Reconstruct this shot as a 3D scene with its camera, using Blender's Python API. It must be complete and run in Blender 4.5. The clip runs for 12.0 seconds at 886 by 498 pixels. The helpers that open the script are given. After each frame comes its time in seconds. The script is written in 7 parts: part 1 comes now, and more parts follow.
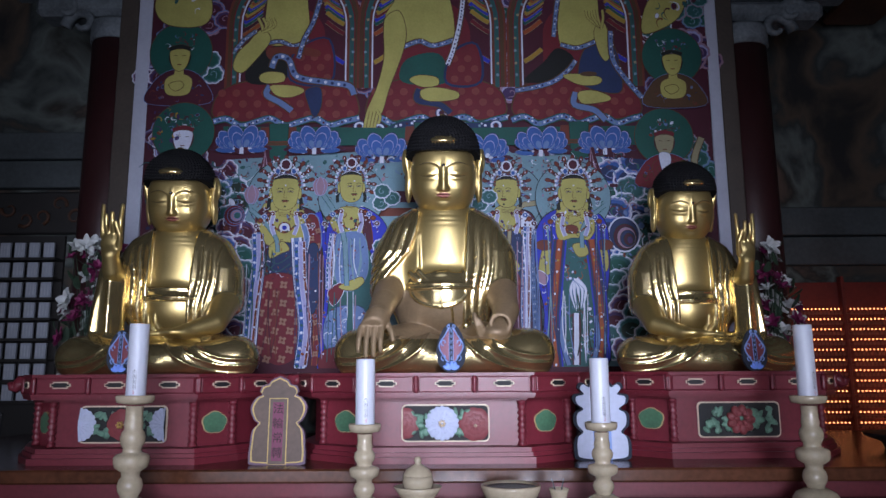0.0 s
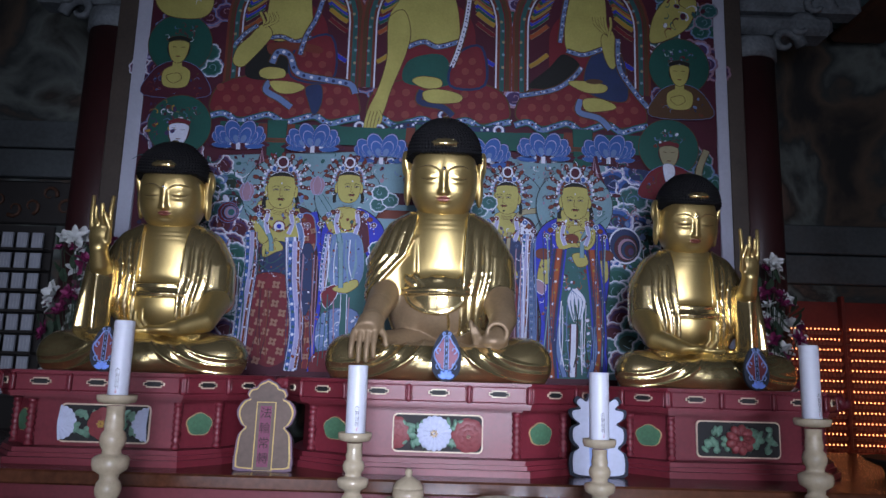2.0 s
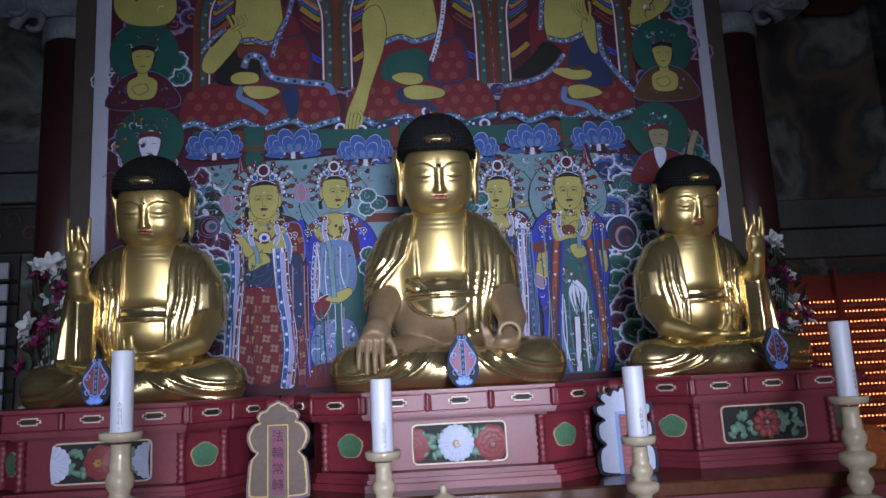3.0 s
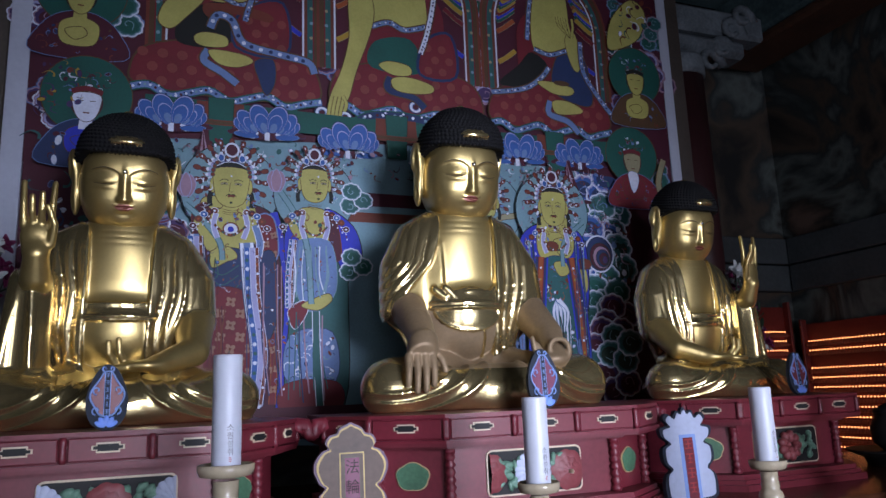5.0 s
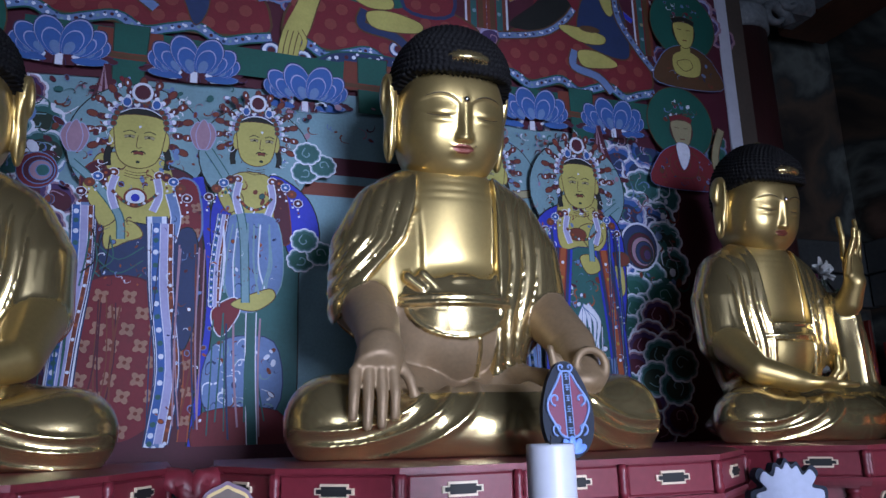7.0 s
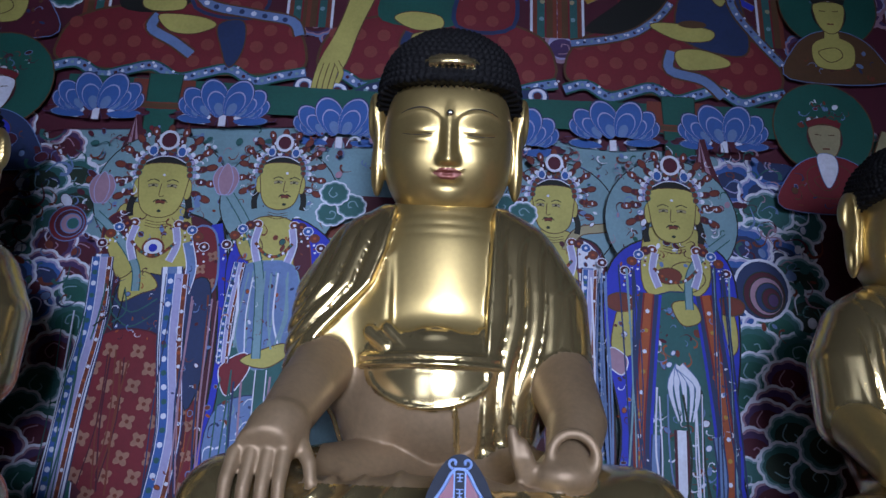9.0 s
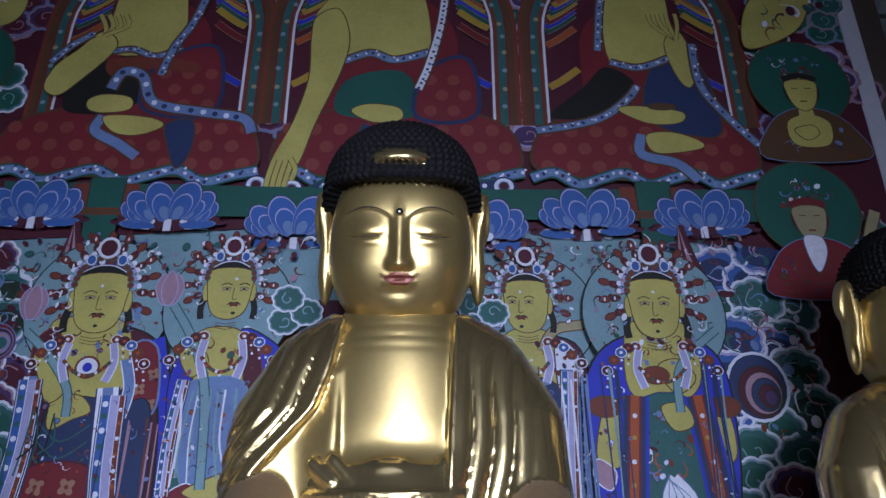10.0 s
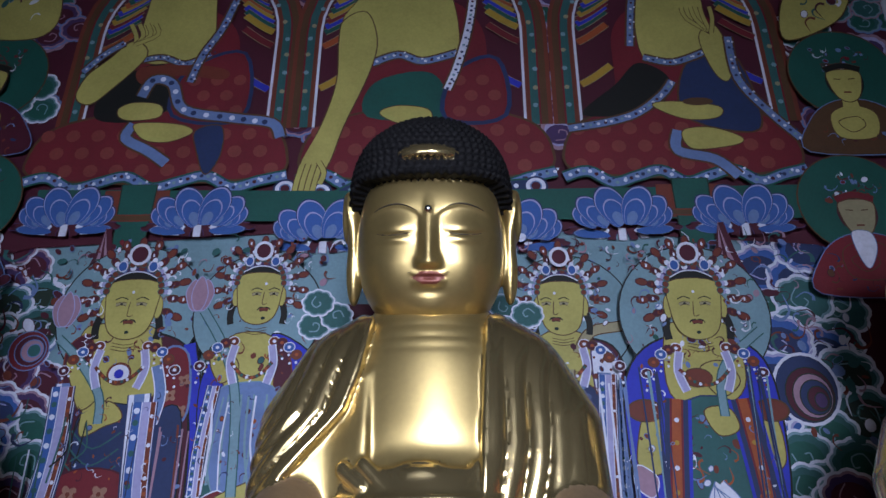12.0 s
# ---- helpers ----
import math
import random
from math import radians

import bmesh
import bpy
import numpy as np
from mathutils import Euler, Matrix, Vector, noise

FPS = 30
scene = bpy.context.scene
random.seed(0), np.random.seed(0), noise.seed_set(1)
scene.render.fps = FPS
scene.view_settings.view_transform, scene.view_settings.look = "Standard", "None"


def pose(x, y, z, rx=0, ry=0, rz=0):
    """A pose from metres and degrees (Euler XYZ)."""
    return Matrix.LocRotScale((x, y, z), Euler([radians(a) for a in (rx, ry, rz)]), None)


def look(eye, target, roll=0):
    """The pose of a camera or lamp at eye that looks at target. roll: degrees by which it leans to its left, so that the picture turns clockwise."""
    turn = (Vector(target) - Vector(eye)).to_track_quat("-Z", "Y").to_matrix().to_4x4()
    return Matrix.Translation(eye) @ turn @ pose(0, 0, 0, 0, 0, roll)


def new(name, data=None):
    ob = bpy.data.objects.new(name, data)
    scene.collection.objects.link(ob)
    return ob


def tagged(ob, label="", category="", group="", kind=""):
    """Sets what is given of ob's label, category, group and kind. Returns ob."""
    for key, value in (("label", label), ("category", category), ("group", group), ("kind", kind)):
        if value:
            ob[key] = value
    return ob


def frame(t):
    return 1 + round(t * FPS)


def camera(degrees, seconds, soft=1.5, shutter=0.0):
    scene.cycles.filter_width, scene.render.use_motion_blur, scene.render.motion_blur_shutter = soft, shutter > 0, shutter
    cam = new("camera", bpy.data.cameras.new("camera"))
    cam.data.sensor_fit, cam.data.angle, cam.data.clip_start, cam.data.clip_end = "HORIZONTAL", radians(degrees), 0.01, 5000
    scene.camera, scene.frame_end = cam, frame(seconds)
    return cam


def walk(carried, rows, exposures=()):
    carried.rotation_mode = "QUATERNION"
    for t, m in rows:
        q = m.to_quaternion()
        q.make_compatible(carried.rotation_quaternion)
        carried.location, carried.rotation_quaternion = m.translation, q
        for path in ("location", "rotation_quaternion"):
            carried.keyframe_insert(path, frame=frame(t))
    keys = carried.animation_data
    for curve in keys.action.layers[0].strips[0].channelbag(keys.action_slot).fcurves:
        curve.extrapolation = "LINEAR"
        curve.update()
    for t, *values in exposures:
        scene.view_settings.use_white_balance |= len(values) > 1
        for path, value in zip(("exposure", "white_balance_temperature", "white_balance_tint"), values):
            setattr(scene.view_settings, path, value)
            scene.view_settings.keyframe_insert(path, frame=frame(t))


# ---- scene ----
cam = camera(62.4, 12.0)
PATH = [
    (0, (0.072, -0.037, 1.503), (0.059, 1.935, 1.838), -0.3),
    (0.5, (0.068, -0.048, 1.504), (0.041, 1.923, 1.839), -0.1),
    (1, (0.066, -0.018, 1.506), (0.028, 1.954, 1.840), -0.2),
    (1.5, (0.064, -0.015, 1.514), (0.022, 1.956, 1.849), 0.1),
    (2, (0.054, 0.035, 1.515), (0.058, 2.005, 1.864), 1.7),
    (2.5, (0.010, 0.084, 1.521), (0.028, 2.058, 1.841), 0.7),
    (3, (-0.100, 0.159, 1.540), (0.008, 2.125, 1.887), -2.9),
    (3.2, (-0.165, 0.214, 1.530), (-0.014, 2.173, 1.905), -4),
    (4.8, (-0.954, 0.563, 1.576), (-0.274, 2.406, 1.954), -1.6),
    (5, (-0.987, 0.634, 1.565), (-0.281, 2.466, 1.949), -2.2),
    (5.5, (-0.996, 0.849, 1.568), (-0.216, 2.652, 1.944), -3.1),
    (6, (-0.916, 1.085, 1.568), (-0.066, 2.852, 1.962), -3.8),
    (6.5, (-0.809, 1.263, 1.572), (0.044, 3.023, 1.990), -4.2),
    (7, (-0.591, 1.382, 1.570), (0.059, 3.214, 2.039), -1.4),
    (7.2, (-0.517, 1.420, 1.583), (0.100, 3.260, 2.069), -0.6),
    (8.8, (0.032, 1.587, 1.627), (0.071, 3.504, 2.196), 2.9),
    (9, (0.038, 1.613, 1.654), (0.057, 3.523, 2.247), 2.3),
    (9.5, (0.034, 1.681, 1.710), (0.051, 3.551, 2.418), 1),
    (10, (0.110, 1.747, 1.757), (0.150, 3.578, 2.563), -0.2),
    (10.5, (0.129, 1.807, 1.768), (0.117, 3.638, 2.572), -1),
    (11, (0.127, 1.810, 1.762), (0.091, 3.635, 2.578), -0.7),
    (11.5, (0.113, 1.772, 1.735), (0.067, 3.592, 2.563), -0.3),
    (12, (0.116, 1.795, 1.750), (0.065, 3.612, 2.584), 0.1),
]

# ---------------------------------------------------------------- light
EXPOSURE = 0.0
walk(cam, [(t, look(eye, target, roll)) for t, eye, target, roll in PATH], [(0.0, EXPOSURE, 6800, 10), (5.0, EXPOSURE, 6750, 10), (7.0, EXPOSURE + 0.05, 6250, 10), (9.5, EXPOSURE - 0.15, 6450, 10), (11.0, EXPOSURE - 0.08, 6750, 10), (12.0, EXPOSURE - 0.08, 6800, 10)])

world = bpy.data.worlds.new("world")
scene.world = world
world.use_nodes = True
wn = world.node_tree.nodes
sky = wn.new("ShaderNodeTexSky")
sky.sky_type, sky.sun_disc, sky.sun_elevation, sky.sun_rotation = "NISHITA", False, radians(40), radians(200)
world.node_tree.links.new(sky.outputs[0], wn["Background"].inputs[0])
wn["Background"].inputs[1].default_value = 0.05


def door_light(name, x, y, z, w, h, watts, color, target, spread=38):
    """Daylight that enters through one opening of the front wall."""
    lamp = bpy.data.lights.new(name, "AREA")
    lamp.shape, lamp.size, lamp.size_y, lamp.energy, lamp.color = "RECTANGLE", w, h, watts, color
    lamp.spread = radians(spread)
    ob = new(name, lamp)
    ob.matrix_world = look((x, y, z), target)
    return ob


COOL = (0.68, 0.755, 1.0)
for dx in (-0.57, -0.19, 0.19, 0.57):
    door_light("door_daylight", 0.55 + dx, -2.9, 2.05, 0.26, 1.5, 6.0, COOL, (-0.06 + 0.15 * dx, 3.2, 1.80))
door_light("side_doorway_skylight", -1.70, -2.97, 1.45, 1.2, 2.6, 34.0, COOL, (-0.2, 3.2, 1.6), 170)
door_light("doorway_skylight", 0.55, -2.97, 1.45, 1.9, 2.6, 52.0, COOL, (0.2, 3.2, 1.6), 170)


# ---------------------------------------------------------------- materials
def material(name, color, rough=0.6, metal=0.0, vary=0.25, scale=6.0, fine=60.0, bump=0.15, dust=None, dust_amount=0.0, coat=0.0, spec=0.5):
    """Base colour with two scales of variation, roughness wear and a fine bump."""
    m = bpy.data.materials.new(name)
    m.use_nodes = True
    n, l = m.node_tree.nodes, m.node_tree.links
    b = n["Principled BSDF"]
    b.inputs["Metallic"].default_value = metal
    b.inputs["Coat Weight"].default_value = coat
    b.inputs["Specular IOR Level"].default_value = spec
    tc = n.new("ShaderNodeTexCoord")
    big, small = n.new("ShaderNodeTexNoise"), n.new("ShaderNodeTexNoise")
    for tex, sc, det in ((big, scale, 4.0), (small, fine, 3.0)):
        tex.inputs["Scale"].default_value, tex.inputs["Detail"].default_value = sc, det
        l.new(tc.outputs["Object"], tex.inputs["Vector"])
    add = n.new("ShaderNodeMath")
    add.operation = "MULTIPLY_ADD"
    add.inputs[1].default_value = 0.4
    l.new(small.outputs[0], add.inputs[0])
    scaled = n.new("ShaderNodeMath")
    scaled.operation = "MULTIPLY"
    scaled.inputs[1].default_value = 0.6
    l.new(big.outputs[0], scaled.inputs[0])
    l.new(scaled.outputs[0], add.inputs[2])
    ramp = n.new("ShaderNodeValToRGB")
    e = ramp.color_ramp.elements
    e[0].position, e[1].position = 0.32, 0.68
    e[0].color = (*[c * (1 - vary) for c in color], 1)
    e[1].color = (*[min(1.0, c * (1 + vary)) for c in color], 1)
    l.new(add.outputs[0], ramp.inputs[0])
    out = ramp.outputs[0]
    if dust:
        mix = n.new("ShaderNodeMix")
        mix.data_type = "RGBA"
        geo = n.new("ShaderNodeNewGeometry")
        sep = n.new("ShaderNodeSeparateXYZ")
        l.new(geo.outputs["Normal"], sep.inputs[0])
        up = n.new("ShaderNodeMath")
        up.operation, up.use_clamp = "MULTIPLY", True
        up.inputs[1].default_value = dust_amount
        l.new(sep.outputs[2], up.inputs[0])
        l.new(up.outputs[0], mix.inputs[0])
        l.new(out, mix.inputs[6])
        mix.inputs[7].default_value = (*dust, 1)
        out = mix.outputs[2]
    l.new(out, b.inputs["Base Color"])
    rr = n.new("ShaderNodeMapRange")
    rr.inputs["To Min"].default_value, rr.inputs["To Max"].default_value = max(0.02, rough - 0.08), min(1.0, rough + 0.08)
    l.new(add.outputs[0], rr.inputs["Value"])
    l.new(rr.outputs[0], b.inputs["Roughness"])
    if bump:
        bp = n.new("ShaderNodeBump")
        bp.inputs["Strength"].default_value, bp.inputs["Distance"].default_value = bump, 0.002
        l.new(add.outputs[0], bp.inputs["Height"])
        l.new(bp.outputs[0], b.inputs["Normal"])
    return m


def glow(name, color, strength):
    m = bpy.data.materials.new(name)
    m.use_nodes = True
    b = m.node_tree.nodes["Principled BSDF"]
    b.inputs["Base Color"].default_value = (*color, 1)
    b.inputs["Emission Color"].default_value = (*color, 1)
    b.inputs["Emission Strength"].default_value = strength
    return m


GOLD = material("gilt_polished", (0.76, 0.60, 0.30), 0.19, 0.93, 0.08, 4, 18, 0.02)
GOLD_SKIN = material("gilt_satin", (0.52, 0.39, 0.16), 0.35, 0.86, 0.08, 5, 90, 0.04)
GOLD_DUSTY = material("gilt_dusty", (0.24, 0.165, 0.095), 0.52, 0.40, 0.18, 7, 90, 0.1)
HAIR = material("hair_black", (0.006, 0.006, 0.007), 0.7, 0.0, 0.3, 9, 80, 0.2, spec=0.15)
LIP = material("lip_red", (0.17, 0.045, 0.03), 0.4, 0.3, 0.1)
LINE = material("painted_line_dark", (0.03, 0.022, 0.012), 0.6)
SILVER = material("bead_silver", (0.8, 0.8, 0.82), 0.15, 1.0, 0.05)
RED_WOOD = material("red_lacquer_wood", (0.155, 0.018, 0.029), 0.42, 0.0, 0.22, 5, 70, 0.25)
RED_DARK = material("red_lacquer_shade", (0.14, 0.017, 0.026), 0.5, 0.0, 0.25, 5, 70, 0.25)
COLUMN = material("column_red_paint", (0.034, 0.010, 0.011), 0.45, 0.0, 0.3, 3, 40, 0.25)
BROWN_WOOD = material("brown_table_wood", (0.085, 0.030, 0.015), 0.22, 0.0, 0.45, 4, 45, 0.25)
FRAME_WOOD = material("dark_frame_wood", (0.045, 0.034, 0.027), 0.6, 0.0, 0.3)
BLACK = material("black_gap", (0.008, 0.008, 0.009), 0.7)
TRIM = material("gold_trim_paint", (0.52, 0.40, 0.20), 0.45, 0.2, 0.2)
CREAM = material("cream_trim_paint", (0.62, 0.50, 0.36), 0.5, 0.0, 0.15)
GREEN = material("green_carving_paint", (0.065, 0.16, 0.09), 0.5, 0.0, 0.35, 14, 90, 0.4)
SAGE = material("sage_carving_paint", (0.12, 0.24, 0.17), 0.5, 0.0, 0.35, 14, 90, 0.4)
ROSE = material("rose_carving_paint", (0.20, 0.04, 0.045), 0.5, 0.0, 0.2)
WHITE_PAINT = material("white_carving_paint", (0.42, 0.46, 0.60), 0.5, 0.0, 0.1)
WAX = material("white_wax", (0.52, 0.54, 0.62), 0.4, 0.0, 0.04, 8, 60, 0.05)
STONE = material("jade_stone_cream", (0.36, 0.30, 0.21), 0.16, 0.0, 0.2, 14, 70, 0.08)
PLAQUE_BROWN = material("plaque_brown_paint", (0.105, 0.068, 0.05), 0.6, 0.0, 0.3)
PLAQUE_LILAC = material("plaque_lilac_edge", (0.12, 0.07, 0.115), 0.6, 0.0, 0.2)
YELLOW_LINE = material("yellow_line_paint", (0.50, 0.34, 0.10), 0.5)
MAGENTA = material("magenta_panel_paint", (0.15, 0.018, 0.06), 0.5, 0.0, 0.15)
NAVY = material("navy_board_paint", (0.012, 0.018, 0.034), 0.8)
LIGHT_BLUE = material("light_blue_line_paint", (0.20, 0.31, 0.62), 0.6, 0.0, 0.08)
SKY_BLUE = material("bright_blue_lotus_paint", (0.16, 0.30, 0.85), 0.45)
INK = material("ink_black", (0.015, 0.013, 0.015), 0.6)
DARK_RED_INK = material("ink_dark_red", (0.02, 0.004, 0.006), 0.8)
RED_INK = material("ink_red", (0.35, 0.04, 0.04), 0.6)
PETAL_WHITE = material("petal_white", (0.48, 0.50, 0.50), 0.6, 0.0, 0.12)
PETAL_PURPLE = material("petal_purple", (0.16, 0.012, 0.07), 0.55, 0.0, 0.4, 20)
LEAF = material("leaf_green", (0.025, 0.05, 0.03), 0.5, 0.0, 0.4)
CARD = material("white_name_card", (0.36, 0.39, 0.46), 0.6, 0.0, 0.06)
RACK_DARK = material("rack_dark_wood", (0.020, 0.018, 0.018), 0.6)
RACK_RED = material("rack_red_paint", (0.16, 0.02, 0.015), 0.5)
BULB = glow("lamp_bulb_orange", (1.0, 0.36, 0.14), 3.4)
FLOOR_WOOD = material("floor_boards_wood", (0.18, 0.09, 0.045), 0.3, 0.0, 0.35, 3, 40, 0.2)
CEIL = material("ceiling_dark_wood", (0.035, 0.035, 0.035), 0.7, 0.0, 0.4, 3, 30)
PLASTER = material("hall_wall_plaster", (0.055, 0.05, 0.045), 0.8, 0.0, 0.4, 2, 20)
CARVED = material("bracket_faded_blue", (0.12, 0.14, 0.155), 0.65, 0.0, 0.5, 9, 60, 0.4)
BEAM_GREEN = material("beam_faded_green", (0.075, 0.12, 0.125), 0.6, 0.0, 0.5, 5, 40, 0.3)
BEAM_ORANGE = material("beam_faded_orange", (0.075, 0.032, 0.018), 0.6, 0.0, 0.4, 6, 40, 0.3)
LINTEL = material("lintel_grey_wood", (0.06, 0.072, 0.078), 0.65, 0.0, 0.35, 4, 40, 0.3)
WHITE_LINE = material("white_line_paint", (0.7, 0.7, 0.7), 0.5)


def mural_material(name, seed):
    """Faded wall painting: dark clouds of brown, green and grey."""
    m = material(name, (0.03, 0.03, 0.03), 0.75)
    n, l = m.node_tree.nodes, m.node_tree.links
    tc = n.new("ShaderNodeTexCoord")
    mp = n.new("ShaderNodeMapping")
    mp.inputs["Location"].default_value = (seed, seed * 0.7, 0)
    l.new(tc.outputs["Object"], mp.inputs[0])
    tex = n.new("ShaderNodeTexNoise")
    tex.inputs["Scale"].default_value, tex.inputs["Detail"].default_value, tex.inputs["Distortion"].default_value = 1.7, 5.0, 0.6
    l.new(mp.outputs[0], tex.inputs["Vector"])
    ramp = n.new("ShaderNodeValToRGB")
    stops = ((0.34, (0.016, 0.016, 0.016)), (0.43, (0.085, 0.06, 0.042)), (0.48, (0.03, 0.036, 0.036)), (0.54, (0.12, 0.14, 0.13)), (0.60, (0.03, 0.026, 0.022)), (0.68, (0.16, 0.10, 0.075)))
    e = ramp.color_ramp.elements
    while len(e) < len(stops):
        e.new(0.5)
    for k, (p, c) in enumerate(stops):
        e[k].position, e[k].color = p, (*c, 1)
    l.new(tex.outputs[0], ramp.inputs[0])
    l.new(ramp.outputs[0], n["Principled BSDF"].inputs["Base Color"])
    return m


MURAL = mural_material("faded_mural", 3.0)


# ---------------------------------------------------------------- builders
def part(name, bm, mats, parent=None, label="", smooth=False, m=None):
    """Links a bmesh as one mesh object under a thing."""
    me = bpy.data.meshes.new(name)
    bm.to_mesh(me)
    bm.free()
    for mt in mats if isinstance(mats, (list, tuple)) else [mats]:
        me.materials.append(mt)
    if smooth:
        me.polygons.foreach_set("use_smooth", [True] * len(me.polygons))
    ob = new(name, me)
    if m is not None:
        ob.matrix_basis = m
    if parent is not None:
        ob.parent = parent
    if label:
        tagged(ob, label)
    return ob


def thing(name, m, label, category, group="", kind=""):
    ob = new(name)
    ob.matrix_basis = m
    ob.empty_display_size = 0.05
    return tagged(ob, label, category, group, kind)


def box(bm, x0, x1, y0, y1, z0, z1, mat=0, bevel=0.0):
    made = bmesh.ops.create_cube(bm, size=1, matrix=Matrix.Translation(((x0 + x1) / 2, (y0 + y1) / 2, (z0 + z1) / 2)) @ Matrix.Diagonal((x1 - x0, y1 - y0, z1 - z0, 1)))
    vs = made["verts"]
    fs = {f for v in vs for f in v.link_faces}
    for f in fs:
        f.material_index = mat
    if bevel:
        es = list({e for v in vs for e in v.link_edges})
        bmesh.ops.bevel(bm, geom=es, offset=bevel, segments=1, affect="EDGES", material=-1)
    return bm


def boxed(*a, **k):
    return box(bmesh.new(), *a, **k)


def lathe(bm, profile, steps=28, mat=0, m=None):
    """A turned shape from (radius, height) pairs."""
    m = m or Matrix()
    rings = []
    for r, z in profile:
        rings.append([bm.verts.new(m @ Vector((r * math.cos(a), r * math.sin(a), z))) for a in (2 * math.pi * k / steps for k in range(steps))])
    for lo, hi in zip(rings, rings[1:]):
        for k in range(steps):
            f = bm.faces.new((lo[k], lo[(k + 1) % steps], hi[(k + 1) % steps], hi[k]))
            f.material_index, f.smooth = mat, True
    for ring, flip in ((rings[0], True), (rings[-1], False)):
        f = bm.faces.new(ring[::-1] if flip else ring)
        f.material_index = mat
    return bm


def spline(pts, closed=False, n=6):
    """Catmull-Rom curve through a few points."""
    pts = [Vector(p) for p in pts]
    out, c = [], len(pts)
    for i in range(c if closed else c - 1):
        p = [pts[(i + k) % c] if closed else pts[min(max(i + k, 0), c - 1)] for k in (-1, 0, 1, 2)]
        for k in range(n):
            t = k / n
            out.append(0.5 * (2 * p[1] + (p[2] - p[0]) * t + (2 * p[0] - 5 * p[1] + 4 * p[2] - p[3]) * t * t + (3 * p[1] - p[0] - 3 * p[2] + p[3]) * t ** 3))
    if not closed:
        out.append(pts[-1])
    return out


def tube(bm, pts, r, sides=6, mat=0):
    """A round cord along a line of points; r may be a list."""
    pts = [Vector(p) for p in pts]
    rings = []
    for i, p in enumerate(pts):
        d = (pts[min(i + 1, len(pts) - 1)] - pts[max(i - 1, 0)]).normalized()
        a = d.cross(Vector((0.3, 1, 0.2))).normalized()
        b = d.cross(a)
        rad = r[i] if isinstance(r, (list, tuple)) else r
        rings.append([bm.verts.new(p + rad * (math.cos(t) * a + math.sin(t) * b)) for t in (2 * math.pi * k / sides for k in range(sides))])
    for lo, hi in zip(rings, rings[1:]):
        for k in range(sides):
            f = bm.faces.new((lo[k], lo[(k + 1) % sides], hi[(k + 1) % sides], hi[k]))
            f.material_index, f.smooth = mat, True
    for ring in (rings[0][::-1], rings[-1]):
        f = bm.faces.new(ring)
        f.material_index = mat
    return bm


def slab(bm, outline, y0, y1, mat=0):
    """A flat board from an outline in x and z, between two depths (y0 in front)."""
    front = [bm.verts.new((p[0], y0, p[1])) for p in outline]
    back = [bm.verts.new((p[0], y1, p[1])) for p in outline]
    n = len(outline)
    fs = [bm.faces.new(front), bm.faces.new(back[::-1])]
    for k in range(n):
        fs.append(bm.faces.new((front[k], back[k], back[(k + 1) % n], front[(k + 1) % n])))
    for f in fs:
        f.material_index = mat
    bmesh.ops.recalc_face_normals(bm, faces=fs)
    return bm


# ---------------------------------------------------------------- the hall
YB, XR, XL = 4.3, 2.87, -2.95
H = 5.2
tagged(part("floor", boxed(-4.5, 4.5, -3.4, 5.0, -0.12, 0.0), FLOOR_WOOD), "dark polished wooden boards of the hall floor", "floor", kind="structure")
tagged(part("ceiling", boxed(-4.5, 4.5, -3.4, 5.0, H, H + 0.12), CEIL), "dark wooden ceiling high over the altar", "ceiling", kind="structure")
tagged(part("wall_north", boxed(XL - 0.15, XR + 0.15, YB, YB + 0.15, 0.0, H), MURAL), "dark back wall with faded cloudy mural", "wall", kind="structure")
tagged(part("wall_east", boxed(XR, XR + 0.15, -3.25, YB - 0.003, 0.0, H), MURAL), "dark side wall with faded cloudy mural", "wall", kind="structure")
tagged(part("wall_west", boxed(XL - 0.15, XL, -3.25, YB - 0.003, 0.0, H), MURAL), "dark side wall with faded mural", "wall", kind="structure")
front = bmesh.new()
box(front, XL, -2.35, -3.15, -3.0, 0, H)
box(front, -1.05, -0.45, -3.15, -3.0, 0, H)
box(front, -2.35, -1.05, -3.15, -3.0, 2.85, H)
box(front, 1.55, XR, -3.15, -3.0, 0, H)
box(front, -0.45, 1.55, -3.15, -3.0, 2.85, H)
for k in range(3):
    box(front, 0.55 + (k - 1) * 0.38 - 0.05, 0.55 + (k - 1) * 0.38 + 0.05, -3.14, -3.01, 0, 2.85)
tagged(part("wall_south", front, PLASTER), "front wall with open lattice doorway", "wall", kind="structure")
for x0, x1, zb in ((1.95, XR, 2.12), (XL, -2.0, 2.62)):
    for k in range(2):
        bm = boxed(x0, x1, YB - 0.07 - 0.004 * k, YB - 0.001, zb + 0.178 * k, zb + 0.168 + 0.178 * k, bevel=0.006)
        tagged(part("trim", bm, LINTEL), "weathered grey wooden lintel beam on the wall", "beam", kind="structure")
for k in range(2):
    bm = boxed(XR - 0.07, XR - 0.001, 0.4, YB - 0.08, 2.12 + 0.178 * k, 2.288 + 0.178 * k, bevel=0.006)
    tagged(part("trim", bm, LINTEL), "weathered grey wooden lintel beam on the wall", "beam", kind="structure")


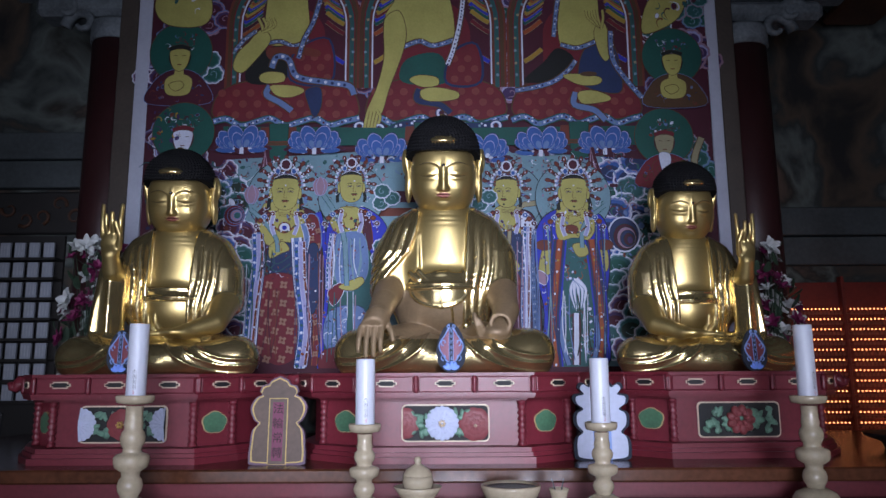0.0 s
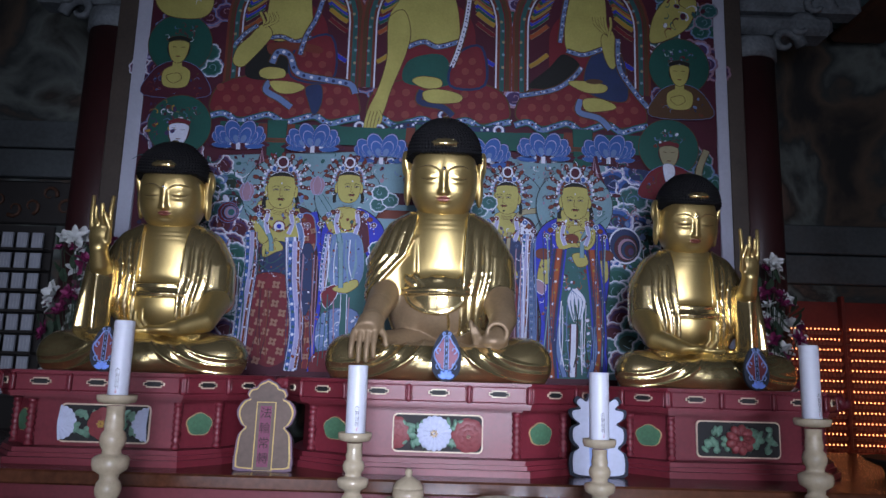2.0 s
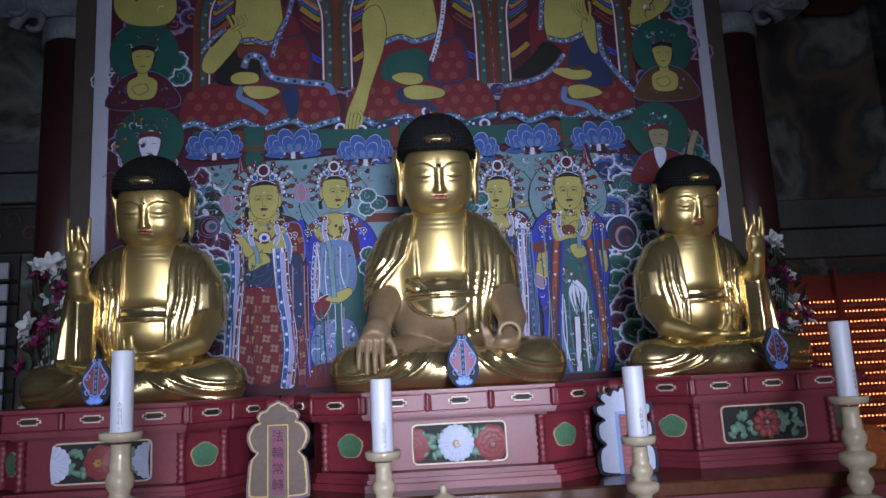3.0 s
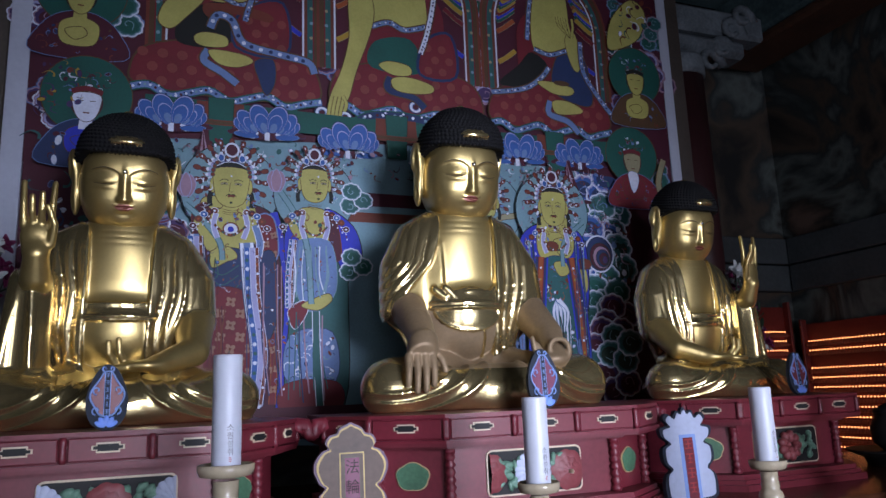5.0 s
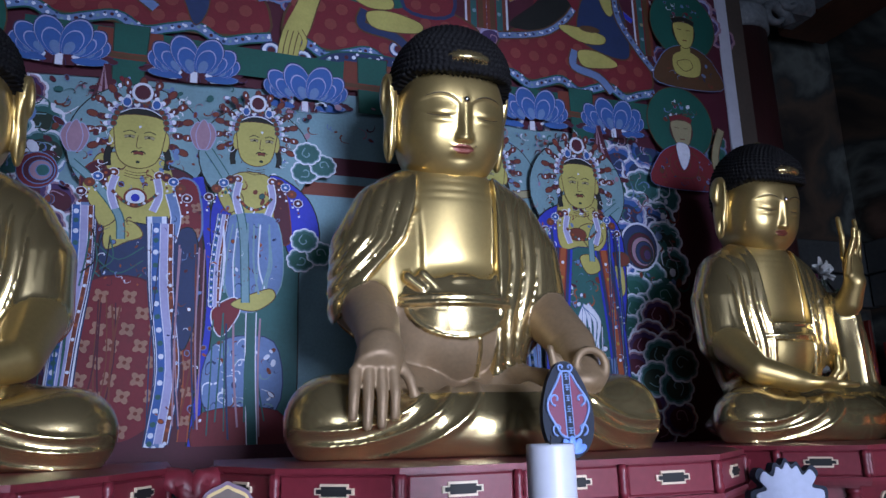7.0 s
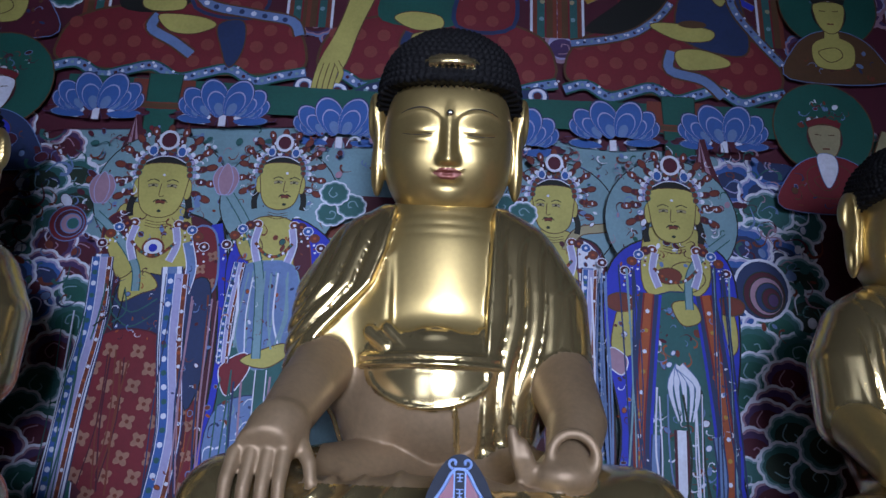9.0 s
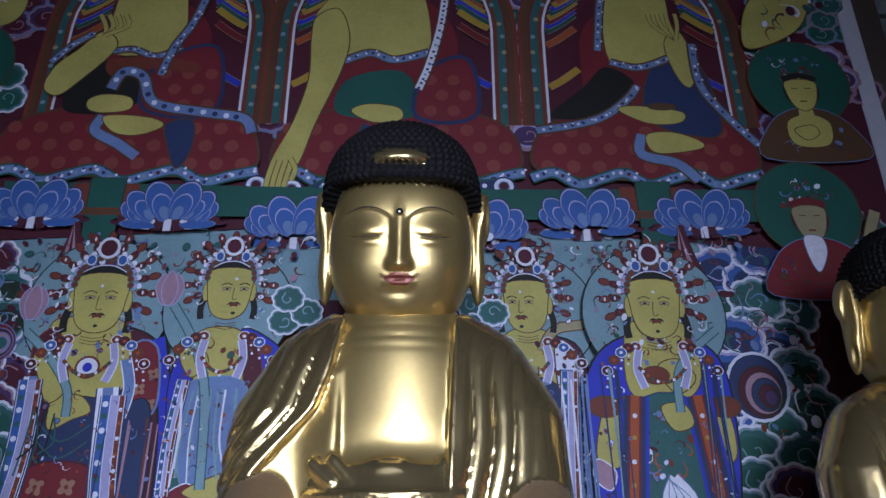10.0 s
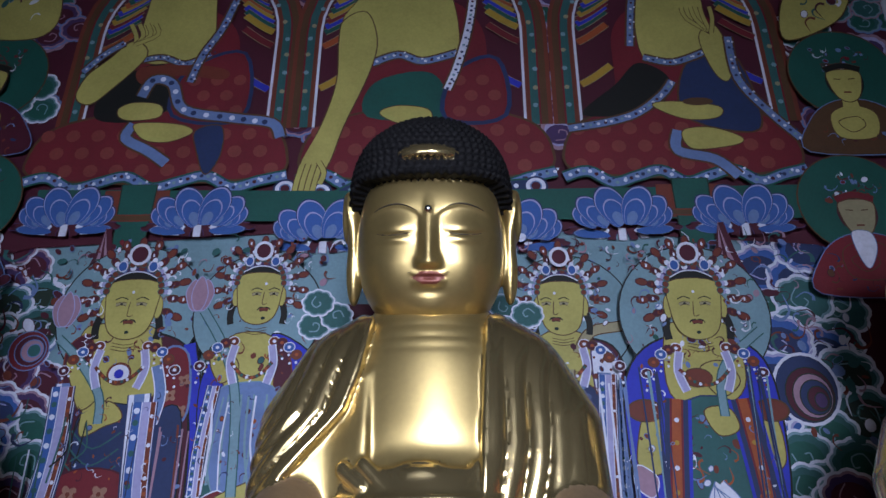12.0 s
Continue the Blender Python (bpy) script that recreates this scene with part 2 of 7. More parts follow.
def column(x, y, r, top):
    t = thing("column", pose(x, y, 0), "round dark red painted wooden column with carved capital", "column", "hall columns")
    part("shaft", lathe(bmesh.new(), [(r * 1.03, 0), (r * 1.02, 1.0), (r, 2.2), (r * 0.97, top)], 40), COLUMN, t)
    part("base_stone", lathe(bmesh.new(), [(r * 1.3, 0.0), (r * 1.3, 0.05), (r * 1.12, 0.1)], 24), PLASTER, t)
    cap = bmesh.new()
    lathe(cap, [(r * 0.99, top), (r * 1.06, top + 0.01), (r * 1.06, top + 0.10), (r * 1.0, top + 0.12)], 32)
    part("capital_band", cap, CARVED, t, "pale painted capital band")
    for a in (-1, 1):
        for k in range(4):
            bm = bmesh.new()
            base = Vector((a * (r + 0.04 + 0.09 * k), -0.05, top + 0.10 + 0.11 * k - (0.02 if k % 2 else 0.0)))
            pts = [base + Vector((a * q * math.cos(th), -0.06 * th / 6, q * math.sin(th))) for th, q in ((i * 0.55, 0.10 - 0.0085 * i) for i in range(11))]
            tube(bm, pts, [0.034 - 0.0022 * i for i in range(11)], 7)
            part("bracket_scroll", bm, CARVED, t, smooth=True)
    bm = bmesh.new()
    box(bm, -0.62, 0.62, -0.07, 0.07, top + 0.30, top + 0.46, bevel=0.02)
    box(bm, -0.45, 0.45, -0.09, 0.09, top + 0.16, top + 0.27, bevel=0.03)
    part("bracket_arm", bm, CARVED, t)
    return t


column(1.69, 3.78, 0.142, 3.24)
column(-1.75, 3.78, 0.142, 3.30)
# painted tie beam that runs forward from the column
beam = thing("tie_beam", pose(2.55, 2.6, 3.62, 0, 0, 0), "faded green tie beam with orange edge over the side aisle", "beam")
part("beam_body", boxed(-0.16, 0.16, -2.2, 1.6, 0.05, 0.42, bevel=0.03), BEAM_GREEN, beam)
part("beam_edge", boxed(-0.165, 0.165, -2.2, 1.6, -0.02, 0.047, bevel=0.02), BEAM_ORANGE, beam)
beam = thing("cross_beam", pose(0, 3.98, 3.75), "dark painted beam over the altar painting", "beam")
part("beam_body", boxed(-2.9, 2.8, 0.0, 0.2, 0.25, 0.7, bevel=0.03), BEAM_GREEN, beam)

# ---------------------------------------------------------------- altar tables
TZ = 1.195
altar = thing("altar_platform", pose(0, 0, 0), "wide dark red wooden altar platform against the painting", "altar")
part("top_board", boxed(-2.2, 2.25, 2.44, 3.95, TZ - 0.045, TZ, bevel=0.006), BROWN_WOOD, altar)
part("front_panel", boxed(-2.18, 2.23, 2.50, 2.53, 0.0, TZ - 0.047), RED_DARK, altar)
part("side_panel", boxed(-2.18, -2.15, 2.533, 3.93, 0.0, TZ - 0.047), RED_DARK, altar)
part("side_panel", boxed(2.20, 2.23, 2.533, 3.93, 0.0, TZ - 0.047), RED_DARK, altar)
OZ = 1.105
table = thing("offering_table", pose(0, 0, 0), "long polished brown wooden offering table before the altar", "table")
for k in range(3):
    part("top_board", boxed(-2.2, 2.25, 1.99 + 0.148 * k, 1.99 + 0.148 * k + 0.146, OZ - 0.05, OZ, bevel=0.005), BROWN_WOOD, table)
part("apron", boxed(-2.15, 2.2, 2.02, 2.05, OZ - 0.2, OZ - 0.052), BROWN_WOOD, table)
for x in (-2.1, -0.7, 0.75, 2.15):
    for y in (2.055, 2.36):
        part("leg", boxed(x - 0.04, x + 0.04, y, y + 0.07, 0.0, OZ - 0.052, bevel=0.006), BROWN_WOOD, table)


# ---------------------------------------------------------------- pedestals
def drawer_slot(name, w, h, m, parent):
    """A stepped slot with a thin gilt rim, set in a drawer front."""
    def shape(a, b):
        return [(-a, -b * .45), (-a * .72, -b * .45), (-a * .72, -b), (a * .72, -b), (a * .72, -b * .45), (a, -b * .45), (a, b * .45), (a * .72, b * .45), (a * .72, b), (-a * .72, b), (-a * .72, b * .45), (-a, b * .45)]
    rim = part(name, slab(bmesh.new(), shape(w, h), -0.004, 0.0), CREAM, parent, "thin gilt slot rim", m=m)
    part("slot", slab(bmesh.new(), shape(w - 0.004, h - 0.004), -0.0055, -0.0042), BLACK, rim)


def side_frame(a, b):
    """The pose of a face that runs from a to b in plan, its front to the outside."""
    a, b = Vector(a), Vector(b)
    d = b - a
    return pose((a.x + b.x) / 2, (a.y + b.y) / 2, 0, 0, 0, math.degrees(math.atan2(d.y, d.x))), d.length


def octagon(s, front, c=0.2):
    """Half plan of the pedestal, from the left back to the right back; s grows it outward."""
    w = front / 2 + 0.42 * s
    return [(-w - c - 0.06, 0.62), (-w - c - 0.06 - 0.4 * s, 0.30), (-w - c + 0.02, 0.13 - s * 0.6), (-w, -s), (w, -s), (w + c - 0.02, 0.13 - s * 0.6), (w + c + 0.06 + 0.4 * s, 0.30), (w + c + 0.06, 0.62)]


def prism(bm, plan, z0, z1, mat=0):
    lo = [bm.verts.new((x, y, z0)) for x, y in plan]
    hi = [bm.verts.new((x, y, z1)) for x, y in plan]
    n = len(plan)
    fs = [bm.faces.new(lo[::-1]), bm.faces.new(hi)] + [bm.faces.new((lo[k], lo[(k + 1) % n], hi[(k + 1) % n], hi[k])) for k in range(n)]
    for f in fs:
        f.material_index = mat
    return bm


def flower(bm, r, petals, y, mat=0, lift=0.012):
    """A carved rosette facing the front: overlapping petals and a heart."""
    for k in range(petals):
        a = 2 * math.pi * k / petals
        c = Vector((0.62 * r * math.cos(a), y - lift * 0.4, 0.62 * r * math.sin(a)))
        bmesh.ops.create_uvsphere(bm, u_segments=8, v_segments=5, radius=1, matrix=Matrix.Translation(c) @ pose(0, 0, 0, 0, -math.degrees(a), 0) @ Matrix.Diagonal((r * 0.40, lift, r * 0.30, 1)))
    for f in bm.faces:
        f.smooth, f.material_index = True, mat
    return bm


def scalloped(bm, R, n, lift=0.012, keep=None):
    """A low carved rosette facing -y: overlapping rings of scalloped petals, each ring stepping forward."""
    for ring, (ra, rb, y0, y1) in enumerate(((0.50, 1.0, -0.62, 0.0), (0.24, 0.66, -0.95, -0.50), (0.0, 0.36, -1.25, -0.85))):
        count = n * 6
        rows = []
        for i in range(5):
            u = i / 4
            row = []
            for k in range(count):
                th = 2 * math.pi * (k + ring * 3) / count
                wave = abs(math.sin(n * th / 2))
                rr = R * (ra + (rb - ra) * u) * (1 - 0.07 * u * (1 - wave))
                y = lift * (y0 + (y1 - y0) * u ** 2.2 - 0.12 * wave * u)
                row.append(bm.verts.new((rr * math.cos(th), y, rr * math.sin(th))))
            rows.append(row)
        for a, b in zip(rows, rows[1:]):
            for k in range(count):
                q = (k + 1) % count
                bm.faces.new((a[k], a[q], b[q], b[k]))
    bmesh.ops.remove_doubles(bm, verts=bm.verts[:], dist=1e-6)
    bmesh.ops.recalc_face_normals(bm, faces=bm.faces[:])
    if keep:
        bmesh.ops.bisect_plane(bm, geom=bm.verts[:] + bm.edges[:] + bm.faces[:], plane_co=(keep[0], 0, 0), plane_no=(keep[1], 0, 0), clear_outer=True)
    return bm


def pedestal(name, m, front, panel, label, cut=0.2):
    """An altar pedestal: stepped plinth, panelled body with turned posts, and an overhanging drawer rim."""
    t = thing(name, m, label, "pedestal", "statue pedestals")
    h = 0.310
    for k, (z0, z1, s) in enumerate(((0.0, 0.022, 0.03), (0.022, 0.036, 0.012), (0.036, 0.052, 0.0))):
        part("plinth_step", prism(bmesh.new(), octagon(s, front, cut), z0, z1), RED_WOOD, t)
    part("body", prism(bmesh.new(), octagon(-0.062, front, cut), 0.053, 0.212), RED_WOOD, t)
    for z0, z1, s in ((0.2122, 0.222, -0.02), (0.2222, 0.231, 0.03)):
        part("moulding", prism(bmesh.new(), octagon(s, front, cut), z0, z1), RED_DARK, t)
    # drawer rim
    part("rim_core", prism(bmesh.new(), octagon(0.02, front, cut), 0.2312, 0.300), RED_WOOD, t)
    part("rim_lip", prism(bmesh.new(), octagon(0.034, front, cut), 0.3002, h), RED_WOOD, t)
    part("rim_foot", prism(bmesh.new(), octagon(0.036, front, cut), 0.2312, 0.240), RED_WOOD, t)
    plan = octagon(0.02, front, cut)
    for i in range(1, 6):
        f, w = side_frame(plan[i], plan[i + 1])
        parts_n = 3 if i == 3 else 1
        for k in range(parts_n):
            cw = w / parts_n
            cx = -w / 2 + cw * (k + 0.5)
            fm = f @ pose(cx, 0, 0.27)
            bm = boxed(-cw / 2 + 0.010, cw / 2 - 0.010, -0.010, -0.001, -0.027, 0.027, bevel=0.003)
            dr = part("drawer", bm, RED_WOOD, t, m=fm)
            drawer_slot("slot_rim", min(0.036, cw * 0.3), 0.012, pose(0, -0.0102, 0.003), dr)
        for k in range(parts_n + 1):
            bm = bmesh.new()
            tube(bm, [(0, -0.008, z) for z in (0.240, 0.252, 0.262, 0.27, 0.278, 0.288, 0.3)], [0.007, 0.010, 0.007, 0.0095, 0.007, 0.010, 0.007], 8)
            part("rim_post", bm, RED_WOOD, t, m=f @ pose(-w / 2 + k * w / parts_n, 0, 0))
    # scroll ends of the rim
    for sx in (-1, 1):
        bm = bmesh.new()
        c = Vector((sx * (front / 2 + cut + 0.085), 0.30, 0.275))
        tube(bm, [c + Vector((sx * 0.01 * i, -0.004 * i, 0.02 * math.sin(i * 1.1))) for i in range(7)], [0.03, 0.026, 0.022, 0.024, 0.018, 0.016, 0.01], 8)
        part("rim_scroll", bm, RED_WOOD, t, smooth=True)
    # body posts, panel and side medallions
    plan = octagon(-0.062, front, cut)
    posts = [plan[3], plan[4], plan[2], plan[5]]
    for x, y in posts:
        bm = lathe(bmesh.new(), [(0.016, 0.053), (0.016, 0.066), (0.011, 0.07)] + [q for k in range(6) for q in ((0.011, 0.074 + 0.021 * k), (0.0175, 0.083 + 0.021 * k), (0.011, 0.092 + 0.021 * k))] + [(0.016, 0.198), (0.016, 0.212)], 14)
        part("turned_post", bm, RED_WOOD, t, m=pose(x, y - 0.012, 0))
    yf = plan[3][1]
    a, z0, z1 = 0.158, 0.066, 0.198
    zc = (z0 + z1) / 2

    def rounded(w, hh, r):
        return [(sx * (w - r) + r * math.cos(th), zc + sz * (hh - r) + r * math.sin(th)) for sx, sz, q in ((1, 1, 0), (-1, 1, 1), (-1, -1, 2), (1, -1, 3)) for th in (math.pi / 2 * (q + i / 4) for i in range(5))]
    pn = part("carved_panel", slab(bmesh.new(), rounded(a, 0.066, 0.018), yf - 0.006, yf - 0.0005), CREAM, t, "carved floral panel with pale rim")
    part("panel_ground", slab(bmesh.new(), rounded(a - 0.005, 0.061, 0.015), yf - 0.0075, yf - 0.0062), BLACK, pn)
    rnd = random.Random(len(name) + int(front * 1000) + len(panel))
    lv = bmesh.new()
    for k in range(90 if panel == "rose_pair" else 60):
        x, z = rnd.uniform(-a + 0.02, a - 0.02), zc + rnd.uniform(-0.041, 0.041)
        ang = rnd.uniform(0, 360)
        bmesh.ops.create_uvsphere(lv, u_segments=7, v_segments=4, radius=1, matrix=Matrix.Translation((x, yf - 0.011, z)) @ pose(0, 0, 0, 0, ang, 0) @ Matrix.Diagonal((rnd.uniform(0.013, 0.021), 0.006, rnd.uniform(0.007, 0.012), 1)))
    part("carved_leaves", lv, SAGE, pn, "carved green leaves", smooth=True)
    if panel == "rose_pair":
        part("carved_flower", scalloped(bmesh.new(), 0.061, 18), WHITE_PAINT, pn, "white carved rosette", m=pose(-0.012, yf - 0.014, zc), smooth=True)
        part("flower_heart", flower(bmesh.new(), 0.014, 7, 0.0), CREAM, pn, m=pose(-0.012, yf - 0.031, zc))
        part("carved_flower", scalloped(bmesh.new(), 0.060, 9, keep=(0.046, 1)), ROSE, pn, "rose carved rosette", m=pose(0.106, yf - 0.012, zc - 0.004), smooth=True)
        part("flower_heart", flower(bmesh.new(), 0.007, 5, 0.0), CREAM, pn, m=pose(0.106, yf - 0.029, zc - 0.008))
        part("carved_flower", scalloped(bmesh.new(), 0.058, 9, keep=(0.0, -1)), ROSE, pn, "half rose carved rosette", m=pose(-0.152, yf - 0.011, zc), smooth=True)
    elif panel == "half_roses":
        part("carved_flower", scalloped(bmesh.new(), 0.056, 9), ROSE, pn, "rose carved rosette", m=pose(0.0, yf - 0.014, zc), smooth=True)
        part("flower_heart", flower(bmesh.new(), 0.014, 6, 0.0), YELLOW_LINE, pn, m=pose(0.0, yf - 0.031, zc))
        for sx in (-1, 1):
            bm = scalloped(bmesh.new(), 0.060, 18)
            bmesh.ops.bisect_plane(bm, geom=bm.verts[:] + bm.edges[:] + bm.faces[:], plane_co=(-sx * 0.0, 0, 0), plane_no=(sx, 0, 0), clear_outer=True)
            part("carved_flower", bm, WHITE_PAINT, pn, "half white carved rosette", m=pose(sx * (a - 0.004), yf - 0.012, zc))
    else:
        part("carved_flower", flower(bmesh.new(), 0.056, 9, 0.0, 0, 0.016), ROSE, pn, "rose carved peony", m=pose(0.0, yf - 0.014, zc))
        part("carved_flower", flower(bmesh.new(), 0.034, 6, 0.0, 0, 0.016), ROSE, pn, m=pose(0.0, yf - 0.022, zc + 0.006))
    for sx, i in ((-1, 2), (1, 4)):
        f, w = side_frame(plan[i], plan[i + 1])
        lobes = [(min(0.050, w * 0.32) * (0.93 + 0.10 * abs(math.sin(2.5 * th + 0.8))) * math.cos(th), 0.135 + 0.040 * (0.93 + 0.10 * abs(math.sin(2.5 * th + 0.8))) * math.sin(th)) for th in (2 * math.pi * k / 48 for k in range(48))]
        md = part("medallion", slab(bmesh.new(), lobes, -0.005, -0.0005), TRIM, t, "green medallion with thin gilt rim", m=f)
        part("medallion_field", slab(bmesh.new(), [(x * 0.94, 0.135 + (z - 0.135) * 0.93) for x, z in lobes], -0.0075, -0.0052), GREEN, md)
    return t


pedestal("statue_pedestal", pose(0.06, 2.60, TZ), 0.60, "rose_pair", "red lacquered pedestal with carved white rosette panel")
pedestal("statue_pedestal", pose(-1.10, 2.60, TZ), 0.56, "half_roses", "red lacquered pedestal with half white rosettes", 0.13)
pedestal("statue_pedestal", pose(1.165, 2.73, TZ - 0.0005, 0, 0, 3), 0.56, "peony", "red lacquered pedestal with carved peony panel", 0.14)

# ---------------------------------------------------------------- statues
def surface(field, lo, hi, step):
    """Skins a distance field on a grid: returns points and quads."""
    axes = [np.arange(lo[k], hi[k] + step, step, dtype=np.float32) for k in range(3)]
    X, Y, Z = np.meshgrid(*axes, indexing="ij")
    V = field(X, Y, Z)
    inside = V < 0
    n = [len(a) for a in axes]
    cell = [c - 1 for c in n]
    total = np.zeros((*cell, 3), np.float32)
    count = np.zeros(cell, np.float32)
    for ax in range(3):
        sl0 = [slice(None)] * 3
        sl1 = [slice(None)] * 3
        sl0[ax], sl1[ax] = slice(0, -1), slice(1, None)
        a, b = V[tuple(sl0)], V[tuple(sl1)]
        cross = (a < 0) != (b < 0)
        t = np.where(cross, a / np.where(cross, a - b, 1), 0).astype(np.float32)
        o1, o2 = [k for k in range(3) if k != ax]
        for d1 in (0, 1):
            for d2 in (0, 1):
                s = [slice(None)] * 3
                s[o1] = slice(d1, d1 + cell[o1])
                s[o2] = slice(d2, d2 + cell[o2])
                c, tt = cross[tuple(s)], t[tuple(s)]
                count += c
                total[..., ax] += np.where(c, tt, 0)
                total[..., o1] += np.where(c, d1, 0)
                total[..., o2] += np.where(c, d2, 0)
    active = count > 0
    index = np.full(cell, -1, np.int64)
    index[active] = np.arange(active.sum())
    base = np.argwhere(active)
    pts = (base + total[active] / count[active][:, None]) * step + np.array(lo)
    quads = []
    for ax in range(3):
        sl0 = [slice(None)] * 3
        sl1 = [slice(None)] * 3
        sl0[ax], sl1[ax] = slice(0, -1), slice(1, None)
        a, b = inside[tuple(sl0)], inside[tuple(sl1)]
        o1, o2 = (ax + 1) % 3, (ax + 2) % 3
        e = np.argwhere(a != b)
        ok = (e[:, o1] > 0) & (e[:, o2] > 0) & (e[:, o1] < cell[o1]) & (e[:, o2] < cell[o2])
        e = e[ok]
        flip = a[tuple(e.T)]
        def at(d1, d2):
            q = e.copy()
            q[:, o1] -= d1
            q[:, o2] -= d2
            return index[tuple(q.T)]
        q = np.stack([at(1, 1), at(0, 1), at(0, 0), at(1, 0)], 1)
        q[~flip] = q[~flip][:, ::-1]
        quads.append(q)
    return pts, np.concatenate(quads)


def smin(a, b, k):
    h = np.clip(0.5 + 0.5 * (b - a) / k, 0, 1)
    return b + (a - b) * h - k * h * (1 - h)


def smax(a, b, k):
    return -smin(-a, -b, k)


def ball(X, Y, Z, c, r):
    """Distance to an ellipsoid, nearly."""
    x, y, z = (X - c[0]) / r[0], (Y - c[1]) / r[1], (Z - c[2]) / r[2]
    k0 = np.sqrt(x * x + y * y + z * z)
    k1 = np.sqrt((x / r[0]) ** 2 + (y / r[1]) ** 2 + (z / r[2]) ** 2) + 1e-6
    return k0 * (k0 - 1) / k1


def limb(X, Y, Z, a, b, ra, rb):
    """Distance to a tapered rod with round ends."""
    d = [b[k] - a[k] for k in range(3)]
    L = sum(q * q for q in d)
    h = np.clip(((X - a[0]) * d[0] + (Y - a[1]) * d[1] + (Z - a[2]) * d[2]) / L, 0, 1)
    return np.sqrt((X - a[0] - h * d[0]) ** 2 + (Y - a[1] - h * d[1]) ** 2 + (Z - a[2] - h * d[2]) ** 2) - (ra + (rb - ra) * h)


def chain(X, Y, Z, pts, radii):
    out = None
    for a, b, ra, rb in zip(pts, pts[1:], radii, radii[1:]):
        d = limb(X, Y, Z, a, b, ra, rb)
        out = d if out is None else np.minimum(out, d)
    return out


def bell(t, w):
    return np.exp(-(t / w) ** 2)


HY, HZ, BOW = 0.004, 0.857, radians(14)


def to_head(Y, Z):
    """Hall directions to those of the bowed head."""
    y, z = Y - HY, Z - HZ
    return y * math.cos(BOW) + z * math.sin(BOW), z * math.cos(BOW) - y * math.sin(BOW)


def from_head(x, y, z):
    return Vector((x, HY + y * math.cos(BOW) - z * math.sin(BOW), HZ + z * math.cos(BOW) + y * math.sin(BOW)))


def brow_line(q):
    return 0.066 - np.where(q < 0.062, 9.0, 6.5) * (q - 0.062) ** 2


def lid_line(q):
    return 0.0075 + 4.0 * (q - 0.064) ** 2


def face_relief(x, z):
    """How far the face stands out, by place across and up."""
    s = np.abs(x)
    below = np.clip((brow_line(s) - z) / 0.007, 0, 1)
    h = -0.0042 * below * np.clip((s - 0.012) / 0.008, 0, 1) * np.clip((0.125 - s) / 0.03, 0, 1) * np.clip((z + 0.045) / 0.05, 0, 1)
    h += 0.0062 * bell(s - 0.064, 0.034) * bell(z - 0.019, 0.019)
    h += 0.0030 * bell(s - 0.064, 0.030) * bell(z + 0.003, 0.007)
    h -= 0.0040 * bell(z - lid_line(s), 0.0030) * bell(s - 0.064, 0.031)
    t = np.clip((0.050 - z) / 0.100, 0, 1)
    tip = np.clip((z + 0.061) / 0.012, 0, 1)
    tip = tip * tip * (3 - 2 * tip)
    h += (0.0035 + 0.0180 * t ** 1.4) * np.exp(-(s / (0.0080 + 0.0068 * t)) ** 2.4) * tip * np.clip((0.085 - z) / 0.03, 0, 1)
    h += 0.0080 * bell(s - 0.0165, 0.0072) * bell(z + 0.0450, 0.0095)
    m = np.clip(1 - (s / 0.035) ** 2, 0, 1)
    h += 0.0056 * m * bell(z + 0.0665 - 0.002 * np.cos(s * 170), 0.0055)
    h += 0.0058 * m * bell(z + 0.0800, 0.0065)
    h -= 0.0042 * m * bell(z + 0.0730 - 2.5 * s * s, 0.0024)
    h -= 0.0018 * bell(x, 0.005) * bell(z + 0.059, 0.005)
    h -= 0.0025 * bell(x, 0.026) * bell(z + 0.0975, 0.008)
    h += 0.0045 * bell(x, 0.030) * bell(z + 0.130, 0.020)
    h += 0.0020 * bell(s - 0.075, 0.035) * bell(z + 0.055, 0.04)
    return h


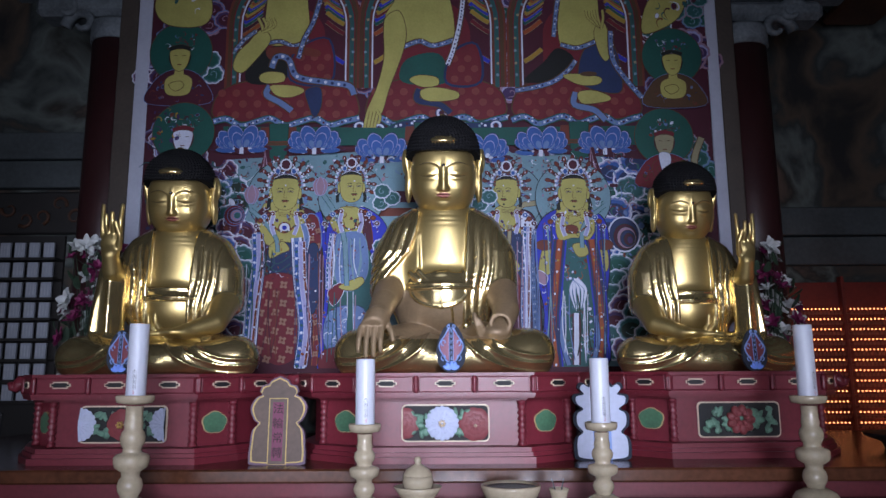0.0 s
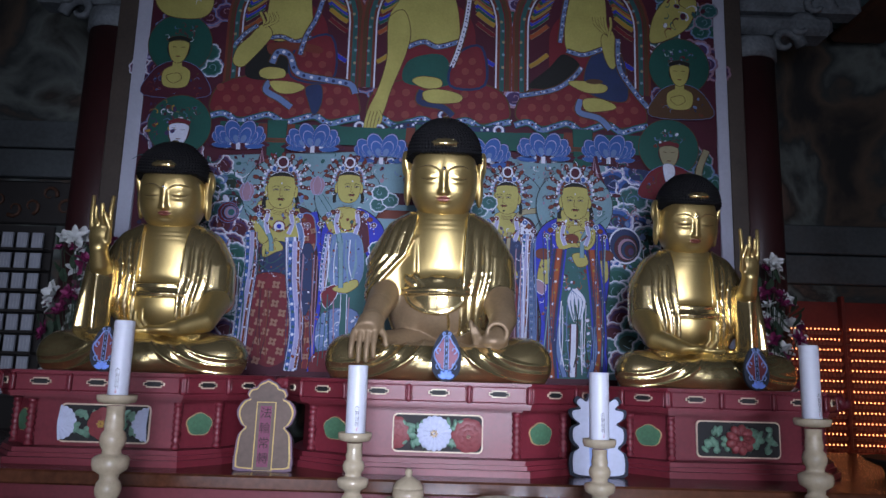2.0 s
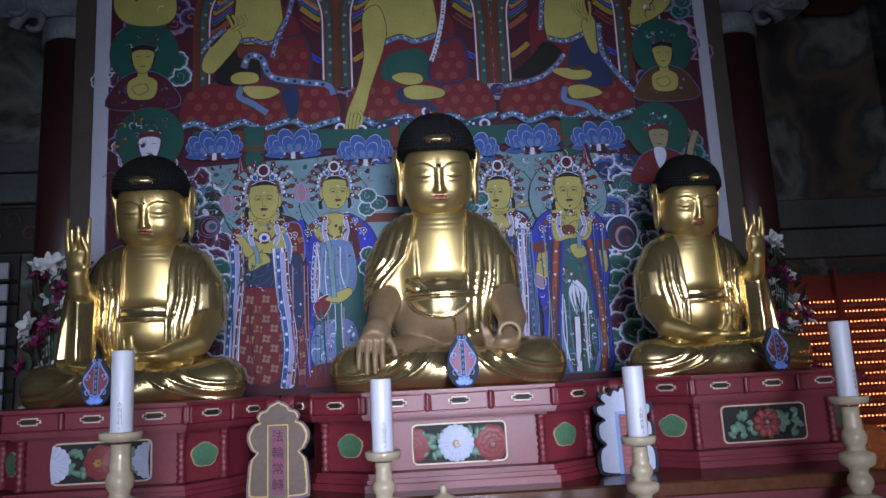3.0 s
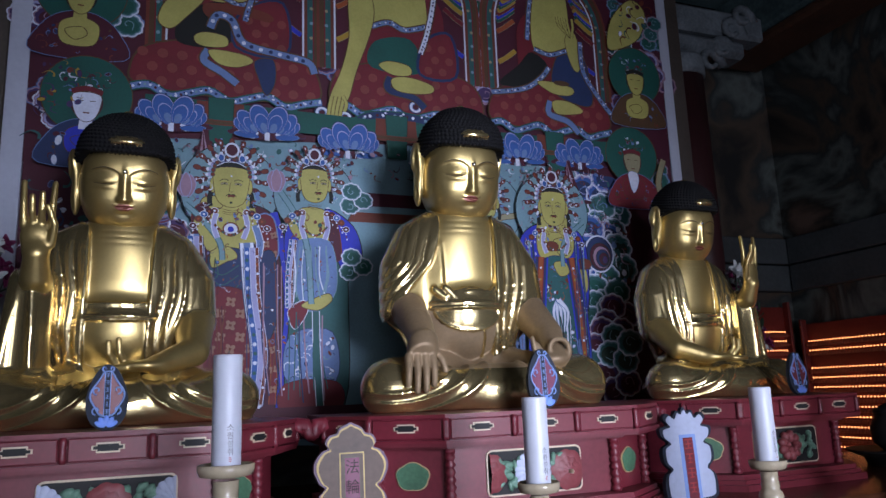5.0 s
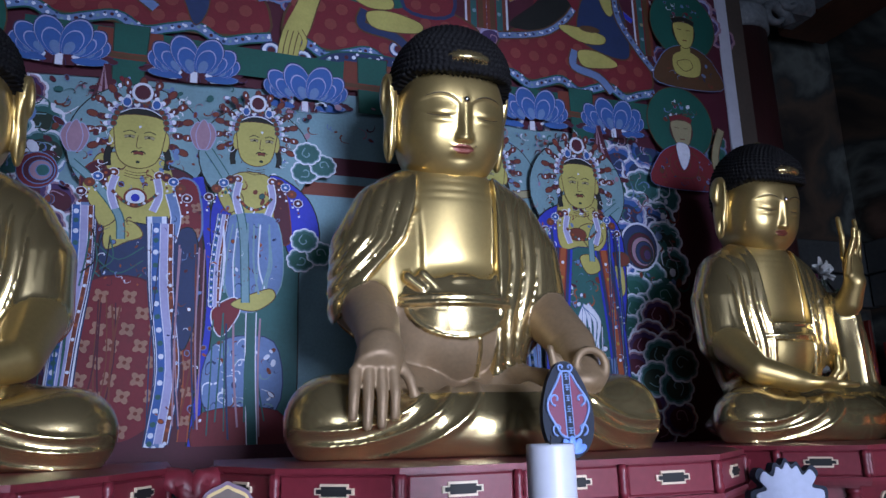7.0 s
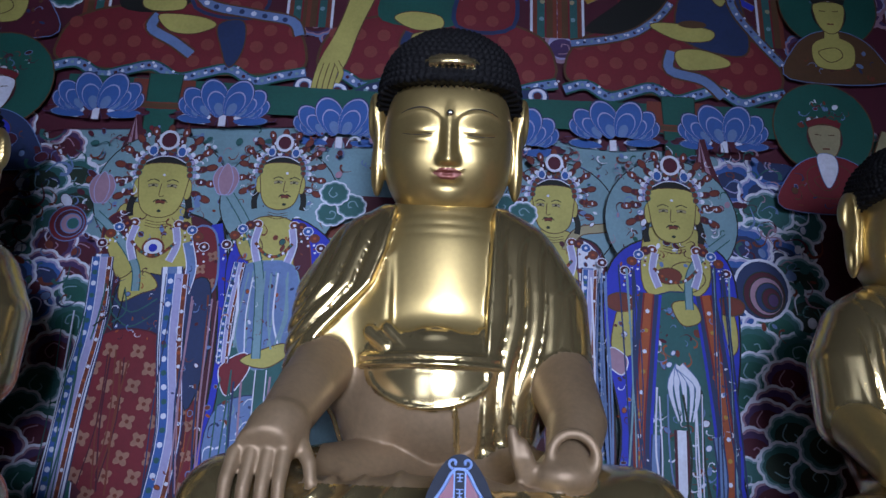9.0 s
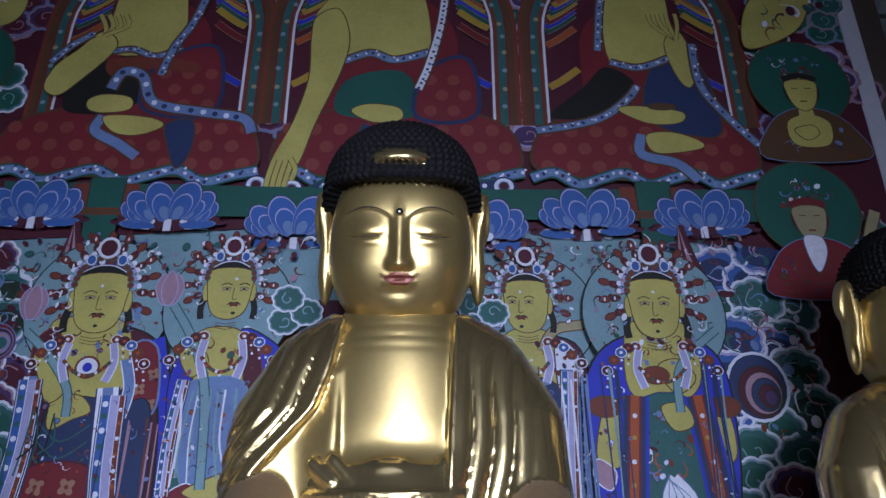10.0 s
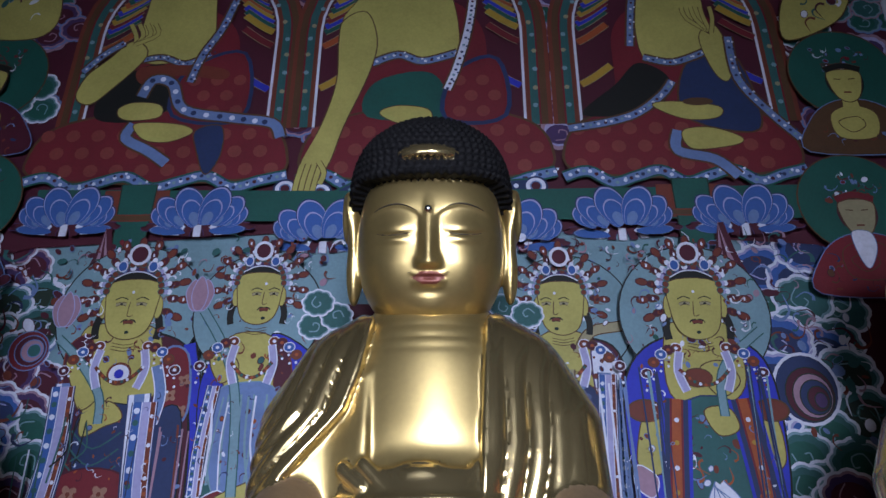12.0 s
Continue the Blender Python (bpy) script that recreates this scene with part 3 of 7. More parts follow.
def head_local(X, Y, z):
    """Face with ears, cap of small curls, and gilt ornaments, in the head's own directions."""
    p = 2.6
    wide = 0.145 - 0.006 * np.clip(-z / 0.16, 0, 1) ** 2
    r = (np.abs(X / wide) ** p + np.abs(Y / 0.136) ** p + np.abs((z - 0.002) / 0.172) ** p) ** (1 / p)
    skull = (r - 1) * 0.138
    skull = skull - face_relief(X, z) * np.clip(-Y / 0.03, 0, 1)
    s = np.abs(X)
    ear = ball(s, Y, z, (0.158, 0.026, 0.030), (0.015, 0.034, 0.100))
    ear = smin(ear, ball(s, Y, z, (0.158, 0.014, -0.062), (0.013, 0.020, 0.048)), 0.02)
    ear = smin(ear, ball(s, Y, z, (0.174, 0.030, 0.080), (0.012, 0.038, 0.050)), 0.02)
    ear = smax(ear, -ball(s, Y, z, (0.181, 0.006, 0.058), (0.012, 0.018, 0.060)), 0.006)
    ear = smax(ear, -ball(s, Y, z, (0.171, 0.004, -0.066), (0.010, 0.007, 0.030)), 0.006)
    gold = smin(skull, ear, 0.010)
    hx, hy, hz = X / 0.160, (Y - 0.008) / 0.160, (z - 0.088) / 0.172
    q = (np.abs(hx) ** 2.4 + np.abs(hy) ** 2.4 + np.abs(hz) ** 2.4) ** (1 / 2.4) + 1e-6
    lon = np.arctan2(hy, hx)
    lat = np.arctan2(np.sqrt(hx * hx + hy * hy), hz)
    row = np.round(lat / 0.080)
    around = np.maximum(1, np.round(2 * np.pi * np.sin(row * 0.080) / 0.086))
    curl = np.clip(np.cos(np.pi * (lat / 0.080 - row)), 0, 1) * np.abs(np.cos(0.5 * around * lon + row * np.pi / 2))
    cap = (q - 1) * 0.155 - 0.0075 * curl
    cap = smin(cap, ball(X, Y, z, (0, 0.025, 0.222), (0.088, 0.092, 0.052)) - 0.005 * curl, 0.03)
    line = 0.118 - 0.42 * np.clip(Y + 0.085, 0, 0.12) - 0.9 * np.clip(Y - 0.035, 0, 1)
    line = line + 0.0026 * np.cos(np.arctan2(Y, X) * 56)
    cap = smax(cap, line - z, 0.004)
    crest = smax(ball(X, Y, z, (0, -0.130, 0.158), (0.058, 0.034, 0.021)), -ball(X, Y, z, (0, -0.163, 0.135), (0.075, 0.06, 0.015)) + 0.003 * np.cos(X * 480), 0.002)
    top = ball(X, Y, z, (0, 0.02, 0.276), (0.018, 0.018, 0.012))
    return gold, cap, np.minimum(crest, top)


def head_parts(X, Y, Z):
    y, z = to_head(Y, Z)
    return head_local(X, y, z)


def pleats(d, pitch, depth):
    """Soft cloth ridges with narrow grooves, by the distance from the hem."""
    return depth * (np.abs(np.sin(np.pi * d / pitch)) ** 0.55 - 0.45)


def finger(X, Y, Z, pts, r):
    return chain(X, Y, Z, pts, [r * k for k in np.linspace(1.08, 0.78, len(pts))])


def body_parts(X, Y, Z, kind):
    """Robe, bare chest, arms and lap of a seated figure, front towards -y."""
    Y0 = Y
    Y = Y - 0.03
    trunk = ball(X, Y, Z, (0, 0.02, 0.40), (0.245, 0.155, 0.36))
    chest = smin(ball(X, Y, Z, (0, 0.01, 0.54), (0.190, 0.122, 0.22)), ball(X, Y, Z, (0, 0.0, 0.36), (0.178, 0.122, 0.2)), 0.08)
    neck = limb(X, Y, Z, (0, 0.028, 0.50), (0, 0.022, 0.76), 0.108, 0.092)
    neck = neck + 0.0028 * (bell(Z - 0.655 - 0.10 * (Y + 0.1), 0.0035) + bell(Z - 0.677 - 0.10 * (Y + 0.1), 0.0035) + bell(Z - 0.634 - 0.10 * (Y + 0.1), 0.0035))
    chest = smax(chest, -Y - 0.099 - 0.06 * (Z - 0.45), 0.05)
    skin = smin(chest, neck, 0.07)
    # robe over shoulders and upper arms, open at the front
    sh = smin(limb(X, Y, Z, (-0.10, 0.03, 0.640), (0.10, 0.03, 0.640), 0.085, 0.085), trunk, 0.06)
    upper = []
    for s in (-1, 1):
        upper.append(chain(X, Y, Z, [(s * 0.165, 0.02, 0.600), (s * 0.222, 0.0, 0.50), (s * 0.236, -0.02, 0.36)], [0.096, 0.094, 0.086]))
    robe = smin(smin(sh, upper[0], 0.05), upper[1], 0.05)
    robe = smin(robe, chest - 0.012, 0.03)
    bare = smin(robe + 0.014, skin, 0.02)
    if kind == "centre":
        hem_l = -np.interp(Z, [0.30, 0.371, 0.442, 0.52, 0.595, 0.70], [0.31, 0.272, 0.213, 0.145, 0.120, 0.100]).astype(np.float32)
    else:
        hem_l = -0.100 - 0.02 * np.clip(0.5 - Z, 0, 0.2)
    hem_r = 0.098 - 0.05 * np.clip(0.62 - Z, -0.1, 0.35)
    dl, dr = hem_l - X, X - hem_r
    d = np.where(X < -0.01, dl, dr)
    front_zone = np.clip((0.07 - Y) / 0.06, 0, 1) * np.clip(d / 0.012, 0, 1)
    long_l = dl * (1 + 0.9 * (Z - 0.45)) if kind == "centre" else dl * (1 + 0.7 * (0.55 - Z))
    soft = pleats(np.where(X < 0, long_l, dr * (1 + 0.8 * (0.55 - Z))) + 0.006 * np.sin(Z * 21 + X * 9), 0.041, 0.0085)
    soft = soft * np.clip((0.70 - Z) / 0.10, 0.15, 1) * np.clip((0.17 - d) / 0.06, 0.12, 1)
    robe = robe - soft * front_zone - 0.0045 * bell(d - 0.007, 0.006) * (Y < 0.02)
    opening = np.maximum(np.maximum(dl, dr), Y - 0.03)
    robe = smax(robe, -opening, 0.008)
    robe = smax(robe, -limb(X, Y, Z, (0, 0.01, 0.60), (0, 0.0, 0.9), 0.110, 0.15), 0.010)
    # lower garment with its tied band
    waist = ball(X, Y, Z, (0, 0.0, 0.33), (0.178, 0.140, 0.17))
    trunk_front = smin(waist, skin, 0.03)
    if kind == "centre":
        skin = smin(skin, smax(bare, np.maximum(X + 0.10, Z - 0.60), 0.02), 0.006)
    band = smax(np.abs(Z - 0.385) - 0.036, trunk_front - 0.010, 0.006)
    band = smax(band, np.abs(X + 0.02) - 0.14, 0.01)
    if kind == "centre":
        yf = -0.114
        bow = ball(X, Y, Z, (-0.010, yf, 0.408), (0.058, 0.024, 0.025))
        bow = bow + 0.004 * bell(np.sqrt(((X + 0.010) / 0.058) ** 2 + ((Z - 0.408) / 0.025) ** 2) - 0.66, 0.10)
        for a, c, rr in (((-0.142, yf + 0.016, 0.420), (-0.108, yf + 0.004, 0.390), 0.015), ((-0.106, yf + 0.006, 0.426), (-0.070, yf - 0.004, 0.388), 0.015), ((0.058, yf, 0.390), (0.088, yf + 0.010, 0.426), 0.014)):
            bow = np.minimum(bow, limb(X, Y, Z, a, c, rr, rr * 0.9))
        band = smin(band, bow, 0.004) - 0.006 * bell(Z - 0.370, 0.0055) - 0.006 * bell(Z - 0.354, 0.0050)
        ring = np.sqrt(((X + 0.02) / 0.125) ** 2 + ((Z - 0.355) / 0.085) ** 2)
        sash = smax(np.abs(ring - 1) * 0.09 - 0.0035, waist - 0.010, 0.004)
        sash = smax(sash, Z - 0.36, 0.01)
        apron = smax(smax((ring - 1) * 0.09, waist - 0.005, 0.004), Z - 0.36, 0.01)
        pleat = smax(np.abs(X - 0.035 - 0.1 * (0.25 - Z)) - 0.004, smax(waist - 0.010, Z - 0.27, 0.004), 0.004)
        band = smin(smin(np.minimum(band, apron), sash, 0.005), pleat, 0.004)
    else:
        band = band - 0.007 * bell(Z - 0.412, 0.008) - 0.006 * bell(Z - 0.368, 0.006)
    Y = Y0
    # legs crossed under the robe
    legs = None
    for s in (-1, 1):
        thigh = chain(X, Y, Z, [(s * 0.10, 0.03, 0.11), (s * 0.27, -0.11, 0.088), (s * 0.345, -0.18, 0.076)], [0.115, 0.098, 0.088])
        shin = chain(X, Y, Z, [(s * 0.345, -0.18, 0.074), (s * 0.14, -0.275, 0.064), (-s * 0.06, -0.27, 0.075)], [0.086, 0.068, 0.062])
        leg = smin(thigh, shin, 0.06)
        legs = leg if legs is None else smin(legs, leg, 0.05)
    legs = smin(legs, ball(X, Y, Z, (0, -0.08, 0.055), (0.38, 0.24, 0.070)), 0.05)
    arc = np.sqrt((np.abs(X) - 0.37) ** 2 + ((Z - 0.19) / 0.62) ** 2) + np.where(X < 0, 0.0, 0.012)
    wave = sum(bell(arc - q, 0.0095) for q in (0.212, 0.262, 0.318))
    legs = legs - 0.0080 * wave * np.clip((-0.13 - Y) / 0.05, 0, 1) * np.clip((0.44 - np.abs(X)) / 0.05, 0, 1)
    fan = np.arctan2(Z - 0.16, np.abs(X) * 0.8 + 0.02)
    hang = ball(X, Y, Z, (0, -0.29, 0.05), (0.13, 0.055, 0.062)) - 0.006 * np.abs(np.sin(fan * 7)) ** 0.6
    legs = smin(legs, hang, 0.02)
    legs = smax(legs, -Z, 0.006)
    # arms
    if kind == "centre":
        arm = chain(X, Y, Z, [(-0.232, 0.0, 0.365), (-0.246, -0.16, 0.290), (-0.262, -0.265, 0.222)], [0.066, 0.054, 0.044])
        palm = chain(X, Y, Z, [(-0.262, -0.265, 0.222), (-0.280, -0.300, 0.176)], [0.042, 0.048])
        palm = smax(palm, np.abs((Y + 0.288) * 0.8 + (Z - 0.195) * 0.6) - 0.026, 0.012)
        arm = smin(arm, palm, 0.03)
        for dx, L in ((-0.042, 0.088), (-0.015, 0.106), (0.012, 0.104), (0.037, 0.086)):
            x0 = -0.282 + dx
            arm = smin(arm, finger(X, Y, Z, [(x0, -0.304, 0.172), (x0 - 0.003 + dx * 0.06, -0.322, 0.172 - L * 0.5), (x0 - 0.004 + dx * 0.08, -0.318, 0.172 - L)], 0.0122), 0.005)
        arm = smin(arm, finger(X, Y, Z, [(-0.228, -0.272, 0.195), (-0.206, -0.290, 0.160), (-0.200, -0.298, 0.130)], 0.013), 0.010)
        left = chain(X, Y, Z, [(0.245, -0.02, 0.350), (0.255, -0.15, 0.250), (0.225, -0.24, 0.175)], [0.068, 0.055, 0.043])
        palm = ball(X, Y, Z, (0.205, -0.265, 0.155), (0.055, 0.05, 0.032))
        left = smin(left, palm, 0.03)
        ring = np.sqrt((np.sqrt((X - 0.222) ** 2 + (Z - 0.186) ** 2) - 0.038) ** 2 + (Y + 0.288) ** 2) - 0.0095
        left = smin(left, ring, 0.010)
        for k, dx in enumerate((-0.058, -0.040)):
            left = smin(left, finger(X, Y, Z, [(0.20 + dx, -0.275, 0.15), (0.185 + dx, -0.292, 0.185), (0.178 + dx, -0.29, 0.225 - 0.02 * k)], 0.0115), 0.008)
    else:
        # raised arm: forearm straight up out of a hanging sleeve
        arm = chain(X, Y, Z, [(-0.245, -0.04, 0.42), (-0.246, -0.14, 0.49), (-0.244, -0.18, 0.560)], [0.055, 0.046, 0.036])
        palm = ball(X, Y, Z, (-0.246, -0.180, 0.620), (0.047, 0.022, 0.062))
        arm = smin(arm, palm, 0.03)
        for dx, L, fy in ((-0.038, 0.150, 0.0), (-0.013, 0.095, -0.034), (0.012, 0.105, -0.040), (0.038, 0.150, -0.004)):
            x0 = -0.246 + dx
            arm = smin(arm, finger(X, Y, Z, [(x0, -0.180, 0.655), (x0 + dx * 0.08, -0.186 + fy * 0.6, 0.655 + L * 0.5), (x0 + dx * 0.16, -0.180 + fy, 0.655 + L)], 0.0112), 0.005)
        arm = smin(arm, finger(X, Y, Z, [(-0.204, -0.187, 0.595), (-0.194, -0.212, 0.655), (-0.214, -0.226, 0.715)], 0.0120), 0.008)
        left = chain(X, Y, Z, [(0.245, -0.02, 0.350), (0.235, -0.14, 0.240), (0.13, -0.225, 0.195)], [0.068, 0.052, 0.036])
        palm = ball(X, Y, Z, (0.075, -0.245, 0.190), (0.065, 0.045, 0.020))
        left = smin(left, palm, 0.03)
        for k in range(2):
            left = smin(left, finger(X, Y, Z, [(0.03 - 0.03 * k, -0.25, 0.195), (0.01 - 0.03 * k, -0.27, 0.23), (0.006 - 0.028 * k, -0.27, 0.275 - 0.01 * k)], 0.0115), 0.008)
        left = smin(left, finger(X, Y, Z, [(0.05, -0.26, 0.185), (0.00, -0.285, 0.182), (-0.05, -0.285, 0.18)], 0.012), 0.010)
        sleeve = chain(X, Y, Z, [(-0.258, -0.09, 0.48), (-0.268, -0.10, 0.32), (-0.272, -0.10, 0.15)], [0.064, 0.070, 0.078])
        sleeve = sleeve - 0.004 * np.sin(np.arctan2(Y + 0.05, X + 0.265) * 7)
        sleeve = smax(sleeve, -limb(X, Y, Z, (-0.288, -0.178, 0.47), (-0.300, -0.180, 0.20), 0.034, 0.050), 0.010)
        robe = smin(robe, sleeve, 0.03)
    return smin(skin, waist, 0.02), robe, band, legs, smin(arm, left, 0.001)


def statue(name, kind, label):
    """One seated gilt figure as a single mesh, standing at its base centre."""
    def head_field(X, Y, Z):
        g, c, o = head_parts(X, Y, Z)
        return np.minimum(np.minimum(g, c), o)

    def body_field(X, Y, Z):
        skin, robe, band, legs, arms = body_parts(X, Y, Z, kind)
        d = smin(robe, legs, 0.025)
        d = np.minimum(smin(skin, d, 0.004), band)
        return smin(d, arms, 0.006)
    hp, hq = surface(head_field, (-0.20, -0.20, 0.62), (0.20, 0.26, 1.165), 0.0034)
    bp, bq = surface(body_field, (-0.46, -0.40, -0.012), (0.46, 0.24, 0.86), 0.0048)
    c = hp[hq].mean(1)
    g, cap, orn = head_parts(*(c[:, k].astype(np.float32) for k in range(3)))
    hm = np.where(cap < np.minimum(g, orn) + 0.001, 3, 1)
    hm = np.where(orn < np.minimum(g, cap) + 0.0005, 0, hm)
    y, z = to_head(c[:, 1], c[:, 2])
    lips = (y < -0.09) & (np.abs(c[:, 0]) < 0.032 - 1.5 * np.abs(z + 0.0730)) & (np.abs(z + 0.0735) < 0.0115)
    hm = np.where(lips & (hm == 1), 4, hm)
    b = bp[bq].mean(1)
    skin, robe, band, legs, arms = body_parts(*(b[:, k].astype(np.float32) for k in range(3)), kind)
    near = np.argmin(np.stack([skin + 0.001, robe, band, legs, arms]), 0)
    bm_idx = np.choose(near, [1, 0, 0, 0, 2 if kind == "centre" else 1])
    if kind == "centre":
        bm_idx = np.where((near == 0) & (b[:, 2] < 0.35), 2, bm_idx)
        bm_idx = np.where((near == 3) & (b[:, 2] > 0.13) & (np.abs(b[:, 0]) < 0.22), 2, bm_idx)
    pts = np.concatenate([hp, bp])
    quads = np.concatenate([hq, bq + len(hp)])
    mats = np.concatenate([hm, bm_idx])
    used = np.unique(quads)
    remap = np.zeros(len(pts), np.int64)
    remap[used] = np.arange(len(used))
    pts, quads = pts[used], remap[quads]
    # thin painted lines of brow and lid, the brow bead
    extra = bmesh.new()

    def on_face(x, z, lift=0.0010):
        steps = np.arange(-0.20, 0.0, 0.0008, dtype=np.float32)
        g = head_local(np.full_like(steps, x), steps, np.full_like(steps, z))[0]
        return from_head(x, float(steps[np.argmax(g < 0)]) - lift, z)
    for s in (-1, 1):
        tube(extra, [on_face(s * q, float(brow_line(q)) + 0.001, 0.0004) for q in np.linspace(0.020, 0.104, 14)], [0.0006 + 0.0012 * math.sin(math.pi * k / 13) for k in range(14)], 5, 5)
        tube(extra, [on_face(s * q, float(lid_line(q)), 0.0004) for q in np.linspace(0.030, 0.098, 12)], [0.0007 + 0.0012 * math.sin(math.pi * k / 11) for k in range(12)], 5, 5)
        tube(extra, [on_face(s * q, -0.0570 - 0.20 * q + 3.0 * (q - 0.02) ** 2, 0.0002) for q in np.linspace(0.008, 0.038, 6)], 0.0005, 4, 5)
    tube(extra, [on_face(q, -0.0730 + 2.5 * q * q, 0.0002) for q in np.linspace(-0.030, 0.030, 11)], [0.0004 + 0.0008 * math.sin(math.pi * k / 10) for k in range(11)], 5, 5)
    bead = on_face(0, 0.054)
    bmesh.ops.create_uvsphere(extra, u_segments=12, v_segments=8, radius=0.0082, matrix=Matrix.Translation(bead))
    for f in extra.faces:
        f.smooth = True
        if f.material_index == 0:
            f.material_index = 6
    extra.verts.index_update()
    ev = np.array([v.co[:] for v in extra.verts])
    ef = [[v.index + len(pts) for v in f.verts] for f in extra.faces]
    em = [f.material_index for f in extra.faces]
    extra.free()
    me = bpy.data.meshes.new(name)
    me.from_pydata(np.concatenate([pts, ev]).tolist(), [], quads.tolist() + ef)
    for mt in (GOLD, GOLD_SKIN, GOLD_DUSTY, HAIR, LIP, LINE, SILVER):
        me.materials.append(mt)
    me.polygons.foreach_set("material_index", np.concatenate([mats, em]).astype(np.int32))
    me.polygons.foreach_set("use_smooth", [True] * len(me.polygons))
    me.update()
    return tagged(new(name, me), label, "statue", "seated statues")


SZ = TZ + 0.3105
centre = statue("seated_statue", "centre", "gilt seated temple statue with black hair, one arm lowered")
centre.matrix_basis = pose(0.055, 3.135, SZ)
side = statue("seated_statue", "side", "smaller gilt seated temple statue with one arm raised")
side.matrix_basis = pose(-1.12, 3.14, SZ, 0, 0, 2) @ Matrix.Diagonal((0.915, 0.90, 0.875, 1))
other = side.copy()
scene.collection.objects.link(other)
other.matrix_basis = pose(1.137, 3.195, SZ - 0.0005, 0, 0, 2) @ Matrix.Diagonal((-0.83, 0.83, 0.825, 1))

# ---------------------------------------------------------------- altar painting
def pigment(name, color, vary=0.16):
    return material("pigment_" + name, color, 0.62, 0.0, vary, 9, 120, 0.08, spec=0.3)


PIG = {n: pigment(n, c) for n, c in dict(
    skin=(0.29, 0.265, 0.075), red=(0.105, 0.007, 0.014), rust=(0.104, 0.021, 0.012), spot=(0.2, 0.105, 0.075), green=(0.004, 0.058, 0.047), moss=(0.008, 0.019, 0.013),
    sky=(0.115, 0.205, 0.25), dot=(0.145, 0.030, 0.026), teal=(0.014, 0.072, 0.074), blue=(0.012, 0.022, 0.32), navy=(0.01, 0.022, 0.075), pale=(0.085, 0.14, 0.29), white=(0.46, 0.49, 0.6), maroon=(0.045, 0.004, 0.014),
    orange=(0.22, 0.048, 0.012), yellow=(0.26, 0.165, 0.02), black=(0.003, 0.004, 0.004), pink=(0.22, 0.135, 0.19), brown=(0.061, 0.029, 0.012), cream=(0.212, 0.192, 0.116), azure=(0.020, 0.072, 0.25), lilac=(0.24, 0.24, 0.42), violet=(0.039, 0.019, 0.077)).items()}
PIG_NAMES = list(PIG)
DEPTH = 0.00012
painting = thing("altar_painting", pose(0, 3.62, 0), "tall silk temple painting crowded with haloed robed figures", "painting")
laid = []
groups = {}


def put(group, outline, color):
    """Lays one flat patch of paint over what is under it."""
    xs, zs = [p[0] for p in outline], [p[1] for p in outline]
    b = (min(xs), max(xs), min(zs), max(zs))
    layer = 1 + max((q[4] for q in laid if q[0] < b[1] and q[1] > b[0] and q[2] < b[3] and q[3] > b[2]), default=0)
    laid.append((*b, layer))
    bm = groups.setdefault(group, bmesh.new())
    f = bm.faces.new([bm.verts.new((x, -DEPTH * layer, z)) for x, z in outline])
    f.normal_update()
    if f.normal.y > 0:
        f.normal_flip()
    f.material_index = PIG_NAMES.index(color)


def flat(pts, closed, n):
    return [(p.x, p.y) for p in spline([(x, z, 0) for x, z in pts], closed, n)]


def blob(g, pts, color, edge=None, w=0.006, n=5, smooth=True):
    out = flat(pts, True, n) if smooth else list(pts)
    if edge:
        cx, cz = sum(p[0] for p in out) / len(out), sum(p[1] for p in out) / len(out)
        grown = []
        for i, (x, z) in enumerate(out):
            a, b = out[i - 1], out[(i + 1) % len(out)]
            d = Vector((b[1] - a[1], a[0] - b[0]))
            d = d.normalized() if d.length else Vector((1, 0))
            if d.dot(Vector((x - cx, z - cz))) < 0:
                d = -d
            grown.append((x + d.x * w, z + d.y * w))
        put(g, grown, edge)
    put(g, out, color)


def oval(g, c, rx, rz, color, edge=None, w=0.006, turn=0.0, n=20):
    ca, sa = math.cos(radians(turn)), math.sin(radians(turn))
    def ring(a, b):
        return [(c[0] + a * math.cos(t) * ca - b * math.sin(t) * sa, c[1] + a * math.cos(t) * sa + b * math.sin(t) * ca) for t in (2 * math.pi * k / n for k in range(n))]
    if edge:
        put(g, ring(rx + w, rz + w), edge)
    put(g, ring(rx, rz), color)


def ribbon(g, pts, w, color, edge=None, e=0.004, n=5, taper=False):
    line = flat(pts, False, n)
    def strip(h):
        left, right = [], []
        for i, (x, z) in enumerate(line):
            a, b = line[max(i - 1, 0)], line[min(i + 1, len(line) - 1)]
            d = Vector((b[0] - a[0], b[1] - a[1]))
            d = d.normalized() if d.length else Vector((1, 0))
            k = h * (1 - 0.85 * i / (len(line) - 1) if taper else 1)
            left.append((x - d.y * k, z + d.x * k))
            right.append((x + d.y * k, z - d.x * k))
        return left + right[::-1]
    if edge:
        put(g, strip(w / 2 + e), edge)
    put(g, strip(w / 2), color)
    return line


def beads(g, pts, step, r, colors, n=8):
    """Small round spots along a curve."""
    line = flat(pts, False, 12)
    run, k = 0.0, 0
    for a, b in zip(line, line[1:]):
        run += math.dist(a, b)
        if run >= step:
            run = 0.0
            oval(g, b, r, r, colors[k % len(colors)], n=n)
            k += 1


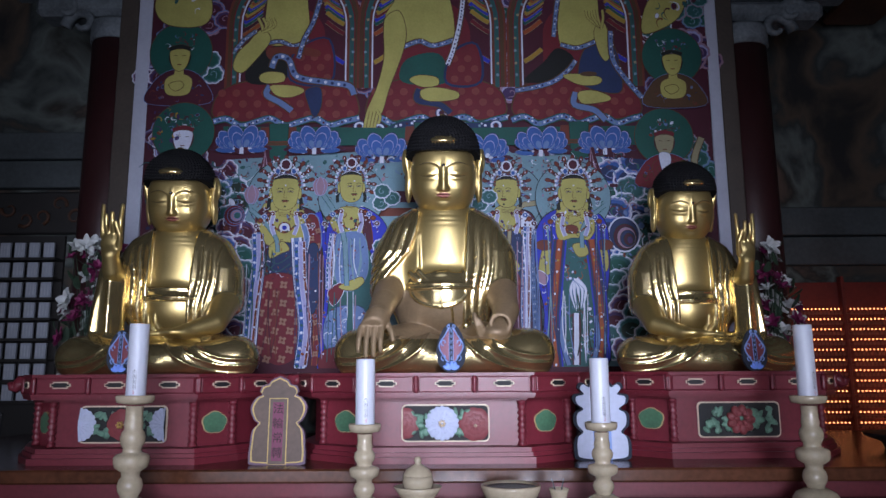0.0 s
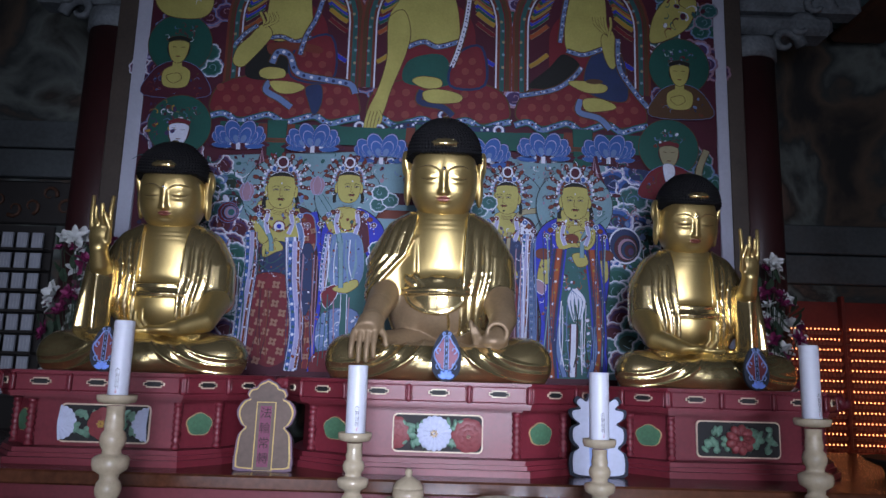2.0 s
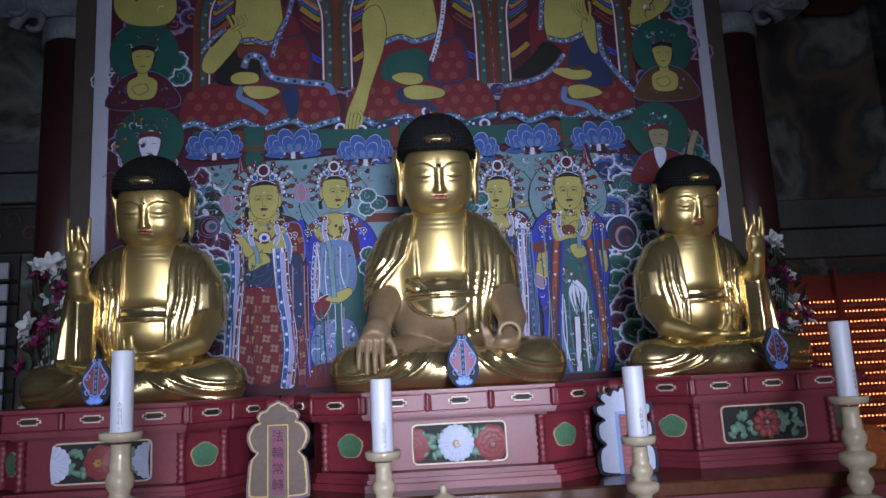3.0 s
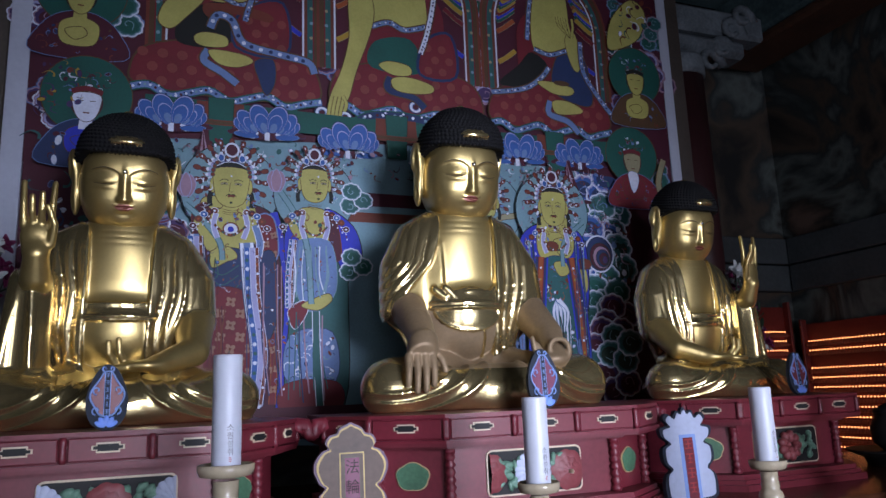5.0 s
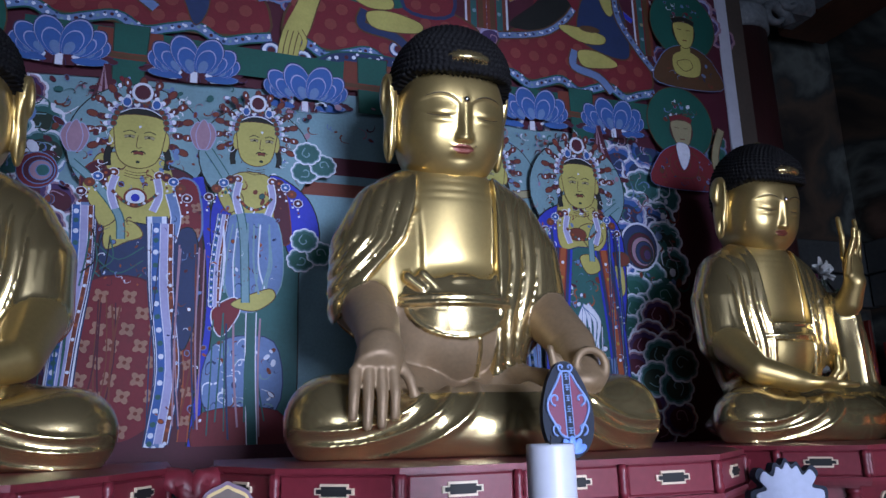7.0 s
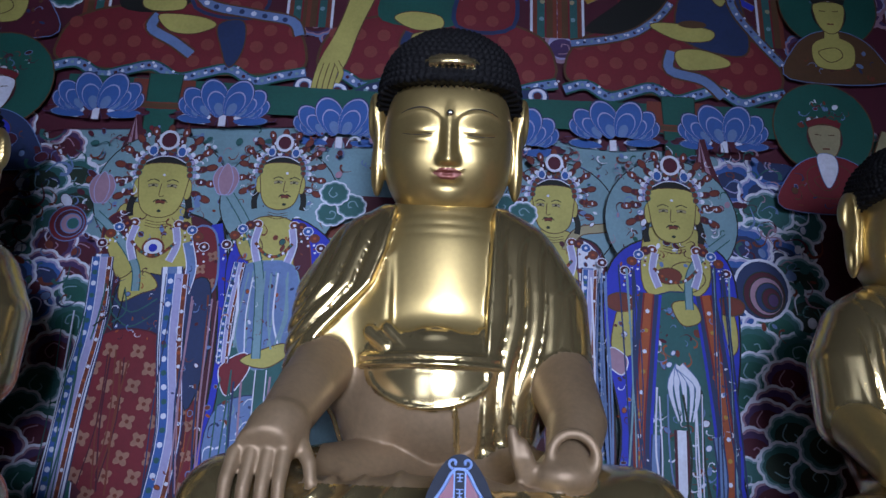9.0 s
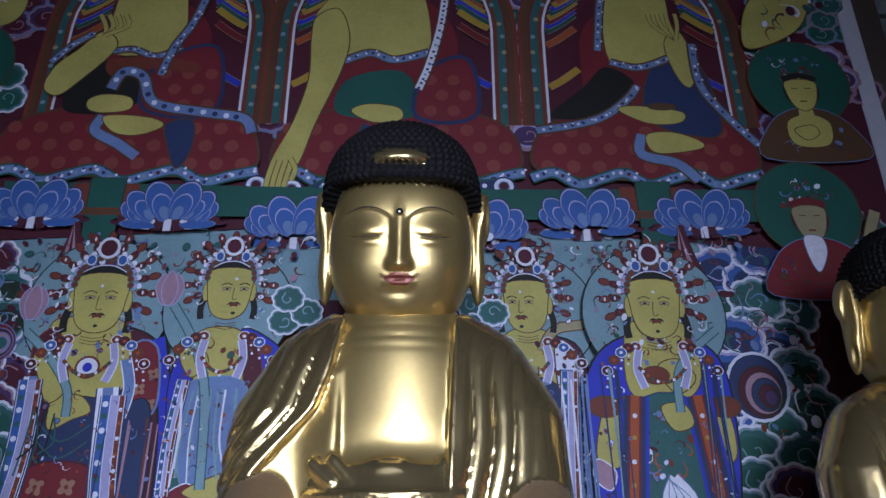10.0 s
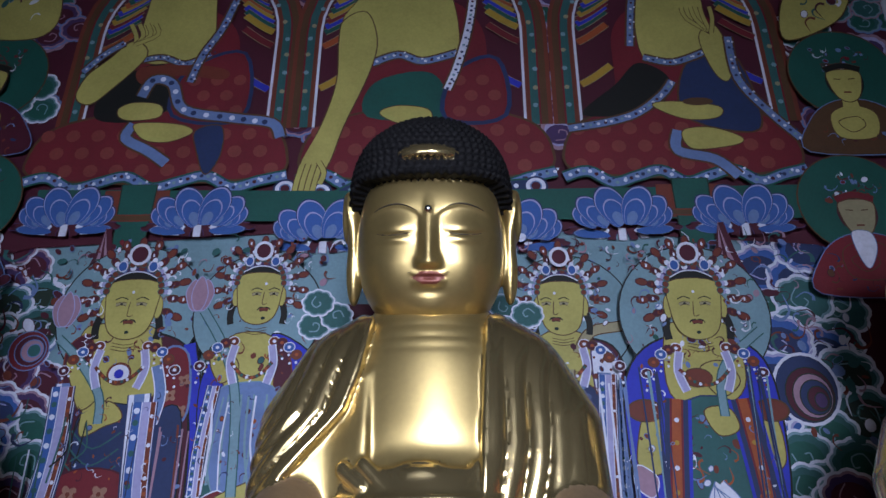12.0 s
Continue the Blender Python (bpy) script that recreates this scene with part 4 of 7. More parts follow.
def trim_band(g, pts, w, ground="pale", mark="white", edge="brown"):
    """A robe hem: a band with a running flower pattern."""
    ribbon(g, pts, w * 0.66, ground, edge, 0.006)
    beads(g, pts, w * 0.45, w * 0.15, (mark, "navy", "sky", mark, "maroon"), 7)
    beads(g, [(p[0] + 0.012, p[1] + w * 0.24) for p in pts], w * 0.8, w * 0.11, (mark, "navy"), 6)


def spots(g, inside, step, r, color, heart=None):
    """Round brocade spots on a staggered grid inside a region test."""
    x0, x1, z0, z1, test = inside
    row, z = 0, z0
    while z < z1:
        x = x0 + (step / 2 if row % 2 else 0)
        while x < x1:
            if test(x, z):
                oval(g, (x, z), r, r, color, n=10)
                if heart:
                    oval(g, (x, z), r * 0.4, r * 0.4, heart, n=6)
            x += step
        z += step * 0.8
        row += 1


def scallop(c, rx, rz, bumps, turn):
    """An oval outline with a row of small round bumps."""
    out = []
    for k in range(bumps * 4):
        t = 2 * math.pi * k / (bumps * 4)
        q = 0.93 + 0.10 * abs(math.sin(bumps * t / 2))
        out.append((c[0] + rx * q * math.cos(t + turn), c[1] + rz * q * math.sin(t + turn)))
    return out


def cloud(g, c, r, color, edge="white", lobes=4, spin=0.0):
    """A bank of scalloped cloud heads, pale at the rim and deepening inward."""
    g = g + "#" + str(len(laid))
    inner = {"maroon": ("pink", "violet"), "moss": ("sky", "teal"), "teal": ("sky", "teal"), "green": ("sky", "teal"), "navy": ("lilac", "azure"), "violet": ("pink", "lilac")}[color]
    for k in range(lobes):
        a = spin + 2 * math.pi * k / lobes
        p = (c[0] + 0.55 * r * math.cos(a), c[1] + 0.55 * r * math.sin(a))
        put(g, scallop(p, r * 0.68, r * 0.60, 9, a), edge)
        put(g, scallop(p, r * 0.61, r * 0.53, 9, a), inner[0])
        put(g, scallop(p, r * 0.55, r * 0.47, 9, a), inner[1])
        oval(g, (p[0] + r * 0.05 * math.cos(a), p[1] - r * 0.04), r * 0.44, r * 0.36, color, n=14)
        ribbon(g, [(p[0] + r * q * math.cos(a + w), p[1] + r * q * math.sin(a + w)) for q, w in ((0.30, 0.0), (0.26, 1.2), (0.20, 2.4), (0.12, 3.8), (0.05, 5.2))], 0.0035, inner[0], n=3)


def scatter(g, x0, x1, z0, z1, count, colors, r0, r1, seed):
    """Small crowded ornaments: leaves, pearls and curls."""
    rnd = random.Random(seed)
    for k in range(count):
        c = (rnd.uniform(x0, x1), rnd.uniform(z0, z1))
        kind = rnd.random()
        col = rnd.choice(colors)
        r = rnd.uniform(r0, r1)
        if kind < 0.35:
            oval(g, c, r * 0.7, r * rnd.uniform(0.3, 0.6), col, rnd.choice((None, None, "maroon", "pale")), 0.002, rnd.uniform(0, 180), 9)
        else:
            a = rnd.uniform(0, 6.28)
            pts = [(c[0] + r * q * math.cos(a + 1.3 * q), c[1] + r * q * math.sin(a + 1.3 * q)) for q in (0.2, 0.8, 1.4, 2.0)]
            ribbon(g, pts, r * 0.42, col, n=3, taper=True)


def lotus(g, c, s):
    """A blue lotus: nested pale-rimmed petals over a striped skirt with swept blue tips."""
    g = g + "#" + str(len(laid))

    def leaf(base, tip, w, colors):
        d = Vector((tip[0] - base[0], tip[1] - base[1]))
        n = Vector((-d.y, d.x)).normalized()
        for i, col in enumerate(colors):
            f = (1.0, 0.965, 0.925, 0.66, 0.62, 0.34)[i]
            out = []
            for u, q in ((0.0, 0.25), (0.15, 0.70), (0.42, 1.0), (0.68, 1.02), (0.90, 0.66), (1.0, 0.0), (0.90, -0.66), (0.68, -1.02), (0.42, -1.0), (0.15, -0.70)):
                v = u * f + 0.02 * (1 - f)
                out.append((base[0] + d.x * v + n.x * q * w * f, base[1] + d.y * v + n.y * q * w * f))
            put(g, flat(out, True, 3), col)
    x, z = c
    for k in range(-5, 6):
        a, b = (x + k * s * 0.15, z - s * 0.30), (x + k * s * 0.23, z - s * (0.58 - 0.010 * k * k))
        ribbon(g, [a, ((a[0] + b[0]) / 2 + 0.004 * k, (a[1] + b[1]) / 2 - 0.004), b], s * 0.15, ("white", "maroon")[k % 2], ("pink", "violet")[k % 2], 0.002, 4)
    for t in (-1, 1):
        leaf((x + t * s * 0.25, z - s * 0.46), (x + t * s * 1.05, z - s * 0.40), s * 0.10, ("navy", "pale", "azure"))
    nest = ("navy", "lilac", "azure", "lilac", "azure", "pale")
    for bx, tx, tz, w in ((0.55, 1.02, 0.10, 0.20), (-0.55, -1.02, 0.10, 0.20), (0.30, 0.92, 0.36, 0.24), (-0.30, -0.92, 0.36, 0.24), (-0.02, -0.42, 0.62, 0.30), (0.12, 0.50, 0.62, 0.30)):
        leaf((x + bx * s, z - s * 0.34), (x + tx * s, z + tz * s), w * s, nest)


def crowned_head(g, c, rx, rz, turn=0):
    """A plain head in yellow with dark hair and a jewelled crown."""
    scatter(g, c[0] - rx * 2.1, c[0] + rx * 2.1, c[1] - rz * 0.9, c[1] + rz * 2.1, 46, ("rust", "white", "maroon", "pale", "red", "white"), rx * 0.08, rx * 0.22, int(abs(c[0]) * 1000))
    for k in range(13):
        a = radians(-25 + 230 * k / 12)
        for q, col in ((1.62, "maroon"), (2.05, "rust")):
            p = (c[0] + rx * q * math.cos(a), c[1] + rz * 0.35 + rz * q * 0.80 * math.sin(a))
            oval(g, p, rx * 0.13, rz * 0.16, col, "brown" if col == "maroon" else "maroon", 0.003, math.degrees(a) - 90, 12)
            oval(g, p, rx * 0.045, rz * 0.06, "white" if k % 2 else "rust", n=7)
    oval(g, (c[0], c[1] + rz * 0.22), rx * 1.12, rz * 0.95, "black")
    for s in (-1, 1):
        ribbon(g, [(c[0] + s * rx * 1.0, c[1]), (c[0] + s * rx * 1.25, c[1] - rz * 0.6), (c[0] + s * rx * 1.2, c[1] - rz * 1.0)], rx * 0.3, "black", n=3)
    for s in (-1, 1):
        oval(g, (c[0] + s * rx * 1.08, c[1] - rz * 0.05), rx * 0.17, rz * 0.33, "skin", "brown", 0.002, n=10)
        scatter(g, c[0] + s * rx * 1.5 - rx * 0.25, c[0] + s * rx * 1.5 + rx * 0.25, c[1] - rz * 0.9, c[1] + rz * 0.6, 9, ("white", "rust", "pale"), rx * 0.10, rx * 0.26, int(abs(c[0]) * 777) + s)
    blob(g, [(c[0] - rx * 0.90, c[1] + rz * 0.70), (c[0] + rx * 0.90, c[1] + rz * 0.70), (c[0] + rx, c[1] - rz * 0.1), (c[0] + rx * 0.72, c[1] - rz * 0.78), (c[0], c[1] - rz), (c[0] - rx * 0.72, c[1] - rz * 0.78), (c[0] - rx, c[1] - rz * 0.1)], "skin", "brown", 0.0025)
    t = turn * rx * 0.28
    x, z = c[0] + t, c[1]
    for k in range(3):
        ribbon(g, [(c[0] - rx * 0.5, z - rz * (1.10 + 0.09 * k)), (c[0], z - rz * (1.17 + 0.09 * k)), (c[0] + rx * 0.5, z - rz * (1.10 + 0.09 * k))], 0.0018, "brown", n=3)
    for s in (-1, 1):
        ribbon(g, [(x + s * rx * 0.16, z + rz * 0.18), (x + s * rx * 0.42, z + rz * 0.25), (x + s * rx * 0.68, z + rz * 0.17)], 0.0026, "black", n=3)
        ribbon(g, [(x + s * rx * 0.20, z + rz * 0.03), (x + s * rx * 0.40, z + rz * 0.06), (x + s * rx * 0.62, z + rz * 0.02)], 0.0065, "cream", "brown", 0.0014, 3)
        oval(g, (x + s * rx * 0.40, z + rz * 0.04), 0.0040, 0.0034, "black", n=8)
        ribbon(g, [(x + s * rx * 0.04, z - rz * 0.43), (x + s * rx * 0.20, z - rz * 0.44), (x + s * rx * 0.30, z - rz * 0.52)], 0.0030, "black", n=3)
    ribbon(g, [(x - rx * 0.06, z + rz * 0.10), (x - rx * 0.10, z - rz * 0.28), (x, z - rz * 0.33), (x + rx * 0.12, z - rz * 0.29)], 0.0022, "brown", n=3)
    ribbon(g, [(x - rx * 0.20, z - rz * 0.52), (x, z - rz * 0.49), (x + rx * 0.20, z - rz * 0.52)], 0.0080, "rust", "black", 0.0012, 3)
    oval(g, (x, z - rz * 0.80), 0.0060, 0.0045, "moss", n=8)
    oval(g, (x, z + rz * 0.40), 0.0040, 0.0040, "white", n=8)
    crown = [(c[0] + rx * q, c[1] + rz * (0.92 + 0.24 * (1 - q * q))) for q in (-1.15, -0.5, 0, 0.5, 1.15)]
    ribbon(g, crown, rz * 0.20, "violet", "white", 0.003)
    beads(g, crown, rx * 0.34, rx * 0.13, ("rust", "pale", "white"))
    for k in range(15):
        a = math.pi * k / 14
        for q, col in ((1.42, "white"), (1.26, "lilac"), (1.10, "rust")):
            oval(g, (c[0] + rx * q * math.cos(a), c[1] + rz * (0.42 + 0.78 * q * math.sin(a))), rx * 0.115, rz * 0.085, col, "teal" if q < 1.2 else None, 0.002, n=8)
    for q in (-0.62, 0.62):
        oval(g, (c[0] + rx * q, c[1] + rz * 1.20), rx * 0.17, rz * 0.15, "azure", "white", 0.003, n=10)
    oval(g, (c[0], c[1] + rz * 1.58), rx * 0.34, rz * 0.26, "maroon", "white", 0.008, n=16)


def across(u):
    """Design units of the painting's sketch to metres, across."""
    return -2.28732 + 0.0028874 * u


def up(v):
    """Design units of the painting's sketch to metres, up."""
    return 3.48465 + -0.00324653 * v + 0.0000004026 * v * v


def spot_at(u, v):
    return across(u), up(v)


# ground and frame
part("canvas", boxed(-1.50, 1.47, 0.0, 0.02, 1.40, 4.2), PIG["maroon"], painting, "dark maroon painted silk ground")
for x0, x1 in ((-1.575, -1.502), (1.448, 1.508)):
    part("white_border", boxed(x0, x1, -0.012, 0.022, 1.38, 4.2, bevel=0.003), material("border_white_silk", (0.34, 0.36, 0.44), 0.7, 0.0, 0.08), painting, "plain pale white border strip")
for x0, x1 in ((-1.68, -1.578), (1.511, 1.60)):
    part("outer_frame", boxed(x0, x1, 0.0, 0.06, 1.36, 4.2, bevel=0.006), FRAME_WOOD, painting, "dark brown wooden outer frame")

# lower ground: pale sky, green clouds at the sides
blob("painted_sky", [(-1.095, 2.612), (0.003, 2.661), (1.073, 2.602), (1.019, 2.047), (0.909, 1.410), (0.032, 1.354), (-0.965, 1.406), (-1.038, 2.050)], "sky", smooth=False)
blob("painted_sky", [(-0.286, 2.429), (0.335, 2.426), (0.320, 2.367), (-0.285, 2.369)], "maroon", smooth=False)
blob("painted_sky", [(-0.285, 2.340), (0.334, 2.338), (0.319, 2.294), (-0.284, 2.296)], "rust", smooth=False)
for px, py, r, col, sp in ((400,300,0.10,"maroon",0),(425,350,0.11,"moss",1),(410,395,0.12,"teal",2),(440,420,0.10,"maroon",.5),(445,470,0.10,"green",1),(432,520,0.11,"maroon",2),(450,560,0.10,"green",.3),(440,610,0.11,"maroon",1.2),(455,650,0.10,"green",2),(410,450,0.1,"navy",.7)):
    cloud("painted_cloud", spot_at(px, py), r, col, "white", 4, sp)
for px, py, r, col, sp in ((1110,330,0.09,"maroon",0),(1095,365,0.10,"green",1),(1130,300,0.12,"navy",2),(1150,360,0.12,"teal",.4),(1125,400,0.13,"navy",.5),(1150,430,0.13,"moss",1),(1110,450,0.10,"navy",1),(1135,480,0.11,"green",1.4),(1118,520,0.10,"green",2),(1150,530,0.11,"maroon",.3),(1125,570,0.11,"maroon",.3),(1110,610,0.09,"teal",1),(1140,630,0.11,"maroon",1.2),(1150,580,0.11,"moss",2)):
    cloud("painted_cloud", spot_at(px, py), r, col, "white", 4, sp)
scatter("painted_ornament", *(-1.182, -0.968, 2.079, 2.582), 70, ("white", "maroon", "teal", "rust", "navy", "pale"), 0.012, 0.034, 11)
scatter("painted_ornament", *(0.913, 1.132, 2.047, 2.543), 80, ("white", "maroon", "teal", "rust", "pink", "pale"), 0.012, 0.034, 12)
oval("painted_ornament", (0.964, 2.191), 0.075, 0.085, "navy", "white", 0.008)
for k in range(5):
    oval("painted_ornament", (spot_at(1128, 425)[0] + 0.006 * k, spot_at(1128, 425)[1] - 0.004 * k), 0.058 - 0.011 * k, 0.066 - 0.012 * k, ("maroon", "pink", "navy", "maroon", "violet")[k], "moss", 0.003)
for k in range(4):
    oval("painted_ornament", (spot_at(440, 382)[0] + 0.005 * k, spot_at(440, 382)[1]), 0.052 - 0.012 * k, 0.052 - 0.012 * k, ("red", "maroon", "pink", "teal")[k], "pale", 0.003)

# upper ground
blob("painted_upper_ground", [(-1.565, 3.900), (1.481, 3.864), (1.437, 2.452), (1.073, 2.587), (0.032, 2.661), (-1.094, 2.597), (-1.513, 2.463)], "maroon", smooth=False)
rnd = random.Random(3)
for k in range(84):
    px, py = rnd.choice(((rnd.uniform(640, 690), rnd.uniform(-60, 170)), (rnd.uniform(895, 945), rnd.uniform(-60, 170)), (rnd.uniform(285, 405), rnd.uniform(-80, 330)), (rnd.uniform(1165, 1275), rnd.uniform(-80, 330))))
    cloud("painted_cloud", (-1.5 + (px - 285) / 990 * 2.93, 2.5 + (330 - py) / 330 * 1.0), rnd.uniform(0.05, 0.10), rnd.choice(("maroon", "teal", "maroon", "violet", "green")), rnd.choice(("white", "pink", "pale")), 3, k)

# three seated figures in rainbow niches
STRIPES = ("blue", "yellow", "orange", "green", "blue", "red", "yellow", "green")
for cx, half in ((-0.739, 0.275), (-0.006, 0.31), (0.751, 0.275)):
    g = "painted_niche"
    z0, z1 = 2.98, 3.34
    def arch(h, z0=z0, z1=z1, cx=cx):
        return [(cx - h, z0)] + [(cx - h * math.cos(t), z1 + h * 1.05 * math.sin(t)) for t in (math.pi * k / 18 for k in range(19))] + [(cx + h, z0)]
    put(g, arch(half + 0.085), "rust")
    put(g, arch(half + 0.072), "brown")
    put(g, arch(half + 0.052), "red")
    put(g, arch(half + 0.046), "teal")
    put(g, arch(half + 0.022), "rust")
    put(g, arch(half + 0.008), "white")
    put(g, arch(half), "maroon")
    rail = arch(half - 0.045)
    for k in range(46):
        q = k / 45 * (len(rail) - 1)
        i = min(int(q), len(rail) - 2)
        x = rail[i][0] + (rail[i + 1][0] - rail[i][0]) * (q - i)
        z = rail[i][1] + (rail[i + 1][1] - rail[i][1]) * (q - i)
        s = 1 if x > cx else -1
        ribbon(g, [(x + s * 0.04, z - 0.02), (x, z + 0.005), (x - s * 0.055, z + 0.05)], 0.022, STRIPES[k % 8] if s < 0 else STRIPES[-k % 8], "cream", 0.0016, 3)
    put(g, arch(half - 0.105, z1=3.26), "red")
    beads(g, [(cx - half - 0.034, z0), (cx - half - 0.034, z1), (cx - half * 0.8, z1 + half * 0.72)], 0.05, 0.008, ("sky", "cream"))
    beads(g, [(cx + half + 0.034, z0), (cx + half + 0.034, z1), (cx + half * 0.8, z1 + half * 0.72)], 0.05, 0.008, ("sky", "cream"))

def seat(g, x0, x1, z0, z1):
    """Red brocade robe spread over crossed legs with a wavy flowered hem."""
    m = (x0 + x1) / 2
    blob(g, [(x0, (z0 + z1) / 2 - 0.02), (x0 + 0.06, z1 - 0.02), (m - 0.12, z1 + 0.03), (m + 0.12, z1 + 0.03), (x1 - 0.06, z1 - 0.02), (x1, (z0 + z1) / 2 - 0.02), (x1 - 0.04, z0), (m, z0 - 0.02), (x0 + 0.04, z0)], "red", "brown", 0.008)
    spots(g, (x0 + 0.04, x1 - 0.03, z0 + 0.02, z1, lambda x, z: True), 0.075, 0.021, "dot")
    hem = [(x0 - 0.01 + (x1 - x0 + 0.02) * k / 10, z0 - 0.02 + 0.022 * math.sin(k * 2.1)) for k in range(11)]
    trim_band(g, hem, 0.040, "pale", "white", "green")

for x0, x1 in ((-1.144, -0.392), (-0.342, 0.376), (0.417, 1.078)):
    seat("painted_seated_figure", x0, x1, 2.814, 3.000)
trim_band("painted_seated_figure", [(-0.408, 2.755), (-0.261, 2.730), (-0.158, 2.775), (0.003, 2.783), (0.179, 2.764), (0.340, 2.772)], 0.05, "navy", "white", "green")
for px, py in ((660,228), (695,232), (808,205), (905,228)):
    oval("painted_seated_figure", spot_at(px, py), 0.028, 0.026, "white", "navy", 0.006)
    oval("painted_seated_figure", spot_at(px, py), 0.013, 0.013, "maroon", "pale", 0.004)

# left seated figure
g = "painted_seated_figure#left"
blob(g, [(-0.974, 3.013), (-0.956, 3.139), (-0.808, 3.217), (-0.744, 3.106), (-0.801, 3.012)], "black")
blob(g, [(-0.741, 3.027), (-0.717, 3.185), (-0.553, 3.247), (-0.538, 3.016)], "red", "navy", 0.012)
spots(g, (-0.695, -0.554, 3.037, 3.179, lambda x, z: True), 0.07, 0.02, "dot")
blob(g, [(-0.878, 3.234), (-0.886, 3.428), (-0.852, 3.591), (-0.699, 3.590), (-0.664, 3.426), (-0.659, 3.264), (-0.733, 3.226)], "skin", "brown", 0.003)
oval(g, (-0.775, 3.663), 0.072, 0.10, "skin", "brown", 0.003)
oval(g, (-0.779, 3.773), 0.085, 0.07, "navy")
trim_band(g, [(-0.878, 3.228), (-0.809, 3.240), (-0.733, 3.214), (-0.658, 3.251)], 0.025)
blob(g, [(-0.856, 3.138), (-0.868, 3.202), (-0.687, 3.207), (-0.596, 3.184), (-0.610, 3.152), (-0.746, 3.169)], "rust")
trim_band(g, [(-0.582, 3.555), (-0.631, 3.360), (-0.682, 3.248), (-0.709, 3.143)], 0.032)
blob(g, [(-0.911, 3.305), (-0.860, 3.247), (-0.955, 3.114), (-1.007, 3.067), (-1.050, 3.095), (-1.032, 3.171), (-0.975, 3.235)], "skin", "brown", 0.004)
for k in range(4):
    ribbon(g, [(-0.902, 3.292), (across(478 + 8 * k), 3.329), (across(470 + 9 * k), 3.374)], 0.013, "skin", "brown", 0.002, 3)
trim_band(g, [(-1.048, 3.187), (-0.997, 3.251), (-0.938, 3.299)], 0.03)
ribbon(g, [(-0.849, 3.091), (-0.821, 3.154), (-0.760, 3.137), (-0.712, 3.042), (-0.562, 3.010), (-0.442, 2.990), (-0.412, 2.940)], 0.03, "pale", "brown", 0.006)
beads(g, [(-0.849, 3.091), (-0.821, 3.154), (-0.760, 3.137), (-0.712, 3.042), (-0.562, 3.010), (-0.442, 2.990)], 0.03, 0.009, ("white", "navy"))
blob(g, [(-0.907, 3.050), (-0.863, 3.069), (-0.787, 3.059), (-0.783, 3.018), (-0.860, 3.006), (-0.903, 3.019)], "skin", "brown", 0.003)
ribbon(g, [(-0.854, 2.993), (-0.870, 2.943), (-0.797, 2.899), (-0.736, 2.855)], 0.03, "pale", "brown", 0.006)
blob(g, [(-0.854, 2.987), (-0.800, 2.996), (-0.710, 2.986), (-0.674, 2.961), (-0.738, 2.930), (-0.813, 2.937)], "skin", "brown", 0.003)
blob(g, [(-0.665, 2.964), (-0.591, 2.979), (-0.582, 2.885), (-0.616, 2.818), (-0.648, 2.886)], "navy", "brown", 0.004)

# middle seated figure with the long lowered arm
g = "painted_seated_figure#middle"
blob(g, [(-0.160, 3.007), (-0.140, 3.133), (0.032, 3.163), (0.077, 3.005)], "green")
blob(g, [(0.077, 3.005), (0.107, 3.162), (0.226, 3.209), (0.245, 3.011)], "red", "navy", 0.014)
spots(g, (0.114, 0.225, 3.022, 3.179, lambda x, z: True), 0.07, 0.02, "dot")
blob(g, [(-0.250, 3.357), (-0.209, 3.454), (-0.134, 3.584), (0.033, 3.582), (0.099, 3.435), (0.110, 3.242), (0.033, 3.220), (-0.072, 3.240), (-0.153, 3.215)], "skin", "brown", 0.003)
oval(g, (-0.059, 3.689), 0.075, 0.105, "skin", "brown", 0.003)
oval(g, (-0.059, 3.802), 0.088, 0.075, "navy")
trim_band(g, [(-0.153, 3.203), (-0.072, 3.234), (0.003, 3.208), (0.110, 3.239)], 0.034)
trim_band(g, [(0.169, 3.548), (0.147, 3.354), (0.110, 3.194), (0.077, 3.100)], 0.034, "white", "navy")
blob(g, [(-0.248, 3.373), (-0.179, 3.405), (-0.142, 3.292), (-0.162, 3.165), (-0.228, 2.976), (-0.262, 2.852), (-0.291, 2.816), (-0.345, 2.838), (-0.293, 2.977), (-0.257, 3.134), (-0.259, 3.293)], "skin", "brown", 0.004)
for k in range(4):
    ribbon(g, [(across(675 + 6 * k), 2.845), (across(671 + 6 * k), 2.790), (across(669 + 6 * k), up(238 - 3 * abs(k - 1)))], 0.014, "skin", "brown", 0.002, 3)
ribbon(g, [(-0.292, 2.853), (-0.274, 2.816), (-0.285, 2.779)], 0.014, "skin", "brown", 0.002, 3)
blob(g, [(-0.122, 3.019), (-0.071, 3.044), (0.018, 3.031), (0.024, 2.990), (-0.056, 2.981)], "skin", "brown", 0.003)
ribbon(g, [(-0.071, 2.969), (-0.080, 2.907), (0.032, 2.882), (0.091, 2.835)], 0.03, "navy", "brown", 0.006)
blob(g, [(-0.062, 2.960), (0.018, 2.975), (0.127, 2.949), (0.121, 2.912), (0.018, 2.900), (-0.050, 2.913)], "skin", "brown", 0.003)

